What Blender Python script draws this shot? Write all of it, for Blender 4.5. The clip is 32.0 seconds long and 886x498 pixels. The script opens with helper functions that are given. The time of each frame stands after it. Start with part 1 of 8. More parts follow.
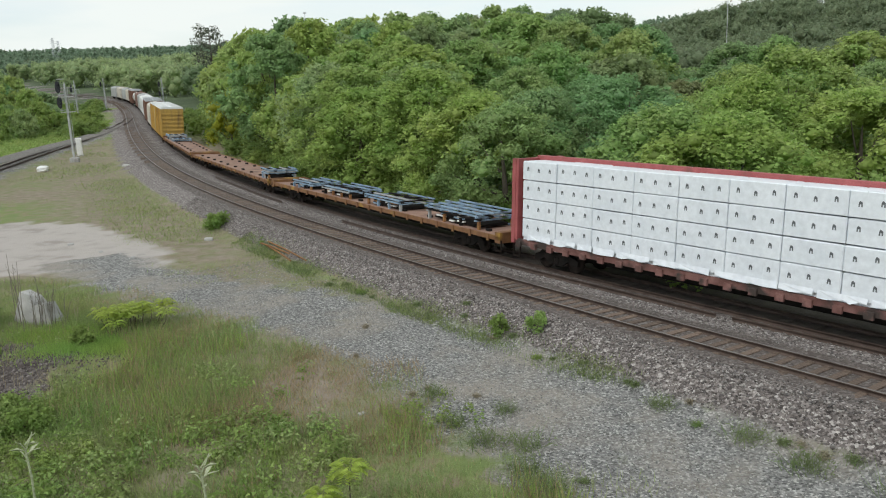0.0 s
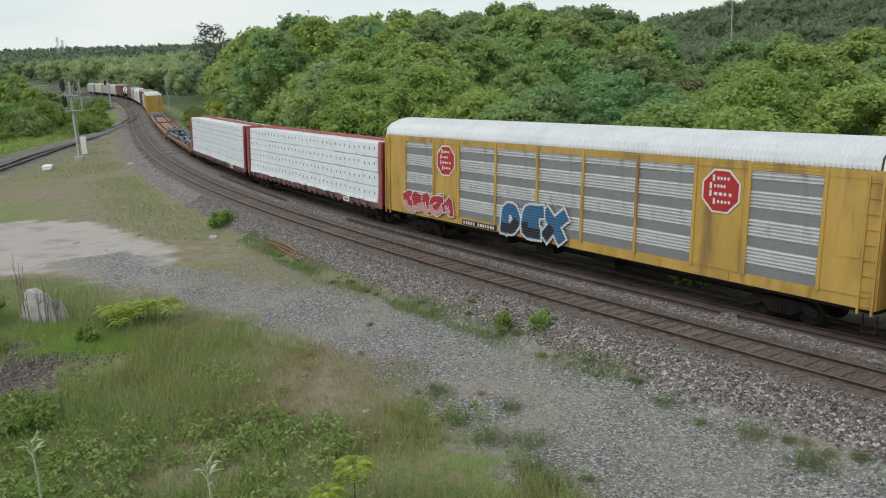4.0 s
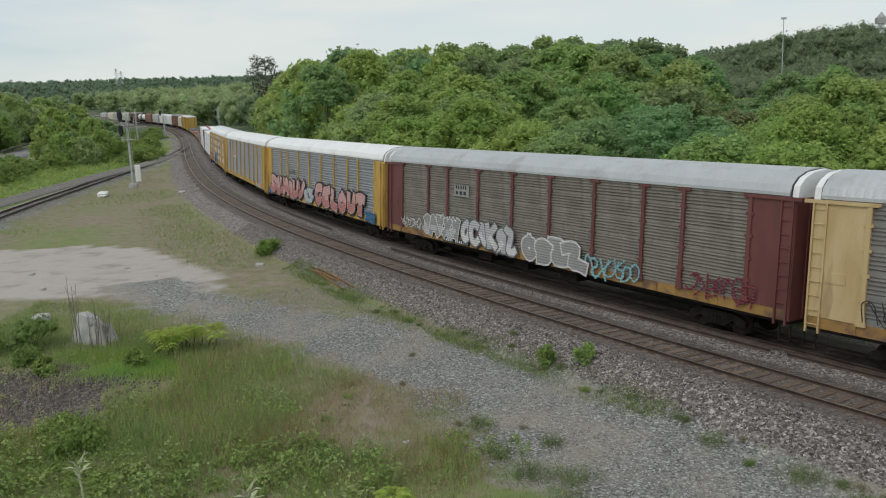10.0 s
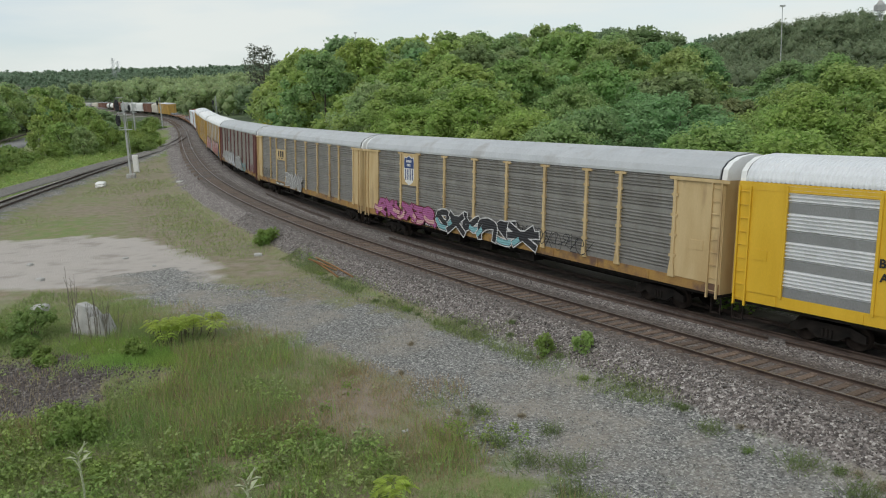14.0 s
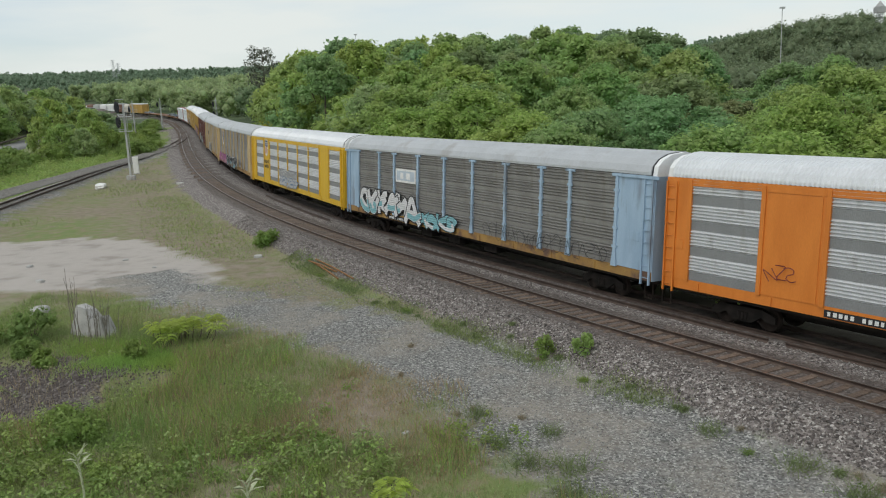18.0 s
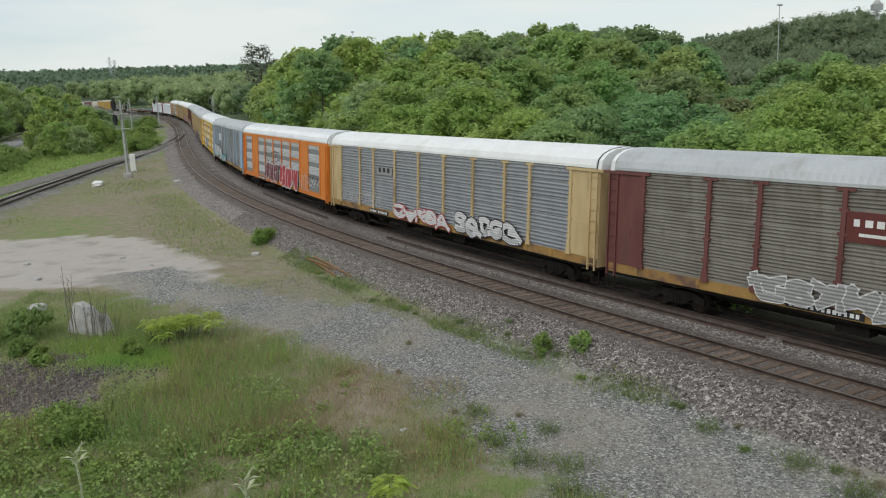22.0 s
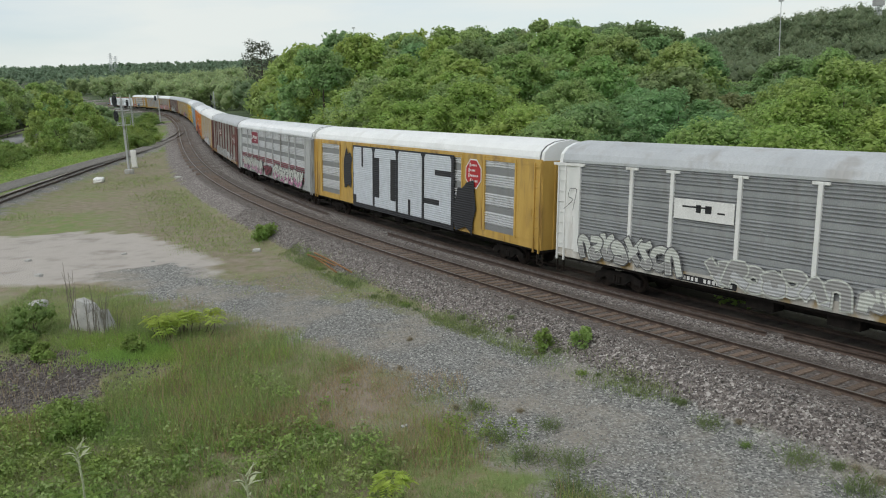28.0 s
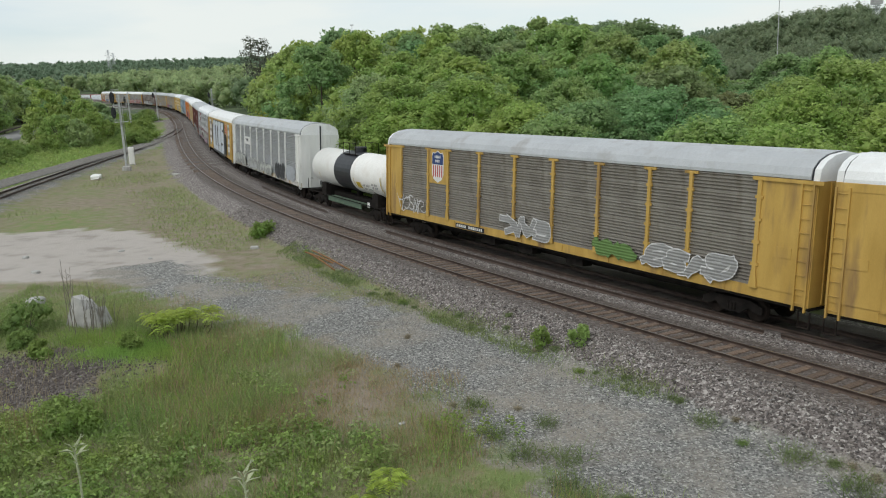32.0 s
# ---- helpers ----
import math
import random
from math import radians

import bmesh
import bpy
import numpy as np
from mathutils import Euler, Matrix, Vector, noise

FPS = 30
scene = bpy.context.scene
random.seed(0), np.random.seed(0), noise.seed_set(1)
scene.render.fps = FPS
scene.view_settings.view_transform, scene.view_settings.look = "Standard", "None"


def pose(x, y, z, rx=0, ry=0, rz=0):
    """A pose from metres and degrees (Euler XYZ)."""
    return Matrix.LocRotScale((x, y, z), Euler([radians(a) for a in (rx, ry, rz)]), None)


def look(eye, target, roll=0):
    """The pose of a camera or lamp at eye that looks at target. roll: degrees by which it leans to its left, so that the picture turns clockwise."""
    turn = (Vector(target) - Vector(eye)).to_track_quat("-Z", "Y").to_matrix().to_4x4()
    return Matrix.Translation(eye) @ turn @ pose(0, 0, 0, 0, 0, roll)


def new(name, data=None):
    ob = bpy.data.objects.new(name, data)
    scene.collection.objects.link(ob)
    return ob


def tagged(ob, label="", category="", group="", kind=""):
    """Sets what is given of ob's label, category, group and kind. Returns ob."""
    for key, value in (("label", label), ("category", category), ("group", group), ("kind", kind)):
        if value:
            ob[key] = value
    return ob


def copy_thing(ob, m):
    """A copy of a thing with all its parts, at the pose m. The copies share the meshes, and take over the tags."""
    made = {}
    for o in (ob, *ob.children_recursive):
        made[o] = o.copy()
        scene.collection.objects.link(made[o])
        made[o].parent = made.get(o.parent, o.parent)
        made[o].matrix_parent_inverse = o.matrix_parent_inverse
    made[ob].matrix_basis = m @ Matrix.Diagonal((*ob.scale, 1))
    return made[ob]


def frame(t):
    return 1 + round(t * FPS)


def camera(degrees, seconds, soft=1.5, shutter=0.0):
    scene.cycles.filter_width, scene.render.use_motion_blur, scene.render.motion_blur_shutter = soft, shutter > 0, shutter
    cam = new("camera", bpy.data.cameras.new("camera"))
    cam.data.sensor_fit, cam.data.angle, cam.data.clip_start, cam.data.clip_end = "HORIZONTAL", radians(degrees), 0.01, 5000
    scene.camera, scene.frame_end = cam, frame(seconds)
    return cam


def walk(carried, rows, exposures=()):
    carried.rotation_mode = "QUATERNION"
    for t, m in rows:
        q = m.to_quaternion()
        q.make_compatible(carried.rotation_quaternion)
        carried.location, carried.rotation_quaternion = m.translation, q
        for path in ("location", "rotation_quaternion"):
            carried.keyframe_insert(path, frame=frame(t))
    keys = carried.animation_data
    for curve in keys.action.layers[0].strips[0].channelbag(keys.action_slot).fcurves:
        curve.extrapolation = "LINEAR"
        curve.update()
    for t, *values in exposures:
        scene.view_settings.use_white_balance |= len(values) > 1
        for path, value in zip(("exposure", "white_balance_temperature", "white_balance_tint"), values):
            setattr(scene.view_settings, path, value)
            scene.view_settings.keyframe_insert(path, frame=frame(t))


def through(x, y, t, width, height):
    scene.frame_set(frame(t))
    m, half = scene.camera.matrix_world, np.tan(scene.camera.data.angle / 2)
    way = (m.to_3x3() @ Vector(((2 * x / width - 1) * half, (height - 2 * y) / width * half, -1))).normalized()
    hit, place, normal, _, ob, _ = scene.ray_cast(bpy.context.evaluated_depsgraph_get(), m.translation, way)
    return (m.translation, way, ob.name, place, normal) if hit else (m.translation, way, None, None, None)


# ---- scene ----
import functools

# ---------------------------------------------------------------- camera
EYE = (0.0, 0.0, 8.46)          # metres above the rails of the near track
cam = camera(57.9, 32.0, soft=1.1)
PATH = [  # seconds, yaw, pitch, roll
    (0, -0.17, -12.55, 2.40), (0.5, -0.14, -12.80, 2.49), (1, -0.07, -12.58, 2.48), (1.5, -0.00, -12.63, 2.45), (2, 0.05, -12.53, 2.42), (2.5, 0.03,
    -12.58, 2.51), (3, 0.03, -12.70, 2.50), (3.5, 0.11, -12.70, 2.55), (5.5, 0.02, -12.73, 2.47), (6, 0.00, -12.78, 2.42), (6.5, 0.08, -12.69, 2.45),
    (7, 0.09, -12.54, 2.34), (7.5, 1.21, -11.67, 2.22), (8, 3.17, -10.69, 2.62), (8.5, 3.81, -10.38, 2.43), (9, 3.62, -10.43, 2.37), (9.5, 3.52,
    -10.39, 2.30), (10, 3.36, -10.35, 2.26), (10.5, 3.32, -10.48, 2.30), (11, 3.22, -10.66, 2.27), (11.5, 3.22, -10.79, 2.34), (12, 3.25, -10.76,
    2.40), (12.5, 3.26, -10.80, 2.37), (13, 3.26, -10.79, 2.37), (13.5, 3.22, -10.82, 2.40), (14, 3.22, -11.12, 2.41), (14.5, 3.27, -11.25, 2.49),
    (16.5, 3.21, -11.00, 2.41), (17, 3.16, -11.09, 2.42), (17.5, 3.24, -10.97, 2.39), (18, 3.22, -11.00, 2.41), (18.5, 3.24, -10.92, 2.37), (19, 3.30,
    -11.13, 2.50), (19.5, 3.24, -11.21, 2.48), (20, 3.25, -11.18, 2.55), (20.5, 3.30, -11.10, 2.49), (21, 3.28, -10.99, 2.44), (21.5, 3.17, -11.00,
    2.43), (22, 3.04, -11.19, 2.41), (22.5, 2.99, -11.15, 2.41), (23, 3.09, -11.12, 2.41), (23.5, 3.06, -10.99, 2.34), (24, 3.06, -11.01, 2.40),
    (24.5, 3.04, -10.93, 2.36), (25, 2.96, -11.11, 2.34), (25.5, 3.00, -11.07, 2.43), (27.5, 3.02, -11.41, 2.39), (28, 3.11, -11.46, 2.45), (28.5,
    3.11, -11.38, 2.39), (29, 3.06, -11.27, 2.35), (29.5, 3.04, -11.50, 2.38), (30, 3.01, -11.50, 2.38), (30.5, 2.93, -11.74, 2.35), (31, 2.97,
    -11.67, 2.36), (31.5, 2.97, -11.63, 2.35), (32, 2.98, -11.63, 2.31)
]
walk(cam, [(t, pose(*EYE, 90 + p, r, y)) for t, y, p, r in PATH],
     [(0, 0.20), (0.7, 0.11), (3, 0.07), (7, 0.03), (8.5, -0.11), (10, -0.11), (11, -0.05), (13, -0.02), (18, -0.02), (22, 0.0), (23, 0.03), (25, 0.0), (29, 0.02), (30.5, 0.06), (32, 0.08)])

# ---------------------------------------------------------------- light
world = bpy.data.worlds.new("sky")
scene.world = world
world.use_nodes = True
wn, wl = world.node_tree.nodes, world.node_tree.links
wn.clear()
sky = wn.new("ShaderNodeTexSky")
sky.sky_type, sky.sun_disc = "NISHITA", False
sky.sun_elevation, sky.sun_rotation = radians(50), radians(217)
coord = wn.new("ShaderNodeTexCoord")
stretch = wn.new("ShaderNodeMapping")
stretch.inputs["Scale"].default_value = (1.0, 1.0, 5.0)
cloud = wn.new("ShaderNodeTexNoise")
cloud.inputs["Scale"].default_value, cloud.inputs["Detail"].default_value = 2.2, 6
ramp = wn.new("ShaderNodeValToRGB")
ramp.color_ramp.elements[0].position, ramp.color_ramp.elements[0].color = 0.40, (0.55, 0.55, 0.55, 1)
ramp.color_ramp.elements[1].position, ramp.color_ramp.elements[1].color = 0.58, (0.97, 0.97, 0.97, 1)
dim = wn.new("ShaderNodeMixRGB")
dim.blend_type = "MULTIPLY"
dim.inputs[0].default_value, dim.inputs[2].default_value = 1.0, (0.115, 0.125, 0.138, 1)
mix = wn.new("ShaderNodeMixRGB")
mix.inputs[2].default_value = (0.79, 0.835, 0.81, 1)
back, wout = wn.new("ShaderNodeBackground"), wn.new("ShaderNodeOutputWorld")
back.inputs["Strength"].default_value = 1.0
wl.new(coord.outputs["Generated"], stretch.inputs[0]), wl.new(stretch.outputs[0], cloud.inputs["Vector"])
wl.new(cloud.outputs["Fac"], ramp.inputs[0]), wl.new(ramp.outputs[0], mix.inputs[0])
wl.new(sky.outputs[0], dim.inputs[1]), wl.new(dim.outputs[0], mix.inputs[1])
wl.new(mix.outputs[0], back.inputs[0]), wl.new(back.outputs[0], wout.inputs[0])
sun = new("sun", bpy.data.lights.new("sun", "SUN"))
sun.data.energy, sun.data.angle, sun.data.color = 1.2, radians(45), (1.0, 0.96, 0.9)
sun.matrix_world = look((-42, -56, 83), (0, 0, 0))

# ---------------------------------------------------------------- materials
def surf(name, c1, c2, scale=3.0, rough=0.7, metal=0.0, bump=0.15, fine=40.0, spread=0.15, stain=None, stain_at=(0.55, 0.72),
         stain_scale=1.2, stretch=(1, 1, 1), where="Object", ribs=0.0, random_value=0.0, grain=0.18):
    """A surface of two tones with fine grain, relief and, where given, stains."""
    m = bpy.data.materials.new(name)
    m.use_nodes = True
    n, l = m.node_tree.nodes, m.node_tree.links
    b = n["Principled BSDF"]
    b.inputs["Roughness"].default_value, b.inputs["Metallic"].default_value = rough, metal
    co, mp = n.new("ShaderNodeTexCoord"), n.new("ShaderNodeMapping")
    mp.inputs["Scale"].default_value = stretch
    l.new(co.outputs[where], mp.inputs[0])
    big, small = n.new("ShaderNodeTexNoise"), n.new("ShaderNodeTexNoise")
    big.inputs["Scale"].default_value, big.inputs["Detail"].default_value = scale, 5
    small.inputs["Scale"].default_value, small.inputs["Detail"].default_value = fine, 3
    l.new(mp.outputs[0], big.inputs["Vector"]), l.new(mp.outputs[0], small.inputs["Vector"])
    r = n.new("ShaderNodeValToRGB")
    r.color_ramp.elements[0].position, r.color_ramp.elements[0].color = 0.5 - spread, (*c1, 1)
    r.color_ramp.elements[1].position, r.color_ramp.elements[1].color = 0.5 + spread, (*c2, 1)
    l.new(big.outputs["Fac"], r.inputs[0])
    out = r.outputs[0]
    hsv = n.new("ShaderNodeHueSaturation")
    v = n.new("ShaderNodeMapRange")
    v.inputs[1].default_value, v.inputs[2].default_value, v.inputs[3].default_value, v.inputs[4].default_value = 0.3, 0.7, 1 - grain, 1 + grain
    l.new(small.outputs["Fac"], v.inputs[0]), l.new(v.outputs[0], hsv.inputs["Value"])
    if random_value:
        oi, ma, mu = n.new("ShaderNodeObjectInfo"), n.new("ShaderNodeMapRange"), n.new("ShaderNodeMath")
        ma.inputs[3].default_value, ma.inputs[4].default_value, mu.operation = 1 - random_value, 1 + random_value, "MULTIPLY"
        l.new(oi.outputs["Random"], ma.inputs[0]), l.new(ma.outputs[0], mu.inputs[0]), l.new(v.outputs[0], mu.inputs[1])
        l.new(mu.outputs[0], hsv.inputs["Value"])
    l.new(out, hsv.inputs["Color"])
    out = hsv.outputs[0]
    if stain:
        st, sr, mx = n.new("ShaderNodeTexNoise"), n.new("ShaderNodeValToRGB"), n.new("ShaderNodeMixRGB")
        st.inputs["Scale"].default_value, st.inputs["Detail"].default_value = stain_scale, 7
        sr.color_ramp.elements[0].position, sr.color_ramp.elements[1].position = stain_at
        l.new(mp.outputs[0], st.inputs["Vector"]), l.new(st.outputs["Fac"], sr.inputs[0]), l.new(sr.outputs[0], mx.inputs[0])
        l.new(out, mx.inputs[1])
        mx.inputs[2].default_value = (*stain, 1)
        out = mx.outputs[0]
    l.new(out, b.inputs["Base Color"])
    if bump or ribs:
        bp = n.new("ShaderNodeBump")
        bp.inputs["Strength"].default_value, bp.inputs["Distance"].default_value = bump or 0.6, 0.02
        l.new(small.outputs["Fac"], bp.inputs["Height"])
        if ribs:
            wv = n.new("ShaderNodeTexWave")
            wv.bands_direction, wv.inputs["Scale"].default_value = "Z", ribs
            bp.inputs["Strength"].default_value, bp.inputs["Distance"].default_value = 0.6, 0.025
            l.new(co.outputs["Object"], wv.inputs["Vector"]), l.new(wv.outputs["Fac"], bp.inputs["Height"])
        l.new(bp.outputs[0], b.inputs["Normal"])
    return m


def leaf(name, tones, rough=0.6, through=0.5, grain=6.0):
    """Foliage: tones vary from plant to plant, from bough to bough and from leaf to leaf."""
    m = bpy.data.materials.new(name)
    m.use_nodes = True
    n, l = m.node_tree.nodes, m.node_tree.links
    b = n["Principled BSDF"]
    b.inputs["Roughness"].default_value = rough
    b.inputs["Specular IOR Level"].default_value = 0.25
    oi, geo, r = n.new("ShaderNodeObjectInfo"), n.new("ShaderNodeNewGeometry"), n.new("ShaderNodeValToRGB")
    while len(r.color_ramp.elements) < len(tones):
        r.color_ramp.elements.new(0.5)
    for i, (e, c) in enumerate(zip(r.color_ramp.elements, tones)):
        e.position, e.color = i / (len(tones) - 1), (*c, 1)
    hsv, v = n.new("ShaderNodeHueSaturation"), n.new("ShaderNodeMapRange")
    v.inputs[3].default_value, v.inputs[4].default_value = 0.80, 1.2
    co, no, cell = n.new("ShaderNodeTexCoord"), n.new("ShaderNodeTexNoise"), n.new("ShaderNodeTexVoronoi")
    no.inputs["Scale"].default_value, no.inputs["Detail"].default_value = 0.4, 3
    cell.inputs["Scale"].default_value = grain
    h, w, mul = n.new("ShaderNodeMapRange"), n.new("ShaderNodeMapRange"), n.new("ShaderNodeMath")
    h.inputs[1].default_value, h.inputs[2].default_value, h.inputs[3].default_value, h.inputs[4].default_value = 0.3, 0.7, 0.482, 0.518
    sep = n.new("ShaderNodeSeparateColor")
    w.inputs[3].default_value, w.inputs[4].default_value = 0.86, 1.14
    mul.operation = "MULTIPLY"
    l.new(co.outputs["Object"], no.inputs["Vector"]), l.new(no.outputs["Fac"], h.inputs[0]), l.new(h.outputs[0], hsv.inputs["Hue"])
    l.new(co.outputs["Object"], cell.inputs["Vector"]), l.new(cell.outputs["Color"], sep.inputs[0]), l.new(sep.outputs[0], w.inputs[0])
    l.new(oi.outputs["Random"], r.inputs[0]), l.new(geo.outputs["Random Per Island"], v.inputs[0])
    l.new(v.outputs[0], mul.inputs[0]), l.new(w.outputs[0], mul.inputs[1])
    l.new(mul.outputs[0], hsv.inputs["Value"]), l.new(r.outputs[0], hsv.inputs["Color"])
    l.new(hsv.outputs[0], b.inputs["Base Color"])
    bp = n.new("ShaderNodeBump")
    bp.inputs["Strength"].default_value, bp.inputs["Distance"].default_value = 0.35, 0.1
    l.new(cell.outputs["Distance"], bp.inputs["Height"]), l.new(bp.outputs[0], b.inputs["Normal"])
    tr, mx = n.new("ShaderNodeBsdfTranslucent"), n.new("ShaderNodeMixShader")
    l.new(hsv.outputs[0], tr.inputs[0])
    mx.inputs[0].default_value = through
    l.new(b.outputs[0], mx.inputs[1]), l.new(tr.outputs[0], mx.inputs[2]), l.new(mx.outputs[0], n["Material Output"].inputs[0])
    return m


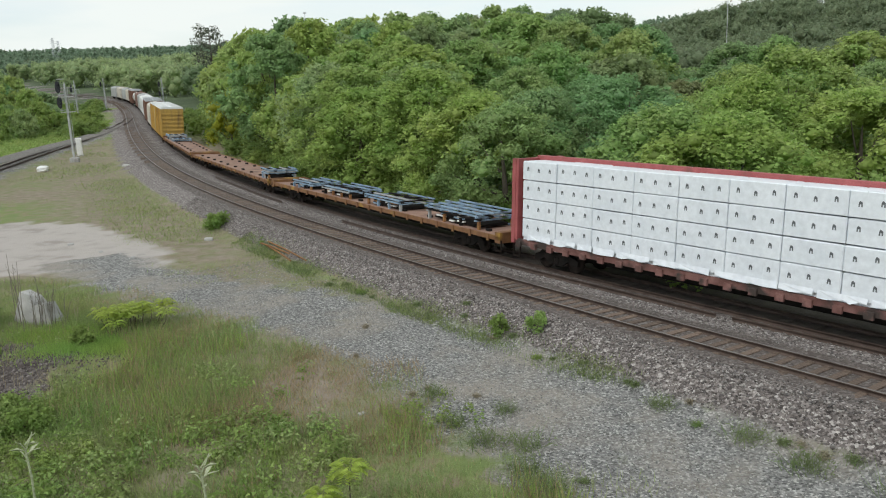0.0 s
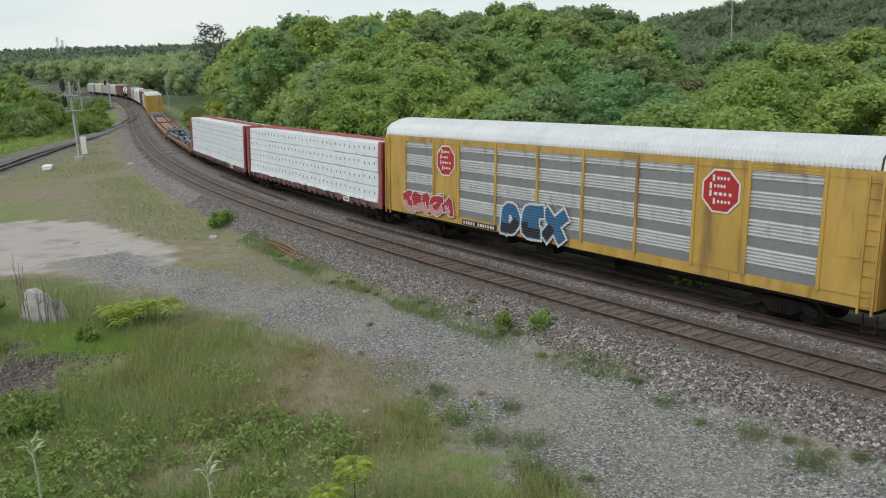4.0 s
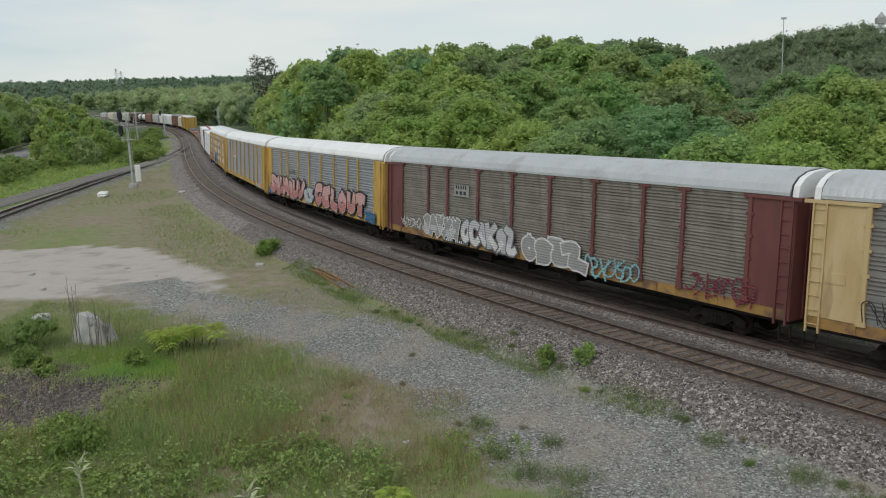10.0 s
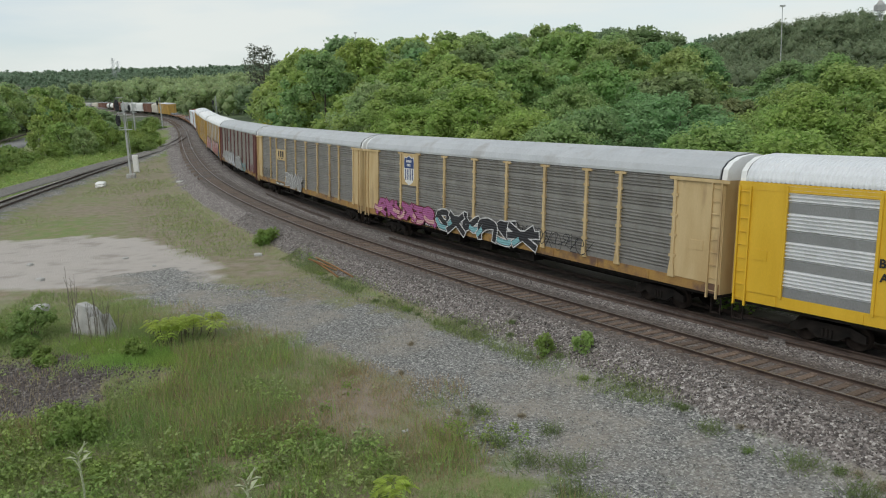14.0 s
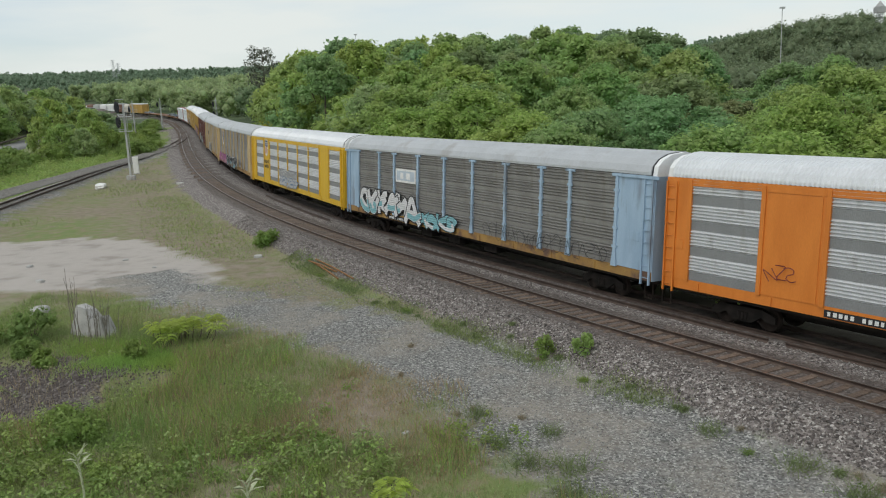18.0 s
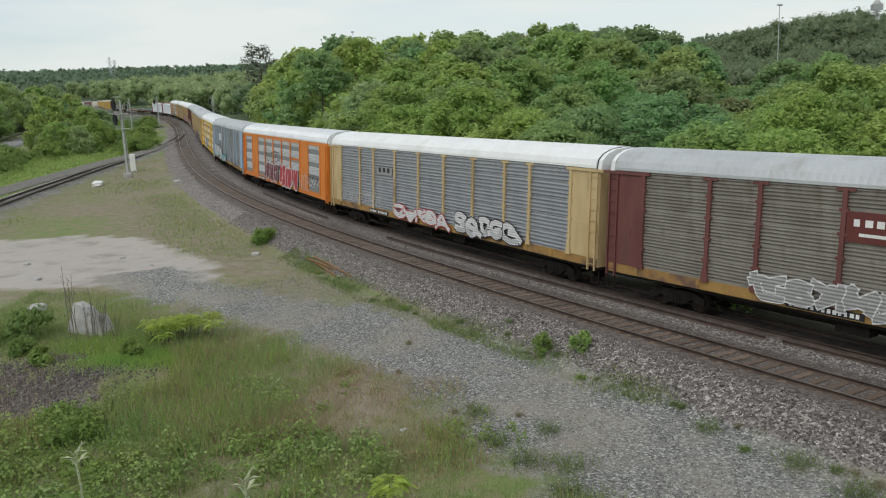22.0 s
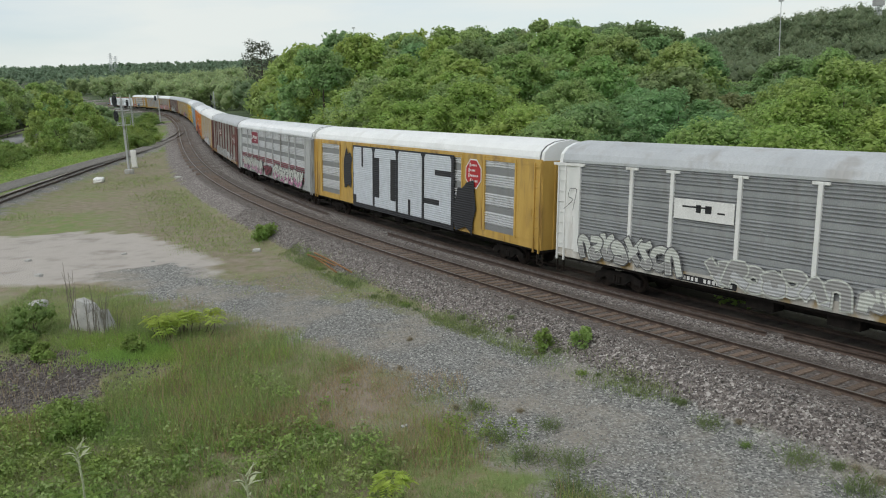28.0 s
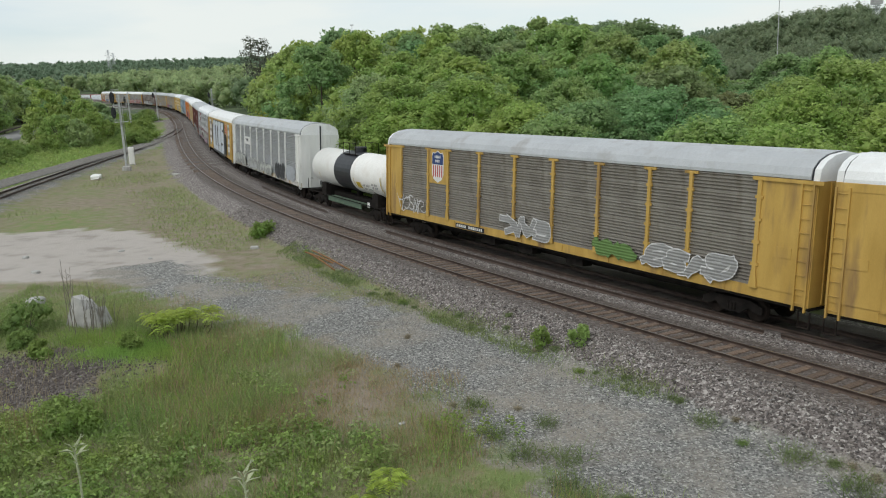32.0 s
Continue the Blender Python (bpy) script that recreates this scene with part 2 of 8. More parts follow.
M = {
    "rail": surf("rail_steel", (0.065, 0.045, 0.036), (0.11, 0.078, 0.062), 2, 0.6, 0.4),
    "rail_head": surf("worn_rail_head", (0.21, 0.185, 0.165), (0.31, 0.285, 0.26), 2, 0.35, 0.9),
    "tie_grey": surf("grey_weathered_tie", (0.19, 0.18, 0.165), (0.27, 0.255, 0.235), 2.5, 0.9, stretch=(1, 6, 1), bump=0.3),
    "tie": surf("weathered_tie", (0.10, 0.070, 0.052), (0.20, 0.145, 0.110), 2.5, 0.9, stretch=(1, 6, 1), bump=0.5, random_value=0.28),
    # ties under the train, its shade put into their colour
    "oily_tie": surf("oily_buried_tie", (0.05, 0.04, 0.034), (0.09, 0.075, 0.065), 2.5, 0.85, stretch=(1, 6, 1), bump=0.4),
    "concrete": surf("old_concrete", (0.36, 0.355, 0.34), (0.50, 0.49, 0.47), 2, 0.9, bump=0.4, stain=(0.2, 0.19, 0.17)),
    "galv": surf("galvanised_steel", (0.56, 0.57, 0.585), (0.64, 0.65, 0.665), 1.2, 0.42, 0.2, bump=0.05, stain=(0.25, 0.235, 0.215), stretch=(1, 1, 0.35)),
    "galv_even": surf("ribbed_galvanised_steel", (0.31, 0.325, 0.35), (0.38, 0.395, 0.42), 1.2, 0.42, 0.35, bump=0.05, stain=(0.30, 0.29, 0.28), stretch=(1, 1, 0.35)),
    # perforated bands, darkened further so the skylight on the ribs shows by colour
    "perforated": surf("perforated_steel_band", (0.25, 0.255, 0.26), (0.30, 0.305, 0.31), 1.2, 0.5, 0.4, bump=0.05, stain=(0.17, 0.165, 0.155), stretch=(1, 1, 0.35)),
    "galv_dirty": surf("weathered_galvanised_steel", (0.235, 0.215, 0.19), (0.315, 0.295, 0.262), 1.0, 0.5, 0.4, bump=0.05, stain=(0.15, 0.125, 0.10), stretch=(1, 1, 0.35)),
    "galv_cool": surf("grey_blue_galvanised_steel", (0.30, 0.31, 0.32), (0.37, 0.38, 0.39), 1.0, 0.45, 0.4, bump=0.05, stain=(0.25, 0.245, 0.24), stretch=(1, 1, 0.35)),
    "galv_mid": surf("dull_galvanised_steel", (0.245, 0.235, 0.222), (0.32, 0.31, 0.295), 1.0, 0.45, 0.5, bump=0.05, stain=(0.2, 0.18, 0.155), stretch=(1, 1, 0.35)),
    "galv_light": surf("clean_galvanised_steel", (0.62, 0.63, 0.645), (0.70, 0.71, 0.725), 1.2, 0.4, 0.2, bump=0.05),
    "roof_white": surf("white_roof_paint", (0.74, 0.75, 0.75), (0.80, 0.81, 0.81), 0.8, 0.5, bump=0.05, stain=(0.70, 0.70, 0.69)),
    "roof_rib": surf("fluted_galvanised_roof", (0.64, 0.66, 0.68), (0.70, 0.72, 0.74), 0.8, 0.42, 0.15, bump=0.03, stain=(0.61, 0.625, 0.64)),
    "roof_grey": surf("grey_galvanised_roof", (0.45, 0.465, 0.48), (0.50, 0.515, 0.53), 0.8, 0.45, 0.3, bump=0.05, stain=(0.39, 0.385, 0.38)),
    "yellow": surf("yellow_rack_paint", (0.44, 0.275, 0.06), (0.53, 0.34, 0.085), 1.5, 0.55, bump=0.015, stain=(0.24, 0.145, 0.06), stain_at=(0.52, 0.72), stretch=(1.4, 1.4, 0.28), grain=0.05),
    "yellow_pale": surf("faded_yellow_paint", (0.46, 0.33, 0.16), (0.54, 0.41, 0.22), 1.5, 0.6, bump=0.015, stain=(0.28, 0.18, 0.09), stain_at=(0.58, 0.75), stretch=(1.4, 1.4, 0.28), grain=0.05),
    "yellow_bright": surf("fresh_yellow_paint", (0.60, 0.365, 0.02), (0.66, 0.415, 0.03), 1.5, 0.45, bump=0.015, stretch=(1.4, 1.4, 0.28), grain=0.05),
    "orange": surf("orange_rack_paint", (0.58, 0.17, 0.02), (0.66, 0.21, 0.03), 1.5, 0.5, bump=0.015, stretch=(1.4, 1.4, 0.28), grain=0.05),
    "maroon": surf("brown_red_rack_paint", (0.115, 0.036, 0.033), (0.15, 0.05, 0.045), 1.5, 0.6, bump=0.015, stain=(0.10, 0.045, 0.035), stretch=(1.4, 1.4, 0.28), grain=0.05),
    "blue": surf("pale_blue_rack_paint", (0.27, 0.38, 0.50), (0.34, 0.46, 0.58), 1.5, 0.55, bump=0.015, stain=(0.16, 0.18, 0.21), stretch=(1.4, 1.4, 0.28), grain=0.05),
    "white_paint": surf("white_rack_paint", (0.66, 0.67, 0.65), (0.74, 0.74, 0.72), 1.5, 0.5, bump=0.015, stain=(0.42, 0.39, 0.35), stain_at=(0.6, 0.8), stretch=(1.4, 1.4, 0.28), grain=0.05),
    "white_grimy": surf("grimy_white_sill", (0.40, 0.38, 0.34), (0.58, 0.56, 0.52), 2.2, 0.6, bump=0.03, stain=(0.30, 0.20, 0.07), stain_at=(0.50, 0.62), stretch=(1.0, 1.0, 0.8), grain=0.1),
    "grey_paint": surf("grey_rack_paint", (0.33, 0.34, 0.34), (0.42, 0.43, 0.43), 1.5, 0.5, bump=0.015, stain=(0.2, 0.19, 0.17), stretch=(1.4, 1.4, 0.28), grain=0.05),
    # running gear near black: shade under the wagons is put into its colour
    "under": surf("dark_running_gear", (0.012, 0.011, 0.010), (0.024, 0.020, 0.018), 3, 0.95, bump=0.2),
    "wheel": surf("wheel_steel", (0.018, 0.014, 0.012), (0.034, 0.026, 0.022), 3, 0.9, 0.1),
    "red_car": surf("faded_red_wagon_paint", (0.30, 0.07, 0.07), (0.38, 0.10, 0.10), 1.5, 0.6, bump=0.08, stain=(0.2, 0.07, 0.06)),
    "red_sill": surf("grimy_red_sill", (0.13, 0.055, 0.045), (0.24, 0.12, 0.105), 2.2, 0.75, bump=0.1, stain=(0.05, 0.035, 0.03), stain_at=(0.48, 0.6)),
    "rust_sill": surf("rusty_brown_sill", (0.16, 0.075, 0.035), (0.24, 0.12, 0.05), 2.0, 0.75, bump=0.1, stain=(0.36, 0.21, 0.04), stain_at=(0.56, 0.68)),
    "wrap": surf("white_lumber_wrap", (0.72, 0.765, 0.81), (0.79, 0.83, 0.87), 0.8, 0.35, bump=0.6, fine=5.0, grain=0.07),
    "ink": surf("dark_print", (0.10, 0.11, 0.12), (0.14, 0.15, 0.16), 4, 0.7),
    "deck": surf("red_brown_flat_deck", (0.26, 0.155, 0.115), (0.34, 0.215, 0.165), 1.0, 0.8, stain=(0.17, 0.11, 0.085)),
    "yellow_rust": surf("rusty_yellow_frame", (0.34, 0.20, 0.055), (0.27, 0.15, 0.05), 2.0, 0.7, stain=(0.13, 0.075, 0.05), stain_at=(0.48, 0.62)),
    "rack_blue": surf("faded_blue_steel", (0.17, 0.26, 0.36), (0.27, 0.37, 0.47), 2.0, 0.6, stain=(0.10, 0.10, 0.10)),
    # steel colour lightened to carry the haze of distance
    "far_steel": surf("pale_distant_steel", (0.46, 0.48, 0.50), (0.52, 0.54, 0.56), 2, 0.6),
    "green_steel": surf("dark_green_steel", (0.07, 0.11, 0.075), (0.10, 0.15, 0.10), 2, 0.7),
    "tank_white": surf("white_tank_paint", (0.78, 0.775, 0.745), (0.82, 0.815, 0.79), 0.9, 0.35, bump=0.02, stain=(0.74, 0.72, 0.68)),
    "black": surf("black_paint", (0.012, 0.013, 0.018), (0.025, 0.026, 0.032), 2, 0.45, bump=0.04),
    "mast": surf("silver_mast_paint", (0.42, 0.43, 0.43), (0.55, 0.56, 0.56), 3, 0.5, 0.4),
    "bark": surf("bark", (0.075, 0.06, 0.045), (0.15, 0.125, 0.10), 4, 0.9, bump=0.6, stretch=(1, 1, 0.3)),
    "dry": surf("dry_stalks", (0.30, 0.26, 0.17), (0.42, 0.37, 0.26), 6, 0.9),
    "dead_stalk": surf("dead_grey_brown_stalks", (0.13, 0.115, 0.09), (0.20, 0.18, 0.145), 5, 0.9),
    "rust": surf("rusty_steel", (0.20, 0.085, 0.035), (0.33, 0.17, 0.06), 5, 0.8, bump=0.3),
    "asphalt": surf("worn_asphalt", (0.20, 0.20, 0.195), (0.27, 0.265, 0.255), 0.4, 0.9, stain=(0.16, 0.155, 0.15)),
    "cream": surf("cream_hopper_paint", (0.50, 0.46, 0.38), (0.60, 0.56, 0.48), 1.2, 0.6, stain=(0.33, 0.27, 0.2)),
    "brown_car": surf("brown_boxcar_paint", (0.16, 0.075, 0.05), (0.22, 0.11, 0.075), 1.2, 0.7, stain=(0.12, 0.07, 0.05)),
    "grey_car": surf("grey_hopper_paint", (0.34, 0.35, 0.34), (0.44, 0.45, 0.44), 1.2, 0.6, stain=(0.25, 0.22, 0.19)),
    "lime": leaf("lime_leaves", [(0.328, 0.450, 0.126), (0.383, 0.484, 0.140), (0.305, 0.441, 0.140), (0.372, 0.463, 0.153)]),
    "mid": leaf("green_leaves", [(0.254, 0.417, 0.142), (0.319, 0.452, 0.149), (0.235, 0.394, 0.179), (0.370, 0.464, 0.164), (0.254, 0.387, 0.187), (0.331, 0.440, 0.149)]),
    "dark": leaf("dark_leaves", [(0.226, 0.314, 0.141), (0.273, 0.346, 0.154), (0.231, 0.319, 0.174), (0.308, 0.346, 0.167)]),
    "pine": leaf("dark_needles", [(0.15, 0.165, 0.12), (0.165, 0.18, 0.13)], through=0.35),
    "grey_leaf": leaf("grey_green_leaves", [(0.314, 0.426, 0.211), (0.376, 0.474, 0.211)]),
    # distance haze is put into the pale hues of hill_leaf and far_leaf
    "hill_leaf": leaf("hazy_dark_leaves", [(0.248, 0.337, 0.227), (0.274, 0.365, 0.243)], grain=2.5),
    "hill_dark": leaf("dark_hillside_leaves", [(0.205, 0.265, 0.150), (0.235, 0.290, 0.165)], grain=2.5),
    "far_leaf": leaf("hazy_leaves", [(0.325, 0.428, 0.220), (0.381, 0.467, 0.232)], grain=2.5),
    "yellow_leaf": leaf("yellow_green_leaves", [(0.390, 0.405, 0.045), (0.345, 0.375, 0.045)]),
    "weed": leaf("weed_leaves", [(0.22, 0.325, 0.085), (0.27, 0.365, 0.10), (0.21, 0.31, 0.10)], grain=14),
    "tuft": leaf("tuft_blades", [(0.165, 0.22, 0.09), (0.195, 0.25, 0.11)], through=0.3, grain=14),
    "pale_stem": leaf("pale_green_stem", [(0.42, 0.46, 0.30), (0.46, 0.50, 0.33)], through=0.1, grain=20),
    "grass": leaf("grass_blades", [(0.265, 0.345, 0.125), (0.31, 0.375, 0.15)], through=0.35, grain=14),
    "sumac": leaf("sumac_leaves", [(0.36, 0.47, 0.085), (0.40, 0.50, 0.10)], grain=10),
    "tuft_dry": leaf("dry_tuft_blades", [(0.29, 0.25, 0.17), (0.33, 0.29, 0.20)], through=0.25, grain=14),
    "lush": leaf("lush_grass_blades", [(0.27, 0.41, 0.10), (0.31, 0.44, 0.11)], through=0.4, grain=14),
    "grass_dry": leaf("dry_grass_blades", [(0.37, 0.28, 0.165), (0.41, 0.33, 0.20)], through=0.25, grain=14),
}


def paint(name, c, ribs=True):
    """Sprayed paint on corrugated sheet."""
    return surf(name, tuple(x * 0.85 for x in c), c, 2.5, 0.6, bump=0.0 if ribs else 0.05, ribs=2.6 if ribs else 0, spread=0.2)


# low specular keeps the running gear dark, as shaded beneath the wagons
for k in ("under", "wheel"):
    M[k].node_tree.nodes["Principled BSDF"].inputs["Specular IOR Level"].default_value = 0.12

P = {
    "black": paint("black_spray", (0.02, 0.02, 0.024)), "white": paint("white_spray", (0.62, 0.62, 0.62)), "red": paint("red_spray", (0.42, 0.03, 0.045)),
    "pink": paint("pink_spray", (0.56, 0.33, 0.31)), "blue": paint("blue_spray", (0.035, 0.13, 0.26)), "dim": paint("dim_grey_spray", (0.13, 0.13, 0.135)), "teal": paint("teal_spray", (0.20, 0.42, 0.46)),
    "maroon": paint("dark_red_spray", (0.15, 0.02, 0.035)), "magenta": paint("magenta_spray", (0.36, 0.10, 0.26)), "silver": paint("silver_spray", (0.46, 0.47, 0.48)),
    "green": paint("green_spray", (0.12, 0.22, 0.06)), "sign_red": paint("red_sign", (0.45, 0.025, 0.03), False), "sign_white": paint("white_sign", (0.75, 0.75, 0.73), False),
    "sign_blue": paint("blue_sign", (0.02, 0.05, 0.17), False), "sign_black": paint("black_sign", (0.015, 0.015, 0.018), False),
    "sign_maroon": paint("brown_sign", (0.12, 0.025, 0.02), False), "sign_orange": paint("orange_sign", (0.6, 0.16, 0.02), False), "sign_yellow": paint("yellow_sign", (0.55, 0.40, 0.02), False),
    "sign_crimson": paint("dark_crimson_sign", (0.22, 0.018, 0.04), False), "faded": paint("faded_grey_spray", (0.30, 0.30, 0.295)), "rose": paint("rose_spray", (0.46, 0.19, 0.18)), "pale_silver": paint("pale_silver_spray", (0.56, 0.60, 0.65)), "lilac": paint("lilac_spray", (0.44, 0.16, 0.30)), "cloud": paint("pale_grey_spray", (0.52, 0.54, 0.50)),
    "thin_white": paint("thin_white_overpaint", (0.38, 0.40, 0.43)), "sign_pale": paint("pale_blue_sign", (0.48, 0.55, 0.62), False), "sign_grey": paint("grey_sign", (0.3, 0.3, 0.3), False),
}


# ---------------------------------------------------------------- mesh tools
class Geo:
    """Gathers faces for one mesh."""

    def __init__(self):
        self.v, self.f = [], []

    def add(self, verts, faces):
        k = len(self.v)
        self.v.extend(tuple(p) for p in verts)
        self.f.extend(tuple(i + k for i in q) for q in faces)
        return self

    def box(self, x0, x1, y0, y1, z0, z1, m=None):
        p = [Vector(q) for q in ((x0, y0, z0), (x1, y0, z0), (x1, y1, z0), (x0, y1, z0), (x0, y0, z1), (x1, y0, z1), (x1, y1, z1), (x0, y1, z1))]
        return self.add([m @ q for q in p] if m else p, ((3, 2, 1, 0), (4, 5, 6, 7), (0, 1, 5, 4), (1, 2, 6, 5), (2, 3, 7, 6), (3, 0, 4, 7)))

    def slab(self, x0, x1, y0, y1, z0, z1, e=0.02):
        """A box with its upright and top edges broken."""
        a = [(x0 + e, y0), (x1 - e, y0), (x1, y0 + e), (x1, y1 - e), (x1 - e, y1), (x0 + e, y1), (x0, y1 - e), (x0, y0 + e)]
        b = [(x0 + 2 * e, y0 + e), (x1 - 2 * e, y0 + e), (x1 - e, y0 + 2 * e), (x1 - e, y1 - 2 * e), (x1 - 2 * e, y1 - e), (x0 + 2 * e, y1 - e), (x0 + e, y1 - 2 * e), (x0 + e, y0 + 2 * e)]
        v = [(*q, z0) for q in a] + [(*q, z1 - e) for q in a] + [(*q, z1) for q in b]
        f = [tuple(range(7, -1, -1)), tuple(range(16, 24))]
        for k in (0, 8):
            f += [(k + i, k + (i + 1) % 8, k + 8 + (i + 1) % 8, k + 8 + i) for i in range(8)]
        return self.add(v, f)

    def tube(self, pts, radii, n=8, close=True):
        """A round tube along points."""
        pts = [Vector(p) for p in pts]
        if not isinstance(radii, (list, tuple)):
            radii = [radii] * len(pts)
        v, f = [], []
        for i, p in enumerate(pts):
            d = (pts[min(i + 1, len(pts) - 1)] - pts[max(i - 1, 0)]).normalized()
            a = d.orthogonal().normalized()
            b = d.cross(a)
            v += [p + (a * math.cos(2 * math.pi * k / n) + b * math.sin(2 * math.pi * k / n)) * radii[i] for k in range(n)]
        for i in range(len(pts) - 1):
            f += [(i * n + k, i * n + (k + 1) % n, (i + 1) * n + (k + 1) % n, (i + 1) * n + k) for k in range(n)]
        if close:
            f += [tuple(range(n - 1, -1, -1)), tuple(range((len(pts) - 1) * n, len(pts) * n))]
        return self.add(v, f)

    def extrude_x(self, profile, x0, x1, close=True):
        """A closed profile of (y, z) along x."""
        n = len(profile)
        v = [(x0, *q) for q in profile] + [(x1, *q) for q in profile]
        f = [(i, (i + 1) % n, n + (i + 1) % n, n + i) for i in range(n)]
        if close:
            f += [tuple(range(n - 1, -1, -1)), tuple(range(n, 2 * n))]
        return self.add(v, f)

    def sheet(self, pts, y):
        """A flat polygon of (x, z) facing +y."""
        return self.add([(a, y, b) for a, b in pts], [tuple(range(len(pts)))])

    def mesh(self, name, material, smooth=False):
        me = bpy.data.meshes.new(name)
        me.from_pydata(self.v, [], self.f)
        for mat in material if isinstance(material, (list, tuple)) else (material,):
            me.materials.append(mat)
        if smooth:
            me.shade_smooth()
        me.update()
        return me


def part(name, geo, material, parent, label="", smooth=False):
    me = geo if isinstance(geo, bpy.types.Mesh) else geo.mesh(name, material, smooth)
    ob = new(name, me)
    ob.parent = parent
    return tagged(ob, label)


def thing(name, label, category, group="", kind="", m=None):
    ob = new(name)
    if m is not None:
        ob.matrix_world = m
    return tagged(ob, label, category, group, kind)


def arrays(name, v, f, material):
    """A mesh from arrays of vertices and equal faces."""
    me = bpy.data.meshes.new(name)
    v, f = np.asarray(v, np.float32), np.asarray(f, np.int32)
    me.vertices.add(len(v)), me.loops.add(f.size), me.polygons.add(len(f))
    me.vertices.foreach_set("co", v.ravel()), me.loops.foreach_set("vertex_index", f.ravel())
    me.polygons.foreach_set("loop_start", np.arange(len(f), dtype=np.int32) * f.shape[1])
    me.materials.append(material)
    me.update(calc_edges=True)
    return me


# ---------------------------------------------------------------- the line of the railway
BANK = 0.0597      # cant of the curve, radians
TRACK_GAP = 4.24   # centre to centre
SPEED = 14.99
bend = [(-700, 0), (-90, 0), (-60, -0.324), (-30, -0.324), (0, -0.272), (30, -0.333), (60, -0.242), (90, -0.082), (120, -0.039), (150, -0.017), (180, 0.081),
        (210, 0.056), (240, 0.074), (270, 0.189), (300, 0.2), (350, 0.13), (400, 0.08), (460, 0.0), (1000, 0)]
rise = [(-700, 0), (-60, 0), (40, 0.22), (80, 0.69), (120, 0.99), (160, 1.25), (200, 1.52), (250, 1.72), (400, 1.8), (460, 0.6), (1000, 0.3)]
S = np.arange(-700.0, 1000.5, 1.0)
I0 = 700
_h = np.cumsum(np.interp(S, *zip(*bend)) / 100)
HEAD = _h - _h[I0] + 0.6236
TX, TY, TZ = np.cumsum(-np.sin(HEAD)), np.cumsum(np.cos(HEAD)), np.cumsum(np.interp(S, *zip(*rise)) / 100)
TX, TY, TZ = TX - TX[I0] - 0.43, TY - TY[I0] + 35.08, TZ - TZ[I0]
CANT = np.interp(S, [-700, -200, 90, 160, 260, 340, 1000], [BANK, BANK, BANK, 0.0, 0.0, -BANK * 0.6, 0.0])


def on_track(s, side=0.0, up=0.0):
    """A place beside the near track's centre line: side metres to the right, up metres above the rail heads, in the canted frame."""
    h, b = np.interp(s, S, HEAD), np.interp(s, S, CANT)
    o, w = side * np.cos(b) + up * np.sin(b), up * np.cos(b) - side * np.sin(b)
    return np.stack([np.interp(s, S, TX) + np.cos(h) * o, np.interp(s, S, TY) + np.sin(h) * o, np.interp(s, S, TZ) + w], -1)


def track_pose(s, side=0.0, length=0.0):
    """The pose of a vehicle on the track: x ahead, y to the camera's side."""
    a, b = on_track(s + length * 0.36, side), on_track(s - length * 0.36, side)
    p, d = Vector((a + b) / 2), Vector(a - b) if length else Vector(on_track(s + 1, side) - on_track(s - 1, side))
    d.normalize()
    cant = float(np.interp(s, S, CANT))
    left = Vector((0, 0, 1)).cross(d).normalized()
    upv = d.cross(left)
    l2 = left * math.cos(cant) + upv * math.sin(cant)
    m = Matrix((d, l2, d.cross(l2))).transposed().to_4x4()
    m.translation = p
    return m


def beside(x, y):
    """Track coordinates (s, side) of points in the plan."""
    x, y = np.asarray(x, float).ravel(), np.asarray(y, float).ravel()
    k = np.arange(400, 1500, 2)
    s, o = np.empty(len(x)), np.empty(len(x))
    for i in range(0, len(x), 4000):
        d = (x[i:i + 4000, None] - TX[k]) ** 2 + (y[i:i + 4000, None] - TY[k]) ** 2
        j = k[d.argmin(1)]
        s[i:i + 4000] = S[j]
        o[i:i + 4000] = (x[i:i + 4000] - TX[j]) * np.cos(HEAD[j]) + (y[i:i + 4000] - TY[j]) * np.sin(HEAD[j])
    return s, o


def wobble(x, y, size, seed=0):
    """Smooth plan noise in about -1..1, the sum of a few crossed waves."""
    r = np.random.RandomState(seed)
    out = np.zeros_like(np.asarray(x, float))
    for _ in range(7):
        a, k, ph = r.uniform(0, 6.283), r.uniform(0.6, 1.8) / size, r.uniform(0, 6.283, 2)
        out += np.sin((x * math.cos(a) + y * math.sin(a)) * k + ph[0]) * np.sin((y * math.cos(a) - x * math.sin(a)) * k * 0.7 + ph[1])
    return out / 2.6


def branch_side(s):
    """The branch line's distance from the near track."""
    return np.interp(s, [-60, 20, 72, 100, 118, 135, 150, 165], [-45, -28, -15.2, -9.1, -5.6, -2.7, -0.9, 0.0])


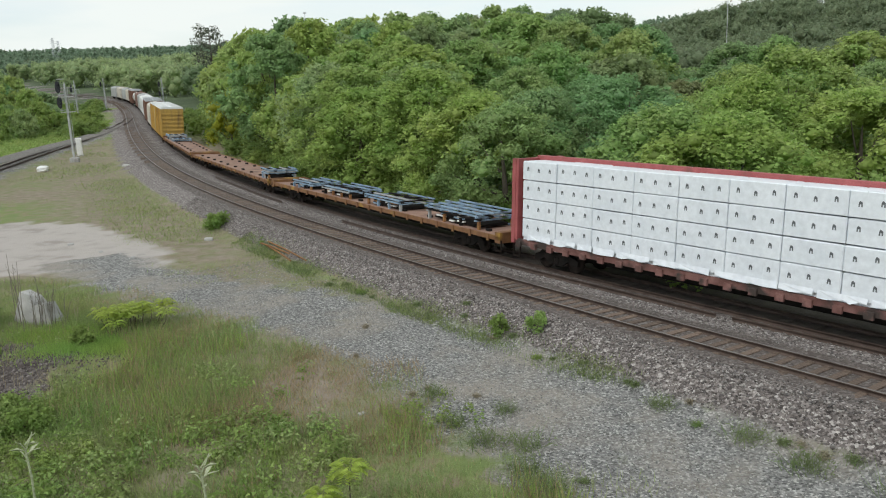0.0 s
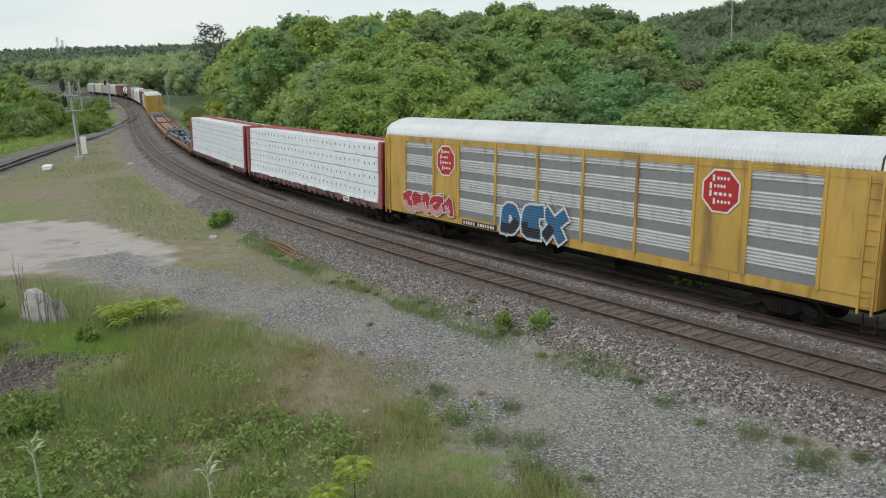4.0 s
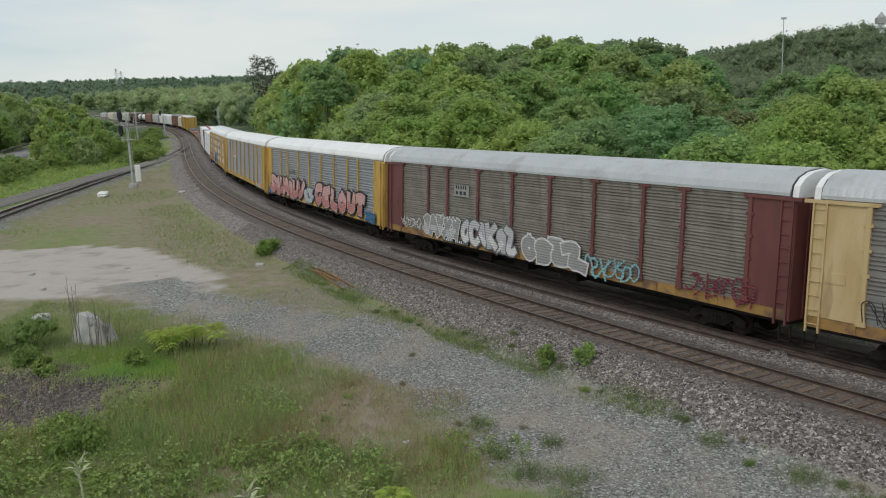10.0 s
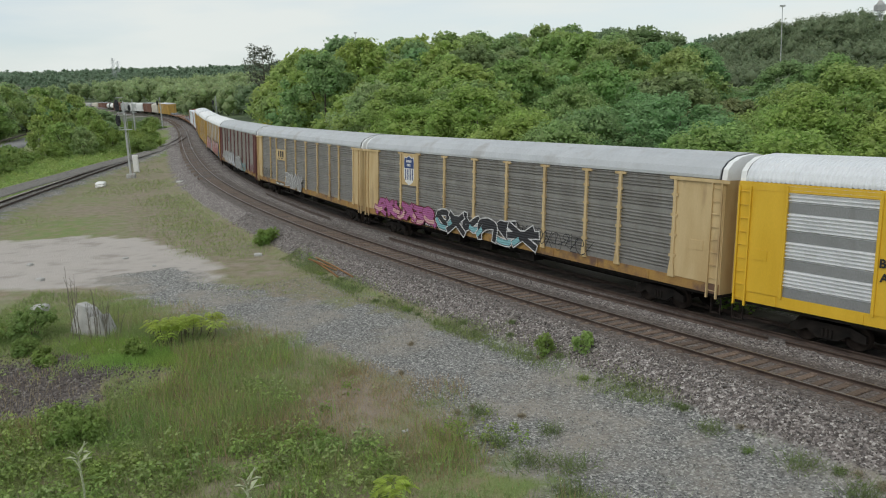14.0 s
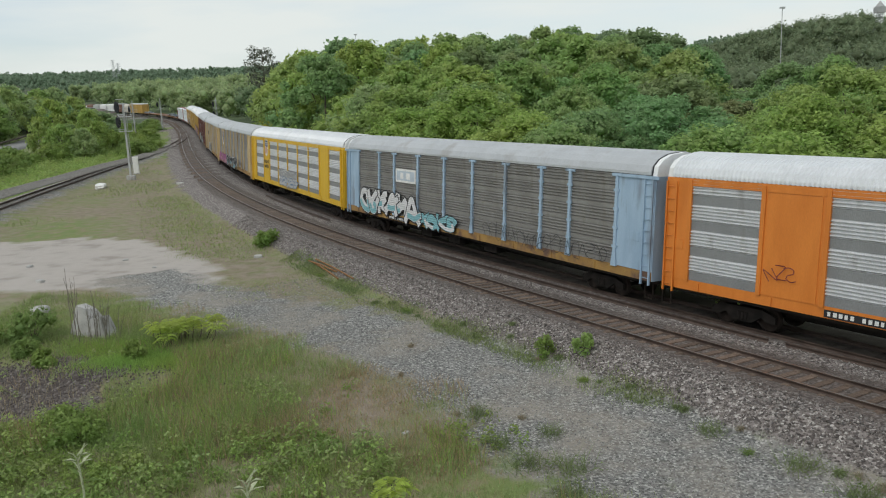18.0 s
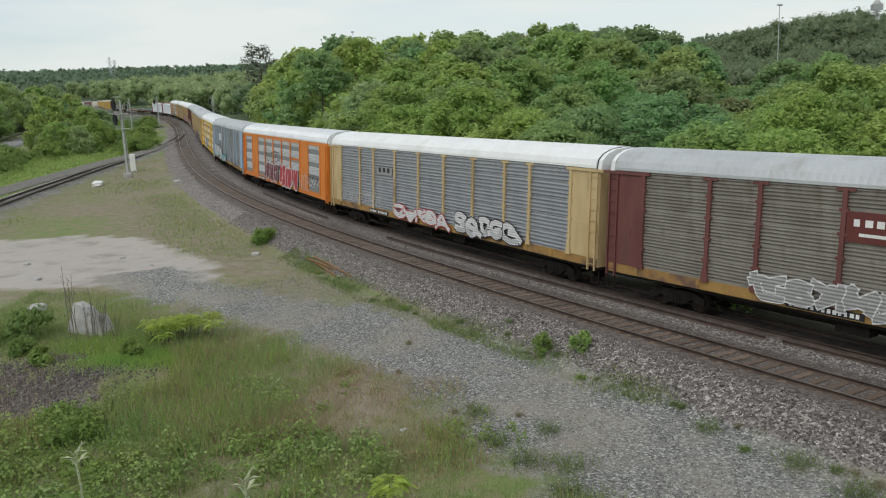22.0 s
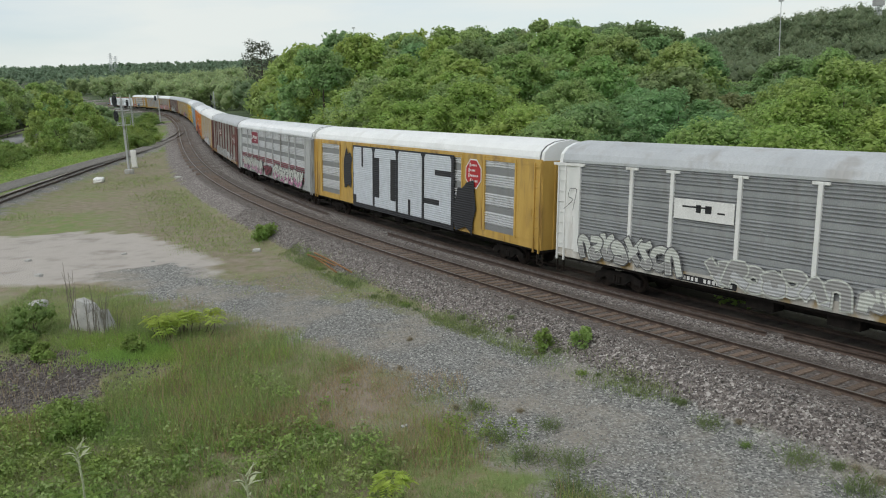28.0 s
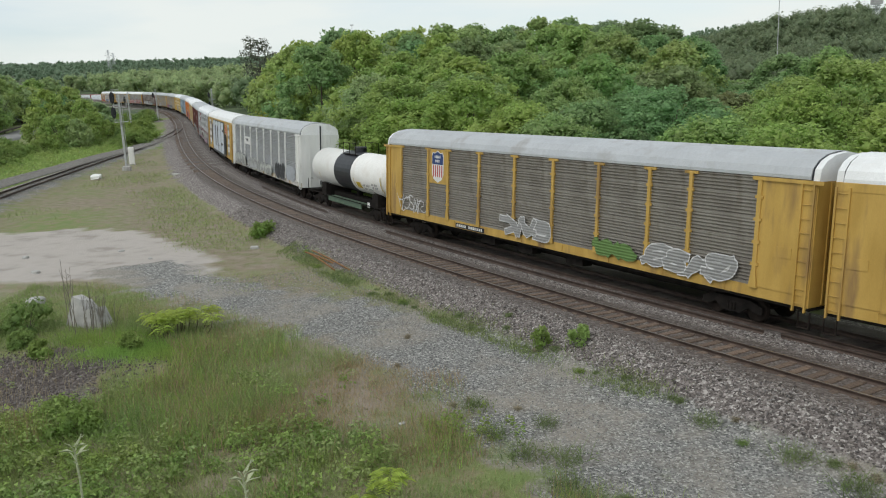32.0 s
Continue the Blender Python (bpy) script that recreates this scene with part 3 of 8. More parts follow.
def ground_height(x, y):
    x, y = np.asarray(x, float), np.asarray(y, float)
    shape = x.shape
    s, o = beside(x, y)
    x, y = x.ravel(), y.ravel()
    base = np.interp(s, S, TZ)
    cant = np.interp(s, S, CANT)
    low = base - 0.8 + 0.05 * wobble(x, y, 2.5, 3) + 0.12 * wobble(x, y, 9, 4)
    bed = base - np.clip(o, -2, 7) * np.sin(cant) - 0.17
    shoulder = np.clip(np.maximum((-2.1 - o) / 1.4, (o - TRACK_GAP - 2.1) / 1.6), 0, 1)
    z = bed * (1 - shoulder) + low * shoulder
    for mid_line in (0.0, TRACK_GAP):
        z = z + 0.065 * np.clip((np.abs(o - mid_line) - 0.8) / 0.35, 0, 1) * np.clip((1.9 - np.abs(o - mid_line)) / 0.5, 0, 1)
    bo = branch_side(s)
    bb = np.clip((np.abs(o - bo) - 1.6) / 1.6, 0, 1)
    z = np.where((s < 150) & (s > -60), np.maximum(z, (base - 0.295) * (1 - bb) + z * bb), z)
    hill = 0.085 * np.clip(o - 12, 0, 75) + 0.06 * np.clip(o - 87, 0, 170)
    hill += np.clip(o - 14, 0, 40) / 40 * 1.2 * wobble(x, y, 30, 5)
    hill *= np.clip((250 - s) / 120, 0.15, 1)
    az, rad = np.degrees(np.arctan2(x, y)), np.hypot(x, y)
    gully = np.clip((az - 7) / 8, 0, 1) * (y > 0)
    hill = hill * (1 - 0.9 * gully) + 19 * np.exp(-((np.minimum(rad, 340) - 340) / 95) ** 2) * np.interp(az, [9, 14, 20, 24], [0, 0.56, 0.98, 1.04]) * (y > 0)
    left = 0.02 * np.clip(-o - 40, 0, 200) * np.clip((s - 60) / 60, 0, 1)
    r = np.hypot(x, y)
    far = 0.049 * np.clip(r - 420, 0, 1100) + np.clip((r - 420) / 300, 0, 1) * 5 * wobble(x, y, 160, 6)
    mound = 0.35 * np.exp(-(((x + 13.3) / 2.6) ** 2 + ((y - 25.7) / 2.0) ** 2))
    return (z + hill + left + far + mound).reshape(shape)


def ground_at(x, y):
    return float(ground_height(np.array([x]), np.array([y]))[0])


# ---------------------------------------------------------------- ground
def ground_material():
    m = bpy.data.materials.new("ground_cover")
    m.use_nodes = True
    n, l = m.node_tree.nodes, m.node_tree.links
    b = n["Principled BSDF"]
    b.inputs["Roughness"].default_value = 0.95
    co = n.new("ShaderNodeTexCoord")

    def noise_node(scale, detail=4):
        t = n.new("ShaderNodeTexNoise")
        t.inputs["Scale"].default_value, t.inputs["Detail"].default_value = scale, detail
        l.new(co.outputs["Object"], t.inputs["Vector"])
        return t.outputs["Fac"]

    def ramp_node(fac, stops):
        r = n.new("ShaderNodeValToRGB")
        while len(r.color_ramp.elements) < len(stops):
            r.color_ramp.elements.new(0.5)
        for e, (p, c) in zip(r.color_ramp.elements, stops):
            e.position, e.color = p, (*c, 1)
        l.new(fac, r.inputs[0])
        return r.outputs[0]

    def stones(scale, tones):
        t = n.new("ShaderNodeTexVoronoi")
        t.inputs["Scale"].default_value = scale
        l.new(co.outputs["Object"], t.inputs["Vector"])
        sep = n.new("ShaderNodeSeparateColor")
        l.new(t.outputs["Color"], sep.inputs[0])
        return ramp_node(sep.outputs[0], tones), t.outputs["Distance"]

    def mixed(a, c, fac):
        x = n.new("ShaderNodeMixRGB")
        l.new(fac, x.inputs[0]), l.new(a, x.inputs[1]), l.new(c, x.inputs[2])
        return x.outputs[0]

    def mask(name, soft=0.5, scale=1.3, blur=0.12):
        """A zone with a broken, noisy edge."""
        a = n.new("ShaderNodeAttribute")
        a.attribute_name = name
        ad, sb, mr = n.new("ShaderNodeMath"), n.new("ShaderNodeMath"), n.new("ShaderNodeMapRange")
        ad.operation, sb.operation = "MULTIPLY_ADD", "SUBTRACT"
        l.new(noise_node(scale, 8), ad.inputs[0])
        ad.inputs[1].default_value = soft * 2
        l.new(a.outputs["Fac"], ad.inputs[2])
        l.new(ad.outputs[0], sb.inputs[0])
        sb.inputs[1].default_value = soft
        mr.inputs[1].default_value, mr.inputs[2].default_value = 0.5 - blur, 0.5 + blur
        l.new(sb.outputs[0], mr.inputs[0])
        return mr.outputs[0]

    grass = ramp_node(noise_node(1.1, 9), [(0.28, (0.15, 0.215, 0.065)), (0.50, (0.19, 0.235, 0.08)), (0.62, (0.235, 0.215, 0.115)), (0.76, (0.27, 0.205, 0.14))])
    dry = ramp_node(noise_node(1.6, 9), [(0.3, (0.19, 0.18, 0.095)), (0.5, (0.262, 0.213, 0.158)), (0.68, (0.305, 0.255, 0.205))])
    sand = ramp_node(noise_node(0.7, 9), [(0.28, (0.325, 0.29, 0.262)), (0.45, (0.435, 0.395, 0.36)), (0.6, (0.465, 0.425, 0.39)), (0.8, (0.38, 0.345, 0.315))])
    gravel_, gd = stones(17, [(0.0, (0.075, 0.074, 0.070)), (0.35, (0.18, 0.18, 0.172)), (0.75, (0.275, 0.272, 0.258)), (1.0, (0.52, 0.51, 0.48))])
    dust = ramp_node(noise_node(2.2, 8), [(0.3, (0.27, 0.235, 0.19)), (0.7, (0.35, 0.32, 0.275))])
    dusty = ramp_node(noise_node(0.42, 7), [(0.46, (0, 0, 0)), (0.64, (0.7, 0.7, 0.7))])
    gravel = mixed(gravel_, dust, dusty)
    ballast, bd = stones(15, [(0.0, (0.06, 0.05, 0.046)), (0.45, (0.17, 0.148, 0.138)), (0.8, (0.28, 0.25, 0.235)), (1.0, (0.50, 0.47, 0.44))])
    brown = ramp_node(noise_node(0.9, 6), [(0.3, (0.06, 0.046, 0.038)), (0.7, (0.105, 0.082, 0.07))])
    bed = n.new("ShaderNodeMixRGB")
    bed.inputs[0].default_value = 0.62
    l.new(ballast, bed.inputs[1]), l.new(brown, bed.inputs[2])
    heap = n.new("ShaderNodeMixRGB")
    heap.inputs[0].default_value = 0.65
    l.new(ballast, heap.inputs[1])
    heap.inputs[2].default_value = (0.075, 0.06, 0.053, 1)
    col = mixed(grass, dry, mask("dry", 0.6, 0.9, 0.4))
    wood_floor = ramp_node(noise_node(0.05, 8), [(0.35, (0.055, 0.085, 0.035)), (0.65, (0.09, 0.125, 0.055))])
    col = mixed(col, wood_floor, mask("wood", 0.2, 0.1, 0.2))
    col = mixed(col, sand, mask("sand", 0.5, 1.0, 0.25))
    col = mixed(col, gravel, mask("gravel", 0.8, 1.1, 0.2))
    col = mixed(col, heap.outputs[0], mask("heap", 0.5, 1.5))
    col = mixed(col, ballast, mask("ballast", 0.3, 2.0))
    col = mixed(col, bed.outputs[0], mask("bed", 0.25, 2.0))
    # ballast beneath the train darkened: its shadow is put into the colour
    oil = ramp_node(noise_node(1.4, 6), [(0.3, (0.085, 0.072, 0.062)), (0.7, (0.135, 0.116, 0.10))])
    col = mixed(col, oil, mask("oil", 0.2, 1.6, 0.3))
    l.new(col, b.inputs["Base Color"])
    bp = n.new("ShaderNodeBump")
    bp.inputs["Strength"].default_value, bp.inputs["Distance"].default_value = 0.9, 0.05
    l.new(gd, bp.inputs["Height"]), l.new(bp.outputs[0], b.inputs["Normal"])
    return m


def steps(*spans):
    out = [spans[0][0]]
    for a, b, d in spans:
        out += list(np.linspace(a, b, max(2, int(round((b - a) / d)) + 1))[1:])
    return np.array(out)


gx = steps((-3000, -900, 150), (-900, -300, 40), (-300, -90, 10), (-90, -32, 2.0), (-32, 18, 0.4), (18, 60, 1.5), (60, 300, 10), (300, 900, 40), (900, 3000, 150))
gy = steps((-1500, -300, 100), (-300, -40, 20), (-40, 8, 2), (8, 60, 0.4), (60, 140, 1.0), (140, 320, 4), (320, 900, 20), (900, 3600, 150))
X, Y = np.meshgrid(gx, gy)
Zg = ground_height(X, Y)
sg, og = beside(X, Y)
sg, og = sg.reshape(X.shape), og.reshape(X.shape)


def between(v, lo, hi, soft):
    return np.clip((v - lo) / soft + 0.5, 0, 1) * np.clip((hi - v) / soft + 0.5, 0, 1)


near = np.hypot(X, Y) < 150
ROAD_A, ROAD_B = np.array((-88.0, 121.0)), np.array((-152.0, 298.0))     # the road beyond the scrub


def off_road(x, y):
    """Distance from the road's middle; positive on the far side."""
    d = (ROAD_B - ROAD_A) / np.linalg.norm(ROAD_B - ROAD_A)
    return -(x - ROAD_A[0]) * d[1] + (y - ROAD_A[1]) * d[0]


ROAD_R = (190, 214, 240, 272, 330)     # the old roadbed beyond the scrub, by bearing
up_edge = np.interp(sg, [-40, -18, -10, -4, 2, 7, 12, 16], [-2.4, -2.4, -2.5, -3.0, -4.6, -7.2, -8.9, -9.5])
low_edge = np.interp(sg, [-40, -17, -14, -9, -3, 0, 4, 7, 12, 16], [-10.5, -9.5, -9.4, -8.6, -8.3, -9.3, -10.4, -11.6, -13.2, -14])
zone = {
    "wood": np.maximum(np.clip((np.hypot(X, Y) - 250) / 60, 0, 1), np.clip((og - 10) / 4, 0, 1)) * (Y > 0),
    "gravel": np.maximum(between(og, low_edge, up_edge, 2.6) * (sg < 17) * near,
                         between(og, branch_side(sg) - 2.9, branch_side(sg) + 2.2, 1.5) * between(sg, -60, 200, 5)),
    "sand": np.clip((Y - 39.6 - (X + 18) * 0.1) / 1.5 + 0.5, 0, 1) * np.clip((np.interp(sg, [13, 16, 20, 28, 33, 36], [-8.6, -7.6, -8.1, -9.8, -14, -26]) - og) / 2.0 + 0.5, 0, 1) * (sg < 40) * near,
    "dry": np.maximum(np.maximum(between(og, -12, -2.5, 5) * (sg > 5) * 0.75, between(og, low_edge - 2.6, low_edge + 1.0, 1.8) * between(sg, -11.5, 8, 3) * (0.6 + 0.4 * wobble(X, Y, 1.6, 51))), 0.45 + 0.35 * wobble(X, Y, 3.5, 8)) * (np.hypot(X, Y) < 140) * (og > branch_side(sg) - 3),
    "heap": np.clip(1.25 - np.hypot((X + 16.0) / 5.5, (Y - 25.4) / 4.3) + 0.45 * wobble(X, Y, 1.7, 31), 0, 1) * 1.3,
    "ballast": between(og, -3.2, TRACK_GAP + 3.4, 0.9),
    "bed": between(og, -1.7, 1.7, 0.5),
    # strip of ground that carries the train's painted shade
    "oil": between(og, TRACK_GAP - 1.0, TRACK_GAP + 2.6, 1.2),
}
ny, nx = X.shape
idx = np.arange(ny * nx).reshape(ny, nx)
quads = np.stack([idx[:-1, :-1], idx[:-1, 1:], idx[1:, 1:], idx[1:, :-1]], -1).reshape(-1, 4)
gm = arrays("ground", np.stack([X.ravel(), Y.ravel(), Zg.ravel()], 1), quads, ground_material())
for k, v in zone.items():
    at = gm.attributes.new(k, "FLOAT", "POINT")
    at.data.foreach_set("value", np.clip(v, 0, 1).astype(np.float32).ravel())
gm.shade_smooth()
tagged(new("ground", gm), "uneven ground of weeds, sand, gravel and track ballast", "ground", kind="structure")


# ---------------------------------------------------------------- road
q = np.linspace(0, 1, 60)[:, None]
rd = (ROAD_B - ROAD_A) / np.linalg.norm(ROAD_B - ROAD_A)
rn = np.array((-rd[1], rd[0]))
mid_ = ROAD_A + q * (ROAD_B - ROAD_A)
rv = []
for k in (-3.6, -3.4, 3.4, 3.6):
    e = mid_ + k * rn
    top = np.interp(np.arange(60), np.arange(0, 60, 6), ground_height(mid_[::6, 0], mid_[::6, 1])) + 0.35
    rv.append(np.concatenate([e, (top - (0.9 if abs(k) > 3.5 else 0.0))[:, None]], 1))
rv = np.concatenate(rv)
rf = [(j * 60 + i, (j + 1) * 60 + i, (j + 1) * 60 + i + 1, j * 60 + i + 1) for j in range(3) for i in range(59)]
tagged(new("road", arrays("road", rv, rf, M["asphalt"])), "pale worn asphalt road beyond the scrub", "road", kind="structure")
guard = thing("guard_rail", "dark weathered guard rail along the far edge of the road", "guard rail")
gv = np.concatenate([np.concatenate([mid_ + (3.7 + dy) * rn, (top + z)[:, None]], 1) for dy, z in ((0, 0.45), (0, 0.85), (0.1, 0.85), (0.1, 0.45))])
part("rail", arrays("rail", gv, [(j * 60 + i, ((j + 1) % 4) * 60 + i, ((j + 1) % 4) * 60 + i + 1, j * 60 + i + 1) for j in range(4) for i in range(59)], M["bark"]), None, guard)
for i in range(0, 60, 3):
    e = mid_[i] + 3.9 * rn
    part("post", Geo().slab(e[0] - 0.08, e[0] + 0.08, e[1] - 0.08, e[1] + 0.08, top[i] - 0.9, top[i] + 0.85), M["bark"], guard)


# ---------------------------------------------------------------- tracks
RAIL = [(-0.07, -0.17), (0.07, -0.17), (0.07, -0.155), (0.012, -0.135), (0.012, -0.045), (0.036, -0.035), (0.036, -0.004), (0.026, 0.0),
        (-0.026, 0.0), (-0.036, -0.004), (-0.036, -0.035), (-0.012, -0.045), (-0.012, -0.135), (-0.07, -0.155)]


def rail_mesh(path, bright):
    """A rail profile swept along points with their sideways directions; the running surface is worn bright."""
    pts, side = path
    n = len(RAIL)
    v = []
    for p, q in zip(pts, side):
        v += [p + q * a + np.array((0, 0, b)) for a, b in RAIL]
    f = []
    for i in range(len(pts) - 1):
        f += [(i * n + k, i * n + (k + 1) % n, (i + 1) * n + (k + 1) % n, (i + 1) * n + k) for k in range(n)]
    me = arrays("rail", v, f, M["rail"])
    me.materials.append(M["rail_head"])
    if bright:
        me.polygons.foreach_set("material_index", np.tile([1 if k in (6, 7, 8) else 0 for k in range(n)], len(pts) - 1).astype(np.int32))
    return me


def sweep(s, off, up=0.0):
    p = on_track(s, off, up)
    h = np.interp(s, S, HEAD)
    return p, np.stack([np.cos(h), np.sin(h), 0 * h], 1)


def tie_mesh():
    g = Geo().slab(-0.115, 0.115, -1.3, 1.3, -0.13, 0.0, 0.012)
    for y in (-0.7175, 0.7175):
        g.box(-0.09, 0.09, y - 0.16, y + 0.16, 0.0, 0.012)
    return g.mesh("tie", M["tie"])


TIE = tie_mesh()
near_track = thing("track_1", "running line with brown timber ties and worn steel rails", "railway track", kind="structure")
far_track = thing("track_2", "running line under the train, timber ties and ballast darkened for its shade", "railway track", kind="structure")
branch = thing("track_3", "branch line curving in to join the running line", "railway track", kind="structure")
for tr, side in ((near_track, 0.0), (far_track, TRACK_GAP)):
    for o in (-0.7175, 0.7175):
        # far rail heads stay dull, the train's shade put into their colour
        part("rail", rail_mesh(sweep(np.concatenate([np.arange(-60, 120, 1.0), np.arange(120, 600, 4.0)]), side + o), side == 0.0), None, tr)
tie_rand = random.Random(5)


def tie_pose(s, side, lift=-0.125):
    m = track_pose(s, side)
    return m @ pose(0, 0, lift + tie_rand.uniform(-0.012, 0.006), 0, 0, tie_rand.uniform(-1.4, 1.4))


def joined_ties(places, name, parent):
    base = np.array([v.co[:] for v in TIE.vertices])
    faces = [tuple(q.vertices) for q in TIE.polygons]
    g = Geo()
    for m in places:
        a = np.array(m)
        g.add(base @ a[:3, :3].T + a[:3, 3], faces)
    return tagged(part(name, g, M["tie"], parent), kind="stuff")


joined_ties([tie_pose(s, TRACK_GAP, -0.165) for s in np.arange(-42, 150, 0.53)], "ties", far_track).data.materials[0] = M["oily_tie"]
joined_ties([tie_pose(s, 0, -0.155) for s in np.arange(126, 300, 0.6)], "ties", near_track)
bs = np.arange(-40.0, 166.0, 1.0)
for o in (-0.7175, 0.7175):
    p = on_track(bs, branch_side(bs) + o)
    p[:, 2] = np.interp(bs, S, TZ) - np.where(bs < 140, 0.12, 0.0)
    h = np.interp(bs, S, HEAD)
    part("rail", rail_mesh((p, np.stack([np.cos(h), np.sin(h), 0 * h], 1)), False), None, branch)
joined_ties([track_pose(s, float(branch_side(s))) @ pose(0, 0, -0.28, 0, 0, 8) for s in np.arange(30, 140, 0.6)], "ties", branch).data.materials[0] = M["tie_grey"]

# rails left lying between the tracks
for a, b, o0, o1 in ((-34.0, -13.0, 3.0, 2.74), (-12.6, 14.2, 2.66, 2.3), (24.0, 44.0, 2.4, 2.6)):
    ss = np.arange(a, b, 0.8)
    loose = thing("loose_rail", "rusty spare rail lying in the ballast between the tracks", "rail")
    p, q = sweep(ss, np.interp(ss, [a, b], [o0, o1]) + 0.02 * np.sin(ss * 0.6), 0.03)
    part("rail", rail_mesh((p, q), False), None, loose)



# ---------------------------------------------------------------- trees
def leaf_cloud(rs, centres, radii, per, size, squash=0.95, flat=0.4):
    """Small pointed leaves on the outer shell of clumps; returns vertices and triangles."""
    c = np.repeat(centres, per, 0)
    r = np.repeat(radii, per)
    k = len(c)
    d = rs.normal(size=(k, 3))
    d /= np.linalg.norm(d, axis=1)[:, None]
    p = c + d * (r * rs.uniform(0.62, 1.25, k) ** 0.8)[:, None] * np.array((1, 1, squash))
    nrm = d + rs.normal(size=(k, 3)) * 0.7 + np.array((0, 0, flat))
    nrm /= np.linalg.norm(nrm, axis=1)[:, None]
    a = np.cross(nrm, rs.normal(size=(k, 3)))
    a /= np.linalg.norm(a, axis=1)[:, None]
    b = np.cross(nrm, a)
    sz = (size * rs.uniform(0.6, 1.4, k))[:, None]
    v = np.stack([p - a * sz, p + a * sz * 0.7 - b * sz * 0.7, p + a * sz * 0.5 + b * sz * 0.7], 1).reshape(-1, 3)
    return v, np.arange(3 * k).reshape(-1, 3)


CORE_V = np.array([(1, 0, 0), (-1, 0, 0), (0, 1, 0), (0, -1, 0), (0, 0, 1), (0, 0, -1)], float)
CORE_F = np.array([(0, 2, 4), (2, 1, 4), (1, 3, 4), (3, 0, 4), (2, 0, 5), (1, 2, 5), (3, 1, 5), (0, 3, 5)])


def crown_mesh(name, rs, centres, radii, per, size, material, core=0.78):
    v, f = leaf_cloud(rs, centres, radii, per, size)
    cv = (centres[:, None, :] + CORE_V[None] * (radii * core)[:, None, None] * rs.uniform(0.7, 1.2, (len(centres), 6, 1)) * np.array((1, 1, 0.95))).reshape(-1, 3)
    cf = (CORE_F[None] + np.arange(len(centres))[:, None, None] * 6).reshape(-1, 3)
    me = bpy.data.meshes.new(name)
    allv = np.concatenate([v, cv]).astype(np.float32)
    loops = np.concatenate([f.ravel(), (cf + len(v)).ravel()]).astype(np.int32)
    starts = (np.arange(len(f) + len(cf)) * 3).astype(np.int32)
    me.vertices.add(len(allv)), me.loops.add(len(loops)), me.polygons.add(len(starts))
    me.vertices.foreach_set("co", allv.ravel()), me.loops.foreach_set("vertex_index", loops), me.polygons.foreach_set("loop_start", starts)
    me.materials.append(material)
    me.update(calc_edges=True)
    me.shade_smooth()
    return me


def crown_clumps(rs, height, radius, base, count):
    """Clump centres that fill a rounded, lopsided crown; most of them near its surface."""
    z = rs.uniform(0, 1, count) ** 0.8
    a = rs.uniform(0, 6.283, count)
    prof = np.sin(np.pi * np.clip(z * 0.86 + 0.12, 0, 1)) ** 0.7
    rr = radius * prof * np.sqrt(rs.uniform(0.25, 1.0, count)) * (1 + 0.18 * np.sin(a * 2 + rs.uniform(0, 6)))
    c = np.stack([rr * np.cos(a), rr * np.sin(a), base + (height - base) * z * 0.93], 1)
    return c, radius * rs.uniform(0.62, 1.35, count) * (1 - 0.25 * z) / math.sqrt(count) * 1.95


def tree(name, seed, height, radius, base, material, label, clumps=104, per=76, size=0.17, core=0.7):
    """A broad-leaved tree: tapered trunk with limbs and a crown of many small leaves."""
    rs = np.random.RandomState(seed)
    t = thing(name, label, "tree", "trees on the wooded bank")
    g = Geo()
    top = height * 0.75
    lean = rs.normal(0, 0.25, 2)
    g.tube([(0, 0, -0.4), (lean[0] * 0.3, lean[1] * 0.3, top * 0.35), (lean[0], lean[1], top)], [0.045 * radius + 0.06, 0.035 * radius + 0.04, 0.03], 7)
    c, r = crown_clumps(rs, height, radius, base, clumps)
    for k in range(7):
        e = c[k * 4 % clumps] * 0.9
        z0 = min(e[2] * 0.6, top * 0.8)
        g.tube([(lean[0] * z0 / top, lean[1] * z0 / top, z0), tuple((np.array((lean[0], lean[1], z0)) + e) / 2 + (0, 0, -0.2)), tuple(e)], [0.07, 0.045, 0.02], 5)
    part("trunk", g, M["bark"], t)
    part("crown", crown_mesh("crown", rs, c, r, per, size, material, core), None, t)
    return t


def bush(name, seed, height, radius, material, label, clumps=9, per=60, size=0.10, category="bush", group=""):
    rs = np.random.RandomState(seed)
    t = thing(name, label, category, group)
    c, r = crown_clumps(rs, height, radius, height * 0.04, clumps)
    c[:, 2] *= 0.9
    for q in c[:6]:
        part("stem", Geo().tube([(0, 0, -0.1), tuple(q * (0.5, 0.5, 0.6)), tuple(q)], [0.02, 0.015, 0.006], 5), M["bark"], t)
    part("leaves", crown_mesh("leaves", rs, c, r * 0.85, per, size, material, core=0.62), None, t)
    return t


def copy_at(model, m):
    """A copy of a model at the pose m, whatever size the model itself was given."""
    s = model.scale
    return copy_thing(model, m @ Matrix.Diagonal((1 / s.x, 1 / s.y, 1 / s.z, 1)))


def stand(x, y, turn=0.0, size=1.0, wide=1.0, sink=0.0):
    return pose(x, y, ground_at(x, y) - sink, 0, 0, turn) @ Matrix.Diagonal((size * wide, size * wide, size, 1))


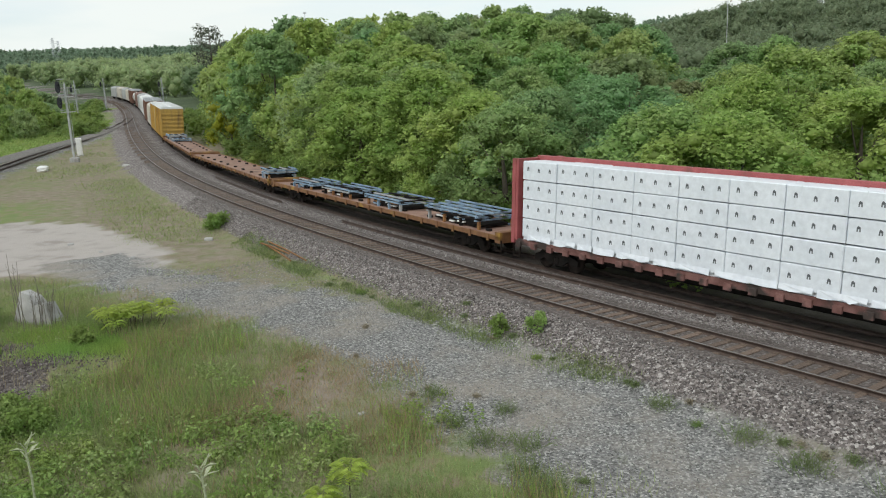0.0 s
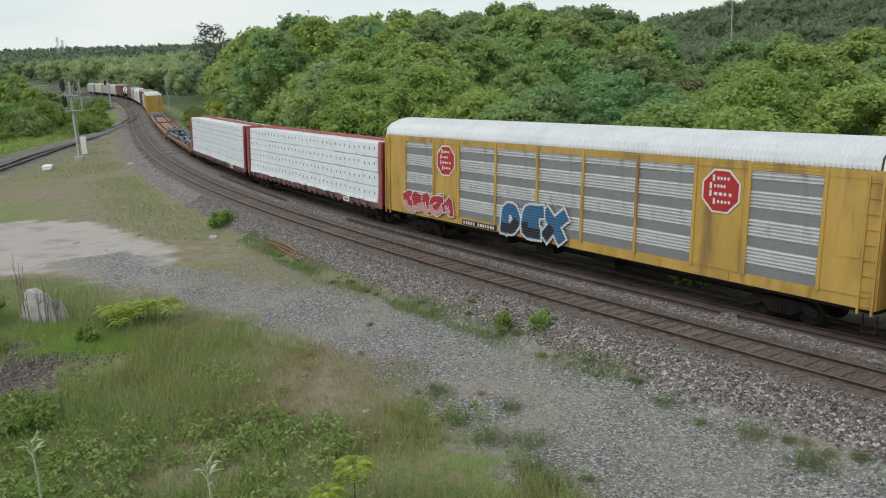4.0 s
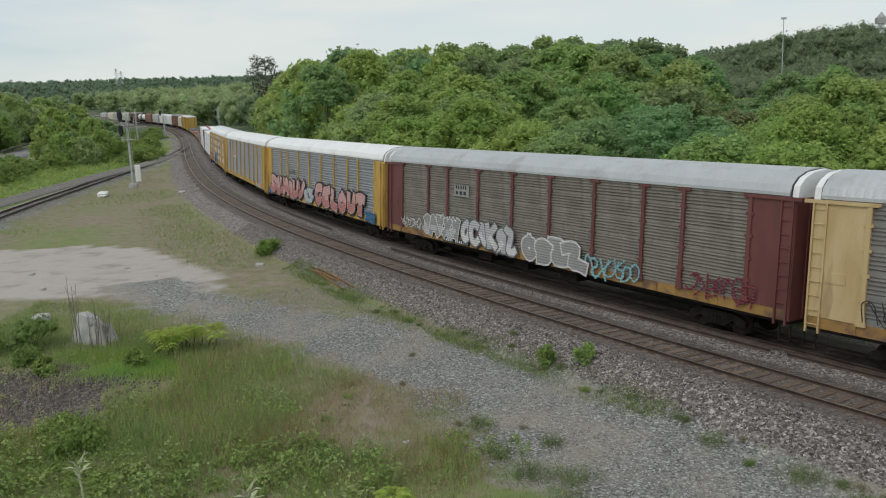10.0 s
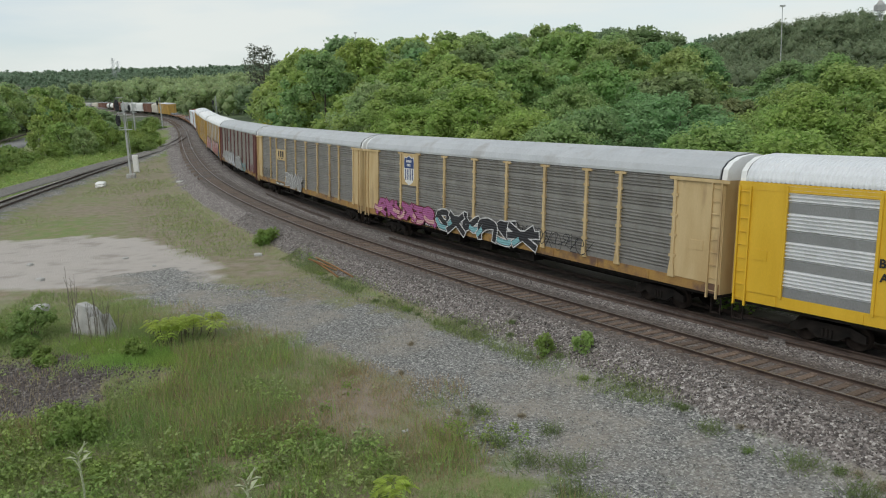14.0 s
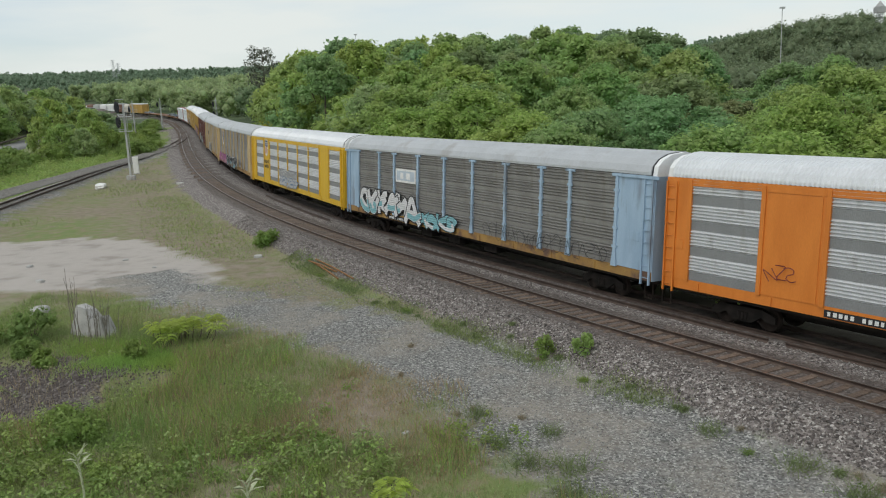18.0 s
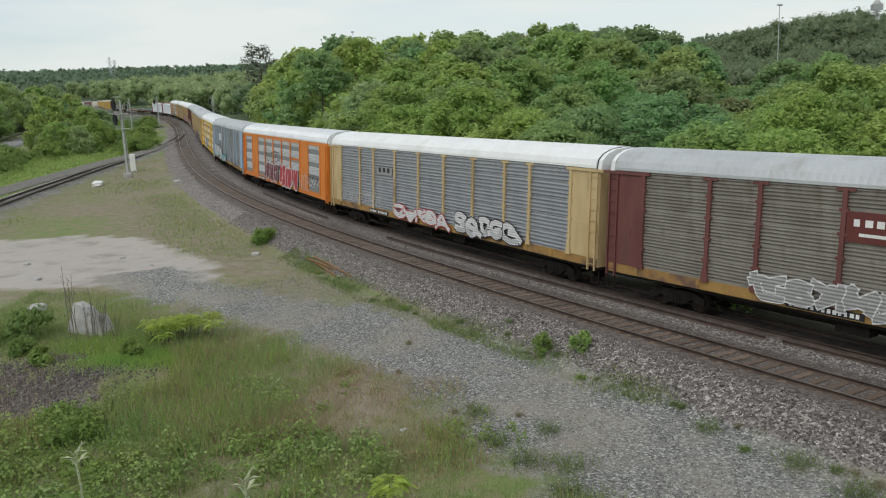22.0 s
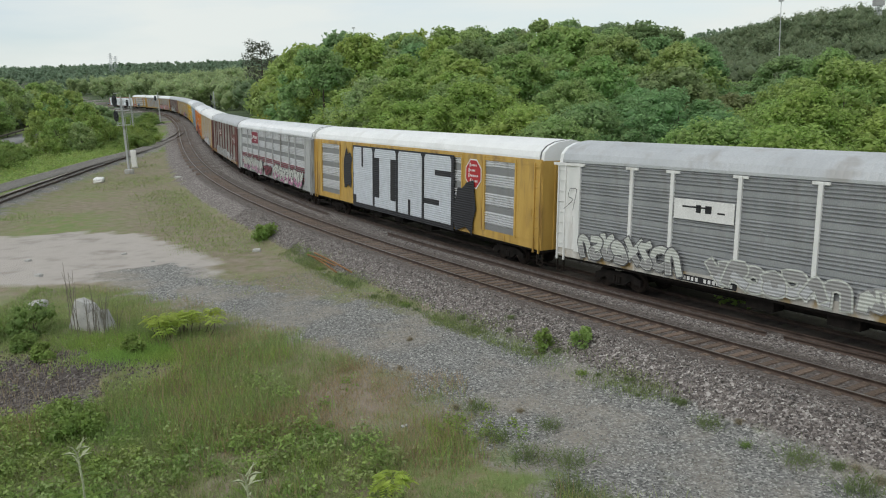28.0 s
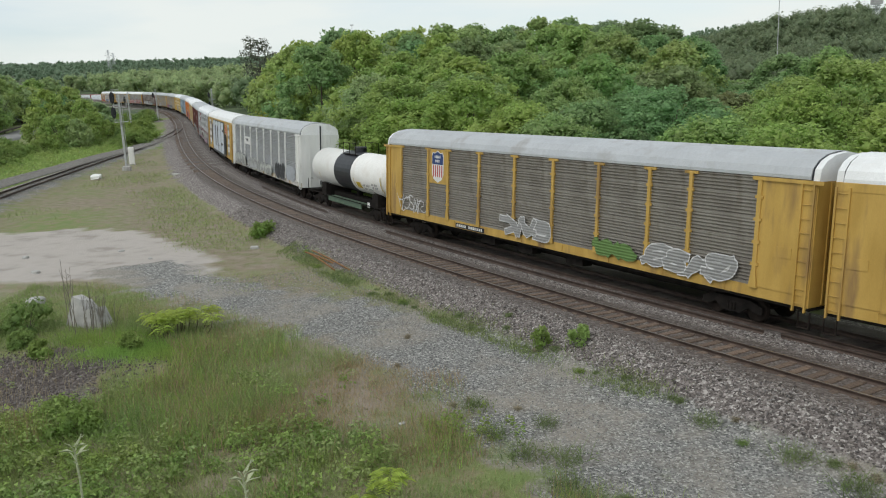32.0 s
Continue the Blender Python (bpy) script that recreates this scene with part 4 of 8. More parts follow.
KINDS = {}
for i, (k, mat, lab) in enumerate((("mid", "mid", "broad-leaved tree with fresh green foliage in dense woodland"), ("lime", "lime", "tree with light yellow-green spring foliage in dense woodland"),
                                   ("dark", "dark", "tree with dark green foliage on the wooded hillside"), ("grey", "grey_leaf", "tree with pale grey-green foliage at the wood's edge"))):
    KINDS[k] = [tree("tree", 10 * i + j, h, r, b, M[mat], lab) for j, (h, r, b) in enumerate(((10.5, 4.0, 1.6), (12.0, 3.6, 2.2), (9.0, 4.3, 1.0)))]
    if k in ("lime", "mid"):
        KINDS[k + "_near"] = [tree("tree", 110 + 10 * i + j, h, r, b, M[mat], lab, 120, 130, 0.115, 0.6) for j, (h, r, b) in enumerate(((10.5, 4.0, 1.0), (9.0, 4.3, 0.7)))]
    KINDS[k + "_far"] = [tree("tree", 60 + 10 * i + j, h, r, b, M[mat], lab, 64, 52, 0.24) for j, (h, r, b) in enumerate(((10.5, 4.0, 2.2), (9.0, 4.3, 1.2)))]
used = set()


def plant(kind, x, y, size, rr, wide=1.0, sink=0.1):
    """Stands a tree of a kind at a place; the first use takes the model itself."""
    r = math.hypot(x, y)
    model = rr.choice(KINDS[kind + ("_far" if r > 105 else "_near" if r < 70 and kind in ("lime", "mid") else "")])
    m = stand(x, y, rr.uniform(0, 360), size, wide, sink)
    if model.name not in used:
        used.add(model.name)
        model.matrix_world = m
        return
    copy_at(model, m)


EYE_Z = EYE[2]


def canopy(az):
    """How steeply the top of the wooded hill rises from the viewpoint, in degrees, by bearing."""
    return float(np.interp(az, [-18, -13.6, -11.6, -8.4, -5.9, -2.3, 1.0, 4.7, 8.5, 11, 12, 14, 16, 40], [2.2, 2.7, 3.5, 3.85, 3.55, 3.95, 3.7, 4.15, 3.85, 3.7, 3.2, 2.9, 2.6, 2.4]))


def near_canopy(az):
    """The same for the light green trees close behind the line."""
    return float(np.interp(az, [14, 16.4, 17.4, 19.6, 22, 23.7, 26.4, 28.3, 40], [-1.9, -1.5, -0.8, -0.2, 0.7, 0.9, 1.1, -0.2, -0.2]))


rr = random.Random(21)
wood = []
for s in np.arange(-46, 205, 7.2):
    for o in np.concatenate([[11.5], np.arange(17.5, 120, 8.6)]):
        ss, oo = s + rr.uniform(-2.6, 2.6), o + rr.uniform(-2.4, 2.4) + (0.12 * max(0, s - 40) if o < 30 else 0.06 * max(0, s - 40))
        p = on_track(ss, oo)
        r = math.hypot(p[0], p[1])
        az = math.degrees(math.atan2(p[0], p[1]))
        if p[1] < 6 or az > 37 or az < -22 or r > 190 or (s > 95 and oo < 16) or (az > 13 and r > 120) or (az > 24 and oo > 45):
            continue
        wood.append((r, az, oo, ss, p))
wood.sort(key=lambda w: w[0])
for r, az, oo, ss, p in wood:
    u = rr.random()
    if az > 14 and r < 80:
        kind = "lime" if u < 0.8 else "mid"
        el = near_canopy(az) - (2.0 * max(0.0, (58 - r) / 40)) - rr.uniform(0, 0.9)
    elif az > 14:
        kind = "mid" if u < 0.7 else "dark"
        el = min(near_canopy(az), 0.2) + (r - 80) / 40 * 1.2 - rr.uniform(0, 0.8)
    elif az < -5 and oo < 70:
        kind = "lime" if u < 0.55 else "grey" if u < 0.62 else "mid"
        el = canopy(az) - (canopy(az) + 1.2) * min(1.0, max(0.0, (115 - r) / 80)) - rr.uniform(0, 0.7)
    else:
        kind = ("lime" if u < 0.4 else "grey" if u < 0.5 else "mid") if oo < 22 else ("mid" if u < 0.66 else "lime" if u < 0.86 else "dark") if oo < 60 else ("dark" if u < 0.55 else "mid")
        el = canopy(az) - (canopy(az) + 1.2) * min(1.0, max(0.0, (115 - r) / 80)) - rr.uniform(0, 0.7)
    size = (EYE_Z + r * math.tan(math.radians(el)) - ground_at(p[0], p[1])) / 10.1
    size = min(1.55, max(0.5, size))
    plant(kind, p[0], p[1], size, rr, rr.uniform(1.1, 1.4) / max(0.8, size) ** 0.4)
p = np.array((math.sin(math.radians(-14.7)), math.cos(math.radians(-14.7)))) * 104
yellow_tree = tree("tree", 99, 7.4, 2.6, 1.0, M["yellow_leaf"], "small tree with yellow-green foliage at the wood's edge", 22, 80, 0.14)
yellow_tree.matrix_world = stand(p[0], p[1])


def far_wood(name, places, heights, material, label, per=26, size=0.9, clumps=5, core=0.9):
    """Distant woodland: many crowns, too far off to tell apart."""
    rs = np.random.RandomState(len(places))
    cs, rads = [], []
    for (x, y, z), h in zip(places, heights):
        k = np.clip(rs.normal(0, 1, (clumps, 3)), -1.5, 1.5) * np.array((h * 0.22, h * 0.22, h * 0.12))
        cs.append(np.array((x, y, z + h * 0.66)) + k)
        cs.append(np.array([[x, y, z + h * 0.3]]))
        rads.append(np.append(h * rs.uniform(0.14, 0.24, clumps), h * 0.32))
    me = crown_mesh(name, rs, np.concatenate(cs), np.concatenate(rads), per, size, material, core=core)
    return tagged(new(name, me), label, "woodland", kind="stuff")


def spread(rr, n, az0, az1, r0, r1):
    a, r = np.radians([rr.uniform(az0, az1) for _ in range(n)]), np.sqrt([rr.uniform(r0 ** 2, r1 ** 2) for _ in range(n)])
    x, y = r * np.sin(a), r * np.cos(a)
    return x, y


def woodland(name, n, az0, az1, r0, r1, h0, h1, mat, label, seed, keep=None, **kw):
    q = random.Random(seed)
    x, y = spread(q, n, az0, az1, r0, r1)
    s, o = beside(x, y)
    ok = (o > 14) | (o < -16)
    if keep is not None:
        ok &= keep(s, o, x, y)
    x, y = x[ok], y[ok]
    z = ground_height(x, y)
    return far_wood(name, np.stack([x, y, z], 1), [q.uniform(h0, h1) for _ in x], M[mat], label, **kw)


woodland("far_woodland", 700, 8, 40, 130, 390, 7.5, 11, "hill_dark", "dark wooded hillside in the distance", 3, lambda s, o, x, y: o > 60, size=0.34, per=80, core=0.66)
woodland("far_woodland", 420, -17, 9, 185, 400, 9, 13, "dark", "wooded hillside in the distance", 4, lambda s, o, x, y: o > 26, size=0.46, per=44)
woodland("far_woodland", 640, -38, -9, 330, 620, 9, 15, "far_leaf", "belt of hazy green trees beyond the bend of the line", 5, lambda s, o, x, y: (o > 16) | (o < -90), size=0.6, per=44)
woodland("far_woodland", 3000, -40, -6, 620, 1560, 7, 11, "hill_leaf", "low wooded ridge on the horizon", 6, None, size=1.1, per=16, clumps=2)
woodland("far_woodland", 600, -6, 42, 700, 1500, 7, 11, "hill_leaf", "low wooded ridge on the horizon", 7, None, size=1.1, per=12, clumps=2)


# ---------------------------------------------------------------- the train
TRAIN = []     # car, place of its middle at the start, length
HALF = 1.52    # half the width of a rack car


@functools.lru_cache(None)
def wheel_mesh():
    g = Geo()
    for y in (0.68, -0.82):
        g.tube([(0, y - 0.02, 0), (0, y, 0), (0, y + 0.12, 0), (0, y + 0.14, 0)], [0.46, 0.46, 0.42, 0.36], 20)
    g.tube([(0, -0.9, 0), (0, 0.9, 0)], 0.085, 8)
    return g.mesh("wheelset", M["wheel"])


@functools.lru_cache(None)
def frame_mesh():
    g = Geo()
    for y in (0.93, -1.07):
        prof = [(-1.25, 0.38), (-1.25, 0.62), (-0.75, 0.80), (0.75, 0.80), (1.25, 0.62), (1.25, 0.38), (0.95, 0.38), (0.7, 0.52), (0.35, 0.28), (-0.35, 0.28), (-0.7, 0.52), (-0.95, 0.38)]
        n = len(prof)
        g.add([(a, y, b) for a, b in prof] + [(a, y + 0.14, b) for a, b in prof],
              [tuple(range(n)), tuple(range(2 * n - 1, n - 1, -1))] + [(i, n + i, n + (i + 1) % n, (i + 1) % n) for i in range(n)])
        for x in (-0.14, 0.0, 0.14):
            g.tube([(x, y + 0.16, 0.36), (x, y + 0.16, 0.62)], 0.055, 8)
    g.slab(-0.22, 0.22, -0.95, 0.95, 0.45, 0.75)
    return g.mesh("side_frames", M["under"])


def truck(car, x):
    t = part("truck", frame_mesh(), None, car)
    t.location = (x, 0, 0)
    for dx in (-0.86, 0.86):
        w = part("wheelset", wheel_mesh(), None, t)
        w.location = (dx, 0, 0.46)


def ends(car, half, sill=0.85, reach=0.0):
    """Couplers and end steps."""
    for k in (-1, 1):
        g = Geo().slab(*sorted((k * (half - 0.2), k * (half + 0.42 + reach))), -0.12, 0.12, sill - 0.12, sill + 0.12)
        g.slab(*sorted((k * (half + 0.35 + reach), k * (half + 0.6 + reach))), -0.18, 0.2, sill - 0.16, sill + 0.16)
        part("coupler", g, M["under"], car)
        for y in (1.42, -1.42):
            g = Geo()
            g.box(k * (half - 0.15) - 0.22, k * (half - 0.15) - 0.19, y - 0.03, y + 0.03, 0.42, sill + 0.1)
            g.box(k * (half - 0.15) + 0.19, k * (half - 0.15) + 0.22, y - 0.03, y + 0.03, 0.42, sill + 0.1)
            g.box(k * (half - 0.15) - 0.22, k * (half - 0.15) + 0.22, y - 0.04, y + 0.04, 0.40, 0.44)
            part("step", g, M["wheel"], car)


def ladder(car, x, y, z0, z1, material, width=0.42, out=0.08, rungs=9):
    g = Geo()
    for a in (-width / 2, width / 2):
        g.box(x + a - 0.03, x + a + 0.03, y, y + out, z0, z1)
    for i in range(rungs):
        z = z0 + (i + 0.6) * (z1 - z0) / rungs
        g.tube([(x - width / 2, y + out * 0.7, z), (x + width / 2, y + out * 0.7, z)], 0.016, 5)
    return part("ladder", g, material, car)


@functools.lru_cache(None)
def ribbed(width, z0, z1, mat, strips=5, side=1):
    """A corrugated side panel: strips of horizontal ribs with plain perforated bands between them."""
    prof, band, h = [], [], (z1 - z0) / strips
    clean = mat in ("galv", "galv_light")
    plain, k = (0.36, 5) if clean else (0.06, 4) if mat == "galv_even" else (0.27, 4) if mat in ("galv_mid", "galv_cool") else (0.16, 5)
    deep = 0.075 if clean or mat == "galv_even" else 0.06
    for i in range(strips):
        a = z0 + i * h
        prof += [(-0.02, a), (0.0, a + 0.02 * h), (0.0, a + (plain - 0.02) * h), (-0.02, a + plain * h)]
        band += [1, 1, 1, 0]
        p = (0.98 - plain) * h / k
        for j in range(k):
            b = a + (plain + 0.01) * h + j * p
            prof += [(-0.03, b + 0.04 * p), (-0.03 + deep, b + 0.42 * p), (-0.03 + deep, b + 0.50 * p), (-0.03, b + 0.82 * p)]
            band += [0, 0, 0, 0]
    prof.append((0.0, z1))
    g = Geo()
    v = [(-width / 2, side * y, z) for y, z in prof] + [(width / 2, side * y, z) for y, z in prof]
    n = len(prof)
    g.add(v, [(n + i, i, i + 1, n + i + 1) if side > 0 else (i, n + i, n + i + 1, i + 1) for i in range(n - 1)])
    me = g.mesh("panel", M[mat])
    # ribs lighter, bands darker: skylight and shade put into the two colours
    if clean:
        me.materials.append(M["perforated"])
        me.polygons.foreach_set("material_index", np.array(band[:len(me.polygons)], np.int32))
    return me


@functools.lru_cache(None)
def roof_mesh(length, mat, eave, ridge):
    h = ridge - eave
    prof = [(HALF + 0.03, eave - 0.06), (HALF + 0.03, eave + 0.05), (HALF - 0.06, eave + 0.36 * h), (HALF - 0.32, eave + 0.66 * h), (HALF - 0.75, eave + 0.88 * h), (HALF - 1.2, eave + 0.98 * h), (0, ridge)]
    prof += [(-y, z) for y, z in prof[-2::-1]]
    n, st = len(prof), int(length / (0.042 if mat == "roof_rib" else 0.09))
    v = []
    for i in range(st + 1):
        x = -length / 2 + i * length / st
        k = (0, 0, 0.032, 0.032)[i % 4] if mat == "roof_rib" else (0, 0.006, 0.006)[i % 3]
        v += [(x, y * (1 + k * 0.6), z + k) for y, z in prof]
    f = [(i * n + j, (i + 1) * n + j, (i + 1) * n + j + 1, i * n + j + 1) for i in range(st) for j in range(n - 1)]
    f += [tuple(range(n - 1, -1, -1)), tuple(range(st * n, (st + 1) * n))]
    return Geo().add(v, f).mesh("roof", M[mat])


POSTS = (2.2, 5.2, 7.2, 10.1, 13.0, 15.8, 18.7, 21.5, 23.5, 26.4)


def autorack(label, u, length, body, panel, roof, sill=None, posts=POSTS, solid=(), end=None, eave=5.28, ridge=6.12, tee=True, post=None, post_w=0.16, strips=5, brackets=True, reach=0.0):
    """A covered motor-car carrier. posts: metres from its front end; solid: bays closed with plain painted sheet; end: paint of the end doors."""
    car = thing("autorack", label, "railway wagon", "motor-car carriers of the freight train")
    half = length / 2 - 0.42
    sill, end, post = M[sill or body], M[end or body], M[post or body]
    z0 = 1.47
    # underframe
    g = Geo()
    for y in (HALF - 0.1, -HALF):
        g.slab(-half, half, y, y + 0.1, 1.10, z0 + 0.02, 0.012)
    for q in np.arange(2.0, length - 2, 2.9):
        g.box(length / 2 - q - 0.05, length / 2 - q + 0.05, HALF, HALF + 0.03, 1.12, 1.42)
    part("side_sill", g, sill, car)
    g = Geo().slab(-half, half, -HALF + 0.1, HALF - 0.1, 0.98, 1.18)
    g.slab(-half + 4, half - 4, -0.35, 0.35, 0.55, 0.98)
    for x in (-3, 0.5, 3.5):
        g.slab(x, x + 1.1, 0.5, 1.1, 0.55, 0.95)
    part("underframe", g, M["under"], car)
    # inner wall so that nothing shows through, and the far side
    part("inner_wall", Geo().box(-half + 0.05, half - 0.05, -HALF + 0.02, HALF - 0.08, 1.19, eave - 0.02), M[panel], car)
    marks = (0.42,) + tuple(posts) + (length - 0.42,)
    for i in range(len(marks) - 1):
        a, b = marks[i], marks[i + 1]
        x, w = length / 2 - (a + b) / 2, b - a
        if i in (0, len(marks) - 2):
            g = Geo().slab(x - w / 2 + 0.01, x + w / 2 - 0.01, HALF - 0.07, HALF + 0.03, z0, eave - 0.12, 0.012)
            g.box(x - 0.32, x + 0.32, HALF + 0.03, HALF + 0.05, 2.6, 2.95)
            part("end_panel", g, end, car)
            if tee:
                g = Geo().box(x - w / 2 - 0.25, x + w / 2 + 0.25, HALF + 0.03, HALF + 0.10, eave - 0.2, eave - 0.08)
                part("top_rail", g, end, car)
        elif i in solid:
            g = Geo().slab(x - w / 2, x + w / 2, HALF - 0.07, HALF + 0.025, z0, eave - 0.05, 0.01)
            g.box(x - w / 2 + 0.2, x - w / 2 + 0.26, HALF + 0.025, HALF + 0.05, z0, eave - 0.1)
            part("plain_panel", g, M[body], car)
        else:
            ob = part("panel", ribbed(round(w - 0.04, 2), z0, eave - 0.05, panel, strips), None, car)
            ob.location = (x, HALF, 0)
    if solid:
        part("top_frame", Geo().slab(-half + 0.02, half - 0.02, HALF - 0.06, HALF + 0.045, eave - 0.32, eave - 0.05, 0.012), M[body], car)
    for q in posts:
        x, g = length / 2 - q, Geo()
        g.slab(x - post_w / 2, x + post_w / 2, HALF - 0.05, HALF + 0.09, z0 - 0.04, eave - 0.1, 0.012)
        if tee:
            g.box(x - 0.3, x + 0.3, HALF - 0.02, HALF + 0.07, eave - 0.18, eave - 0.08)
            g.add([(x - post_w, HALF + 0.02, z0 - 0.05), (x + post_w, HALF + 0.02, z0 - 0.05), (x + post_w / 2, HALF + 0.1, z0 + 0.55), (x - post_w / 2, HALF + 0.1, z0 + 0.55),
                   (x - post_w, HALF + 0.1, z0 - 0.05), (x + post_w, HALF + 0.1, z0 - 0.05)], [(4, 5, 2, 3), (0, 4, 3), (5, 1, 2)])
            for k in (0.2, 0.4, 0.6, 0.8) if brackets else ():
                zb = z0 + k * (eave - z0)
                g.box(x - post_w / 2 - 0.07, x + post_w / 2 + 0.07, HALF + 0.02, HALF + 0.085, zb - 0.05, zb + 0.05)
        part("post", g, post, car)
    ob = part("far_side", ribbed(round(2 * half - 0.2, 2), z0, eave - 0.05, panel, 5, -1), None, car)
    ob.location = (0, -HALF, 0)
    part("roof", roof_mesh(round(2 * half - 0.5, 2), roof, eave, ridge), None, car)
    # rounded end doors with a white hood above
    for k in (-1, 1):
        g = Geo()
        prof = [(HALF - 0.02, 1.1), (HALF - 0.02, eave - 0.1), (-HALF + 0.02, eave - 0.1), (-HALF + 0.02, 1.1)]
        xs = sorted((k * (half - 0.25), k * (half + 0.02)))
        g.extrude_x(prof, *xs)
        for y in (-0.75, 0.03, 0.8):
            g.box(*sorted((k * half, k * (half + 0.06))), y - 0.04, y + 0.04, 1.15, eave - 0.15)
        part("end_door", g, end, car)
        h = ridge - eave
        prof = [(HALF - 0.04, eave - 0.1), (HALF - 0.1, eave + 0.34 * h), (HALF - 0.36, eave + 0.64 * h), (HALF - 0.8, eave + 0.86 * h), (0, eave + 0.97 * h)]
        prof += [(-y, z) for y, z in prof[-2::-1]]
        part("end_hood", Geo().extrude_x(prof, *xs), M["roof_white"], car)
        part("door_seam", Geo().box(*sorted((k * (half + 0.02), k * (half + 0.075))), -0.05, 0.05, 1.3, ridge - 0.25), M["black"], car)
        part("gap_seal", Geo().extrude_x([(y * 1.012, z + 0.012) for y, z in prof], *sorted((k * (half - 0.27), k * (half - 0.2)))), M["black"], car)
        ladder(car, k * (half - 0.27), HALF + 0.02, 0.95, eave - 0.2, end)
        truck(car, k * (half - 3.2))
    ends(car, half, reach=reach)
    TRAIN.append((car, u - length / 2, length))
    return car


# --- marks on wagons
def blob(rs, cx, cz, w, h, n=16, jag=0.16):
    """A fat, rounded letter-like outline."""
    out = []
    for i in range(n):
        a = 2 * math.pi * i / n
        c, s = math.cos(a), math.sin(a)
        e = (abs(c) ** 4 + abs(s) ** 4) ** -0.25
        r = e * (1 + rs.uniform(-jag, jag))
        out.append((cx + c * r * w / 2, cz + s * r * h / 2))
    return out[::-1]


def ribbon(g, pts, width, y, step=0.0):
    """A painted line of varying breadth through points, flat on the side: one strip."""
    n = len(pts)
    left, right = [], []
    for i, (a, b) in enumerate(pts):
        (p, q), (r, s) = pts[max(0, i - 1)], pts[min(n - 1, i + 1)]
        ux, uz = r - p, s - q
        k = width * (0.55 + 0.45 * math.sin(math.pi * (i + 0.6) / (n + 0.2))) / 2 / (math.hypot(ux, uz) or 1)
        left.append((a - uz * k, y + step * i, b + ux * k))
        right.append((a + uz * k, y + step * i, b - ux * k))
    g.add(left + right, [(i, i + 1, n + i + 1, n + i) for i in range(n - 1)])


# skeletons of sprayed letters, in a unit box, as strokes of (x, z)
GLYPHS = {
    "A": (((0.05, 0), (0.4, 1), (0.6, 1), (0.95, 0)), ((0.25, 0.35), (0.75, 0.35))), "C": (((0.95, 0.85), (0.6, 1), (0.2, 0.85), (0.05, 0.5), (0.2, 0.12), (0.6, 0), (0.95, 0.15)),),
    "D": (((0.1, 0), (0.1, 1), (0.6, 0.95), (0.92, 0.55), (0.65, 0.06), (0.1, 0)),), "E": (((0.95, 1), (0.15, 1), (0.1, 0), (0.95, 0)), ((0.12, 0.5), (0.75, 0.5))),
    "G": (((0.92, 0.85), (0.5, 1), (0.1, 0.75), (0.1, 0.2), (0.5, 0), (0.9, 0.15), (0.9, 0.45), (0.55, 0.45)),), "I": (((0.5, 0), (0.5, 1)), ((0.2, 1), (0.8, 1)), ((0.2, 0), (0.8, 0))),
    "K": (((0.12, 0), (0.12, 1)), ((0.9, 1), (0.2, 0.5), (0.95, 0))), "L": (((0.15, 1), (0.12, 0.05), (0.92, 0)),), "M": (((0.05, 0), (0.15, 1), (0.5, 0.4), (0.85, 1), (0.95, 0)),),
    "N": (((0.08, 0), (0.1, 1), (0.88, 0.05), (0.92, 1)),), "O": (((0.5, 1), (0.1, 0.75), (0.1, 0.25), (0.5, 0), (0.9, 0.25), (0.9, 0.75), (0.5, 1)),),
    "R": (((0.1, 0), (0.1, 1), (0.75, 0.95), (0.8, 0.6), (0.2, 0.48), (0.92, 0)),), "S": (((0.92, 0.88), (0.5, 1), (0.12, 0.8), (0.3, 0.55), (0.8, 0.42), (0.88, 0.15), (0.5, 0), (0.06, 0.12)),),
    "T": (((0.02, 0.98), (0.98, 1)), ((0.5, 0.95), (0.48, 0))), "U": (((0.08, 1), (0.12, 0.2), (0.5, 0), (0.88, 0.2), (0.92, 1)),), "V": (((0.02, 1), (0.48, 0), (0.98, 1)),),
    "X": (((0.05, 1), (0.95, 0)), ((0.95, 1), (0.05, 0))), "Z": (((0.05, 1), (0.92, 1), (0.1, 0), (0.98, 0)),),
}


def band(g, pts, width, y, step=0.0003):
    """A broad sprayed stroke with square ends through points, laid flat on the side."""
    n = len(pts)
    left, right = [], []
    for i, (a, b) in enumerate(pts):
        (p, q), (r, s) = pts[max(0, i - 1)], pts[min(n - 1, i + 1)]
        d = math.hypot(r - p, s - q) or 1
        ux, uz = (r - p) / d, (s - q) / d
        e = width * 0.45 * (-1 if i == 0 else 1 if i == n - 1 else 0)
        left.append((a + ux * e - uz * width / 2, y + step * i, b + uz * e + ux * width / 2))
        right.append((a + ux * e + uz * width / 2, y + step * i, b + uz * e - ux * width / 2))
    g.add(left + right, [(i, i + 1, n + i + 1, n + i) for i in range(n - 1)])


def rounded(pts, k=4):
    """The same line with its corners softened and more points on it."""
    out = []
    for (a, b), (c, d) in zip(pts[:-1], pts[1:]):
        out += [(a + (c - a) * i / k, b + (d - b) * i / k) for i in range(k)]
    out.append(pts[-1])
    return [out[0]] + [tuple((out[i - 1][j] + 2 * out[i][j] + out[i + 1][j]) / 4 for j in (0, 1)) for i in range(1, len(out) - 1)] + [out[-1]]


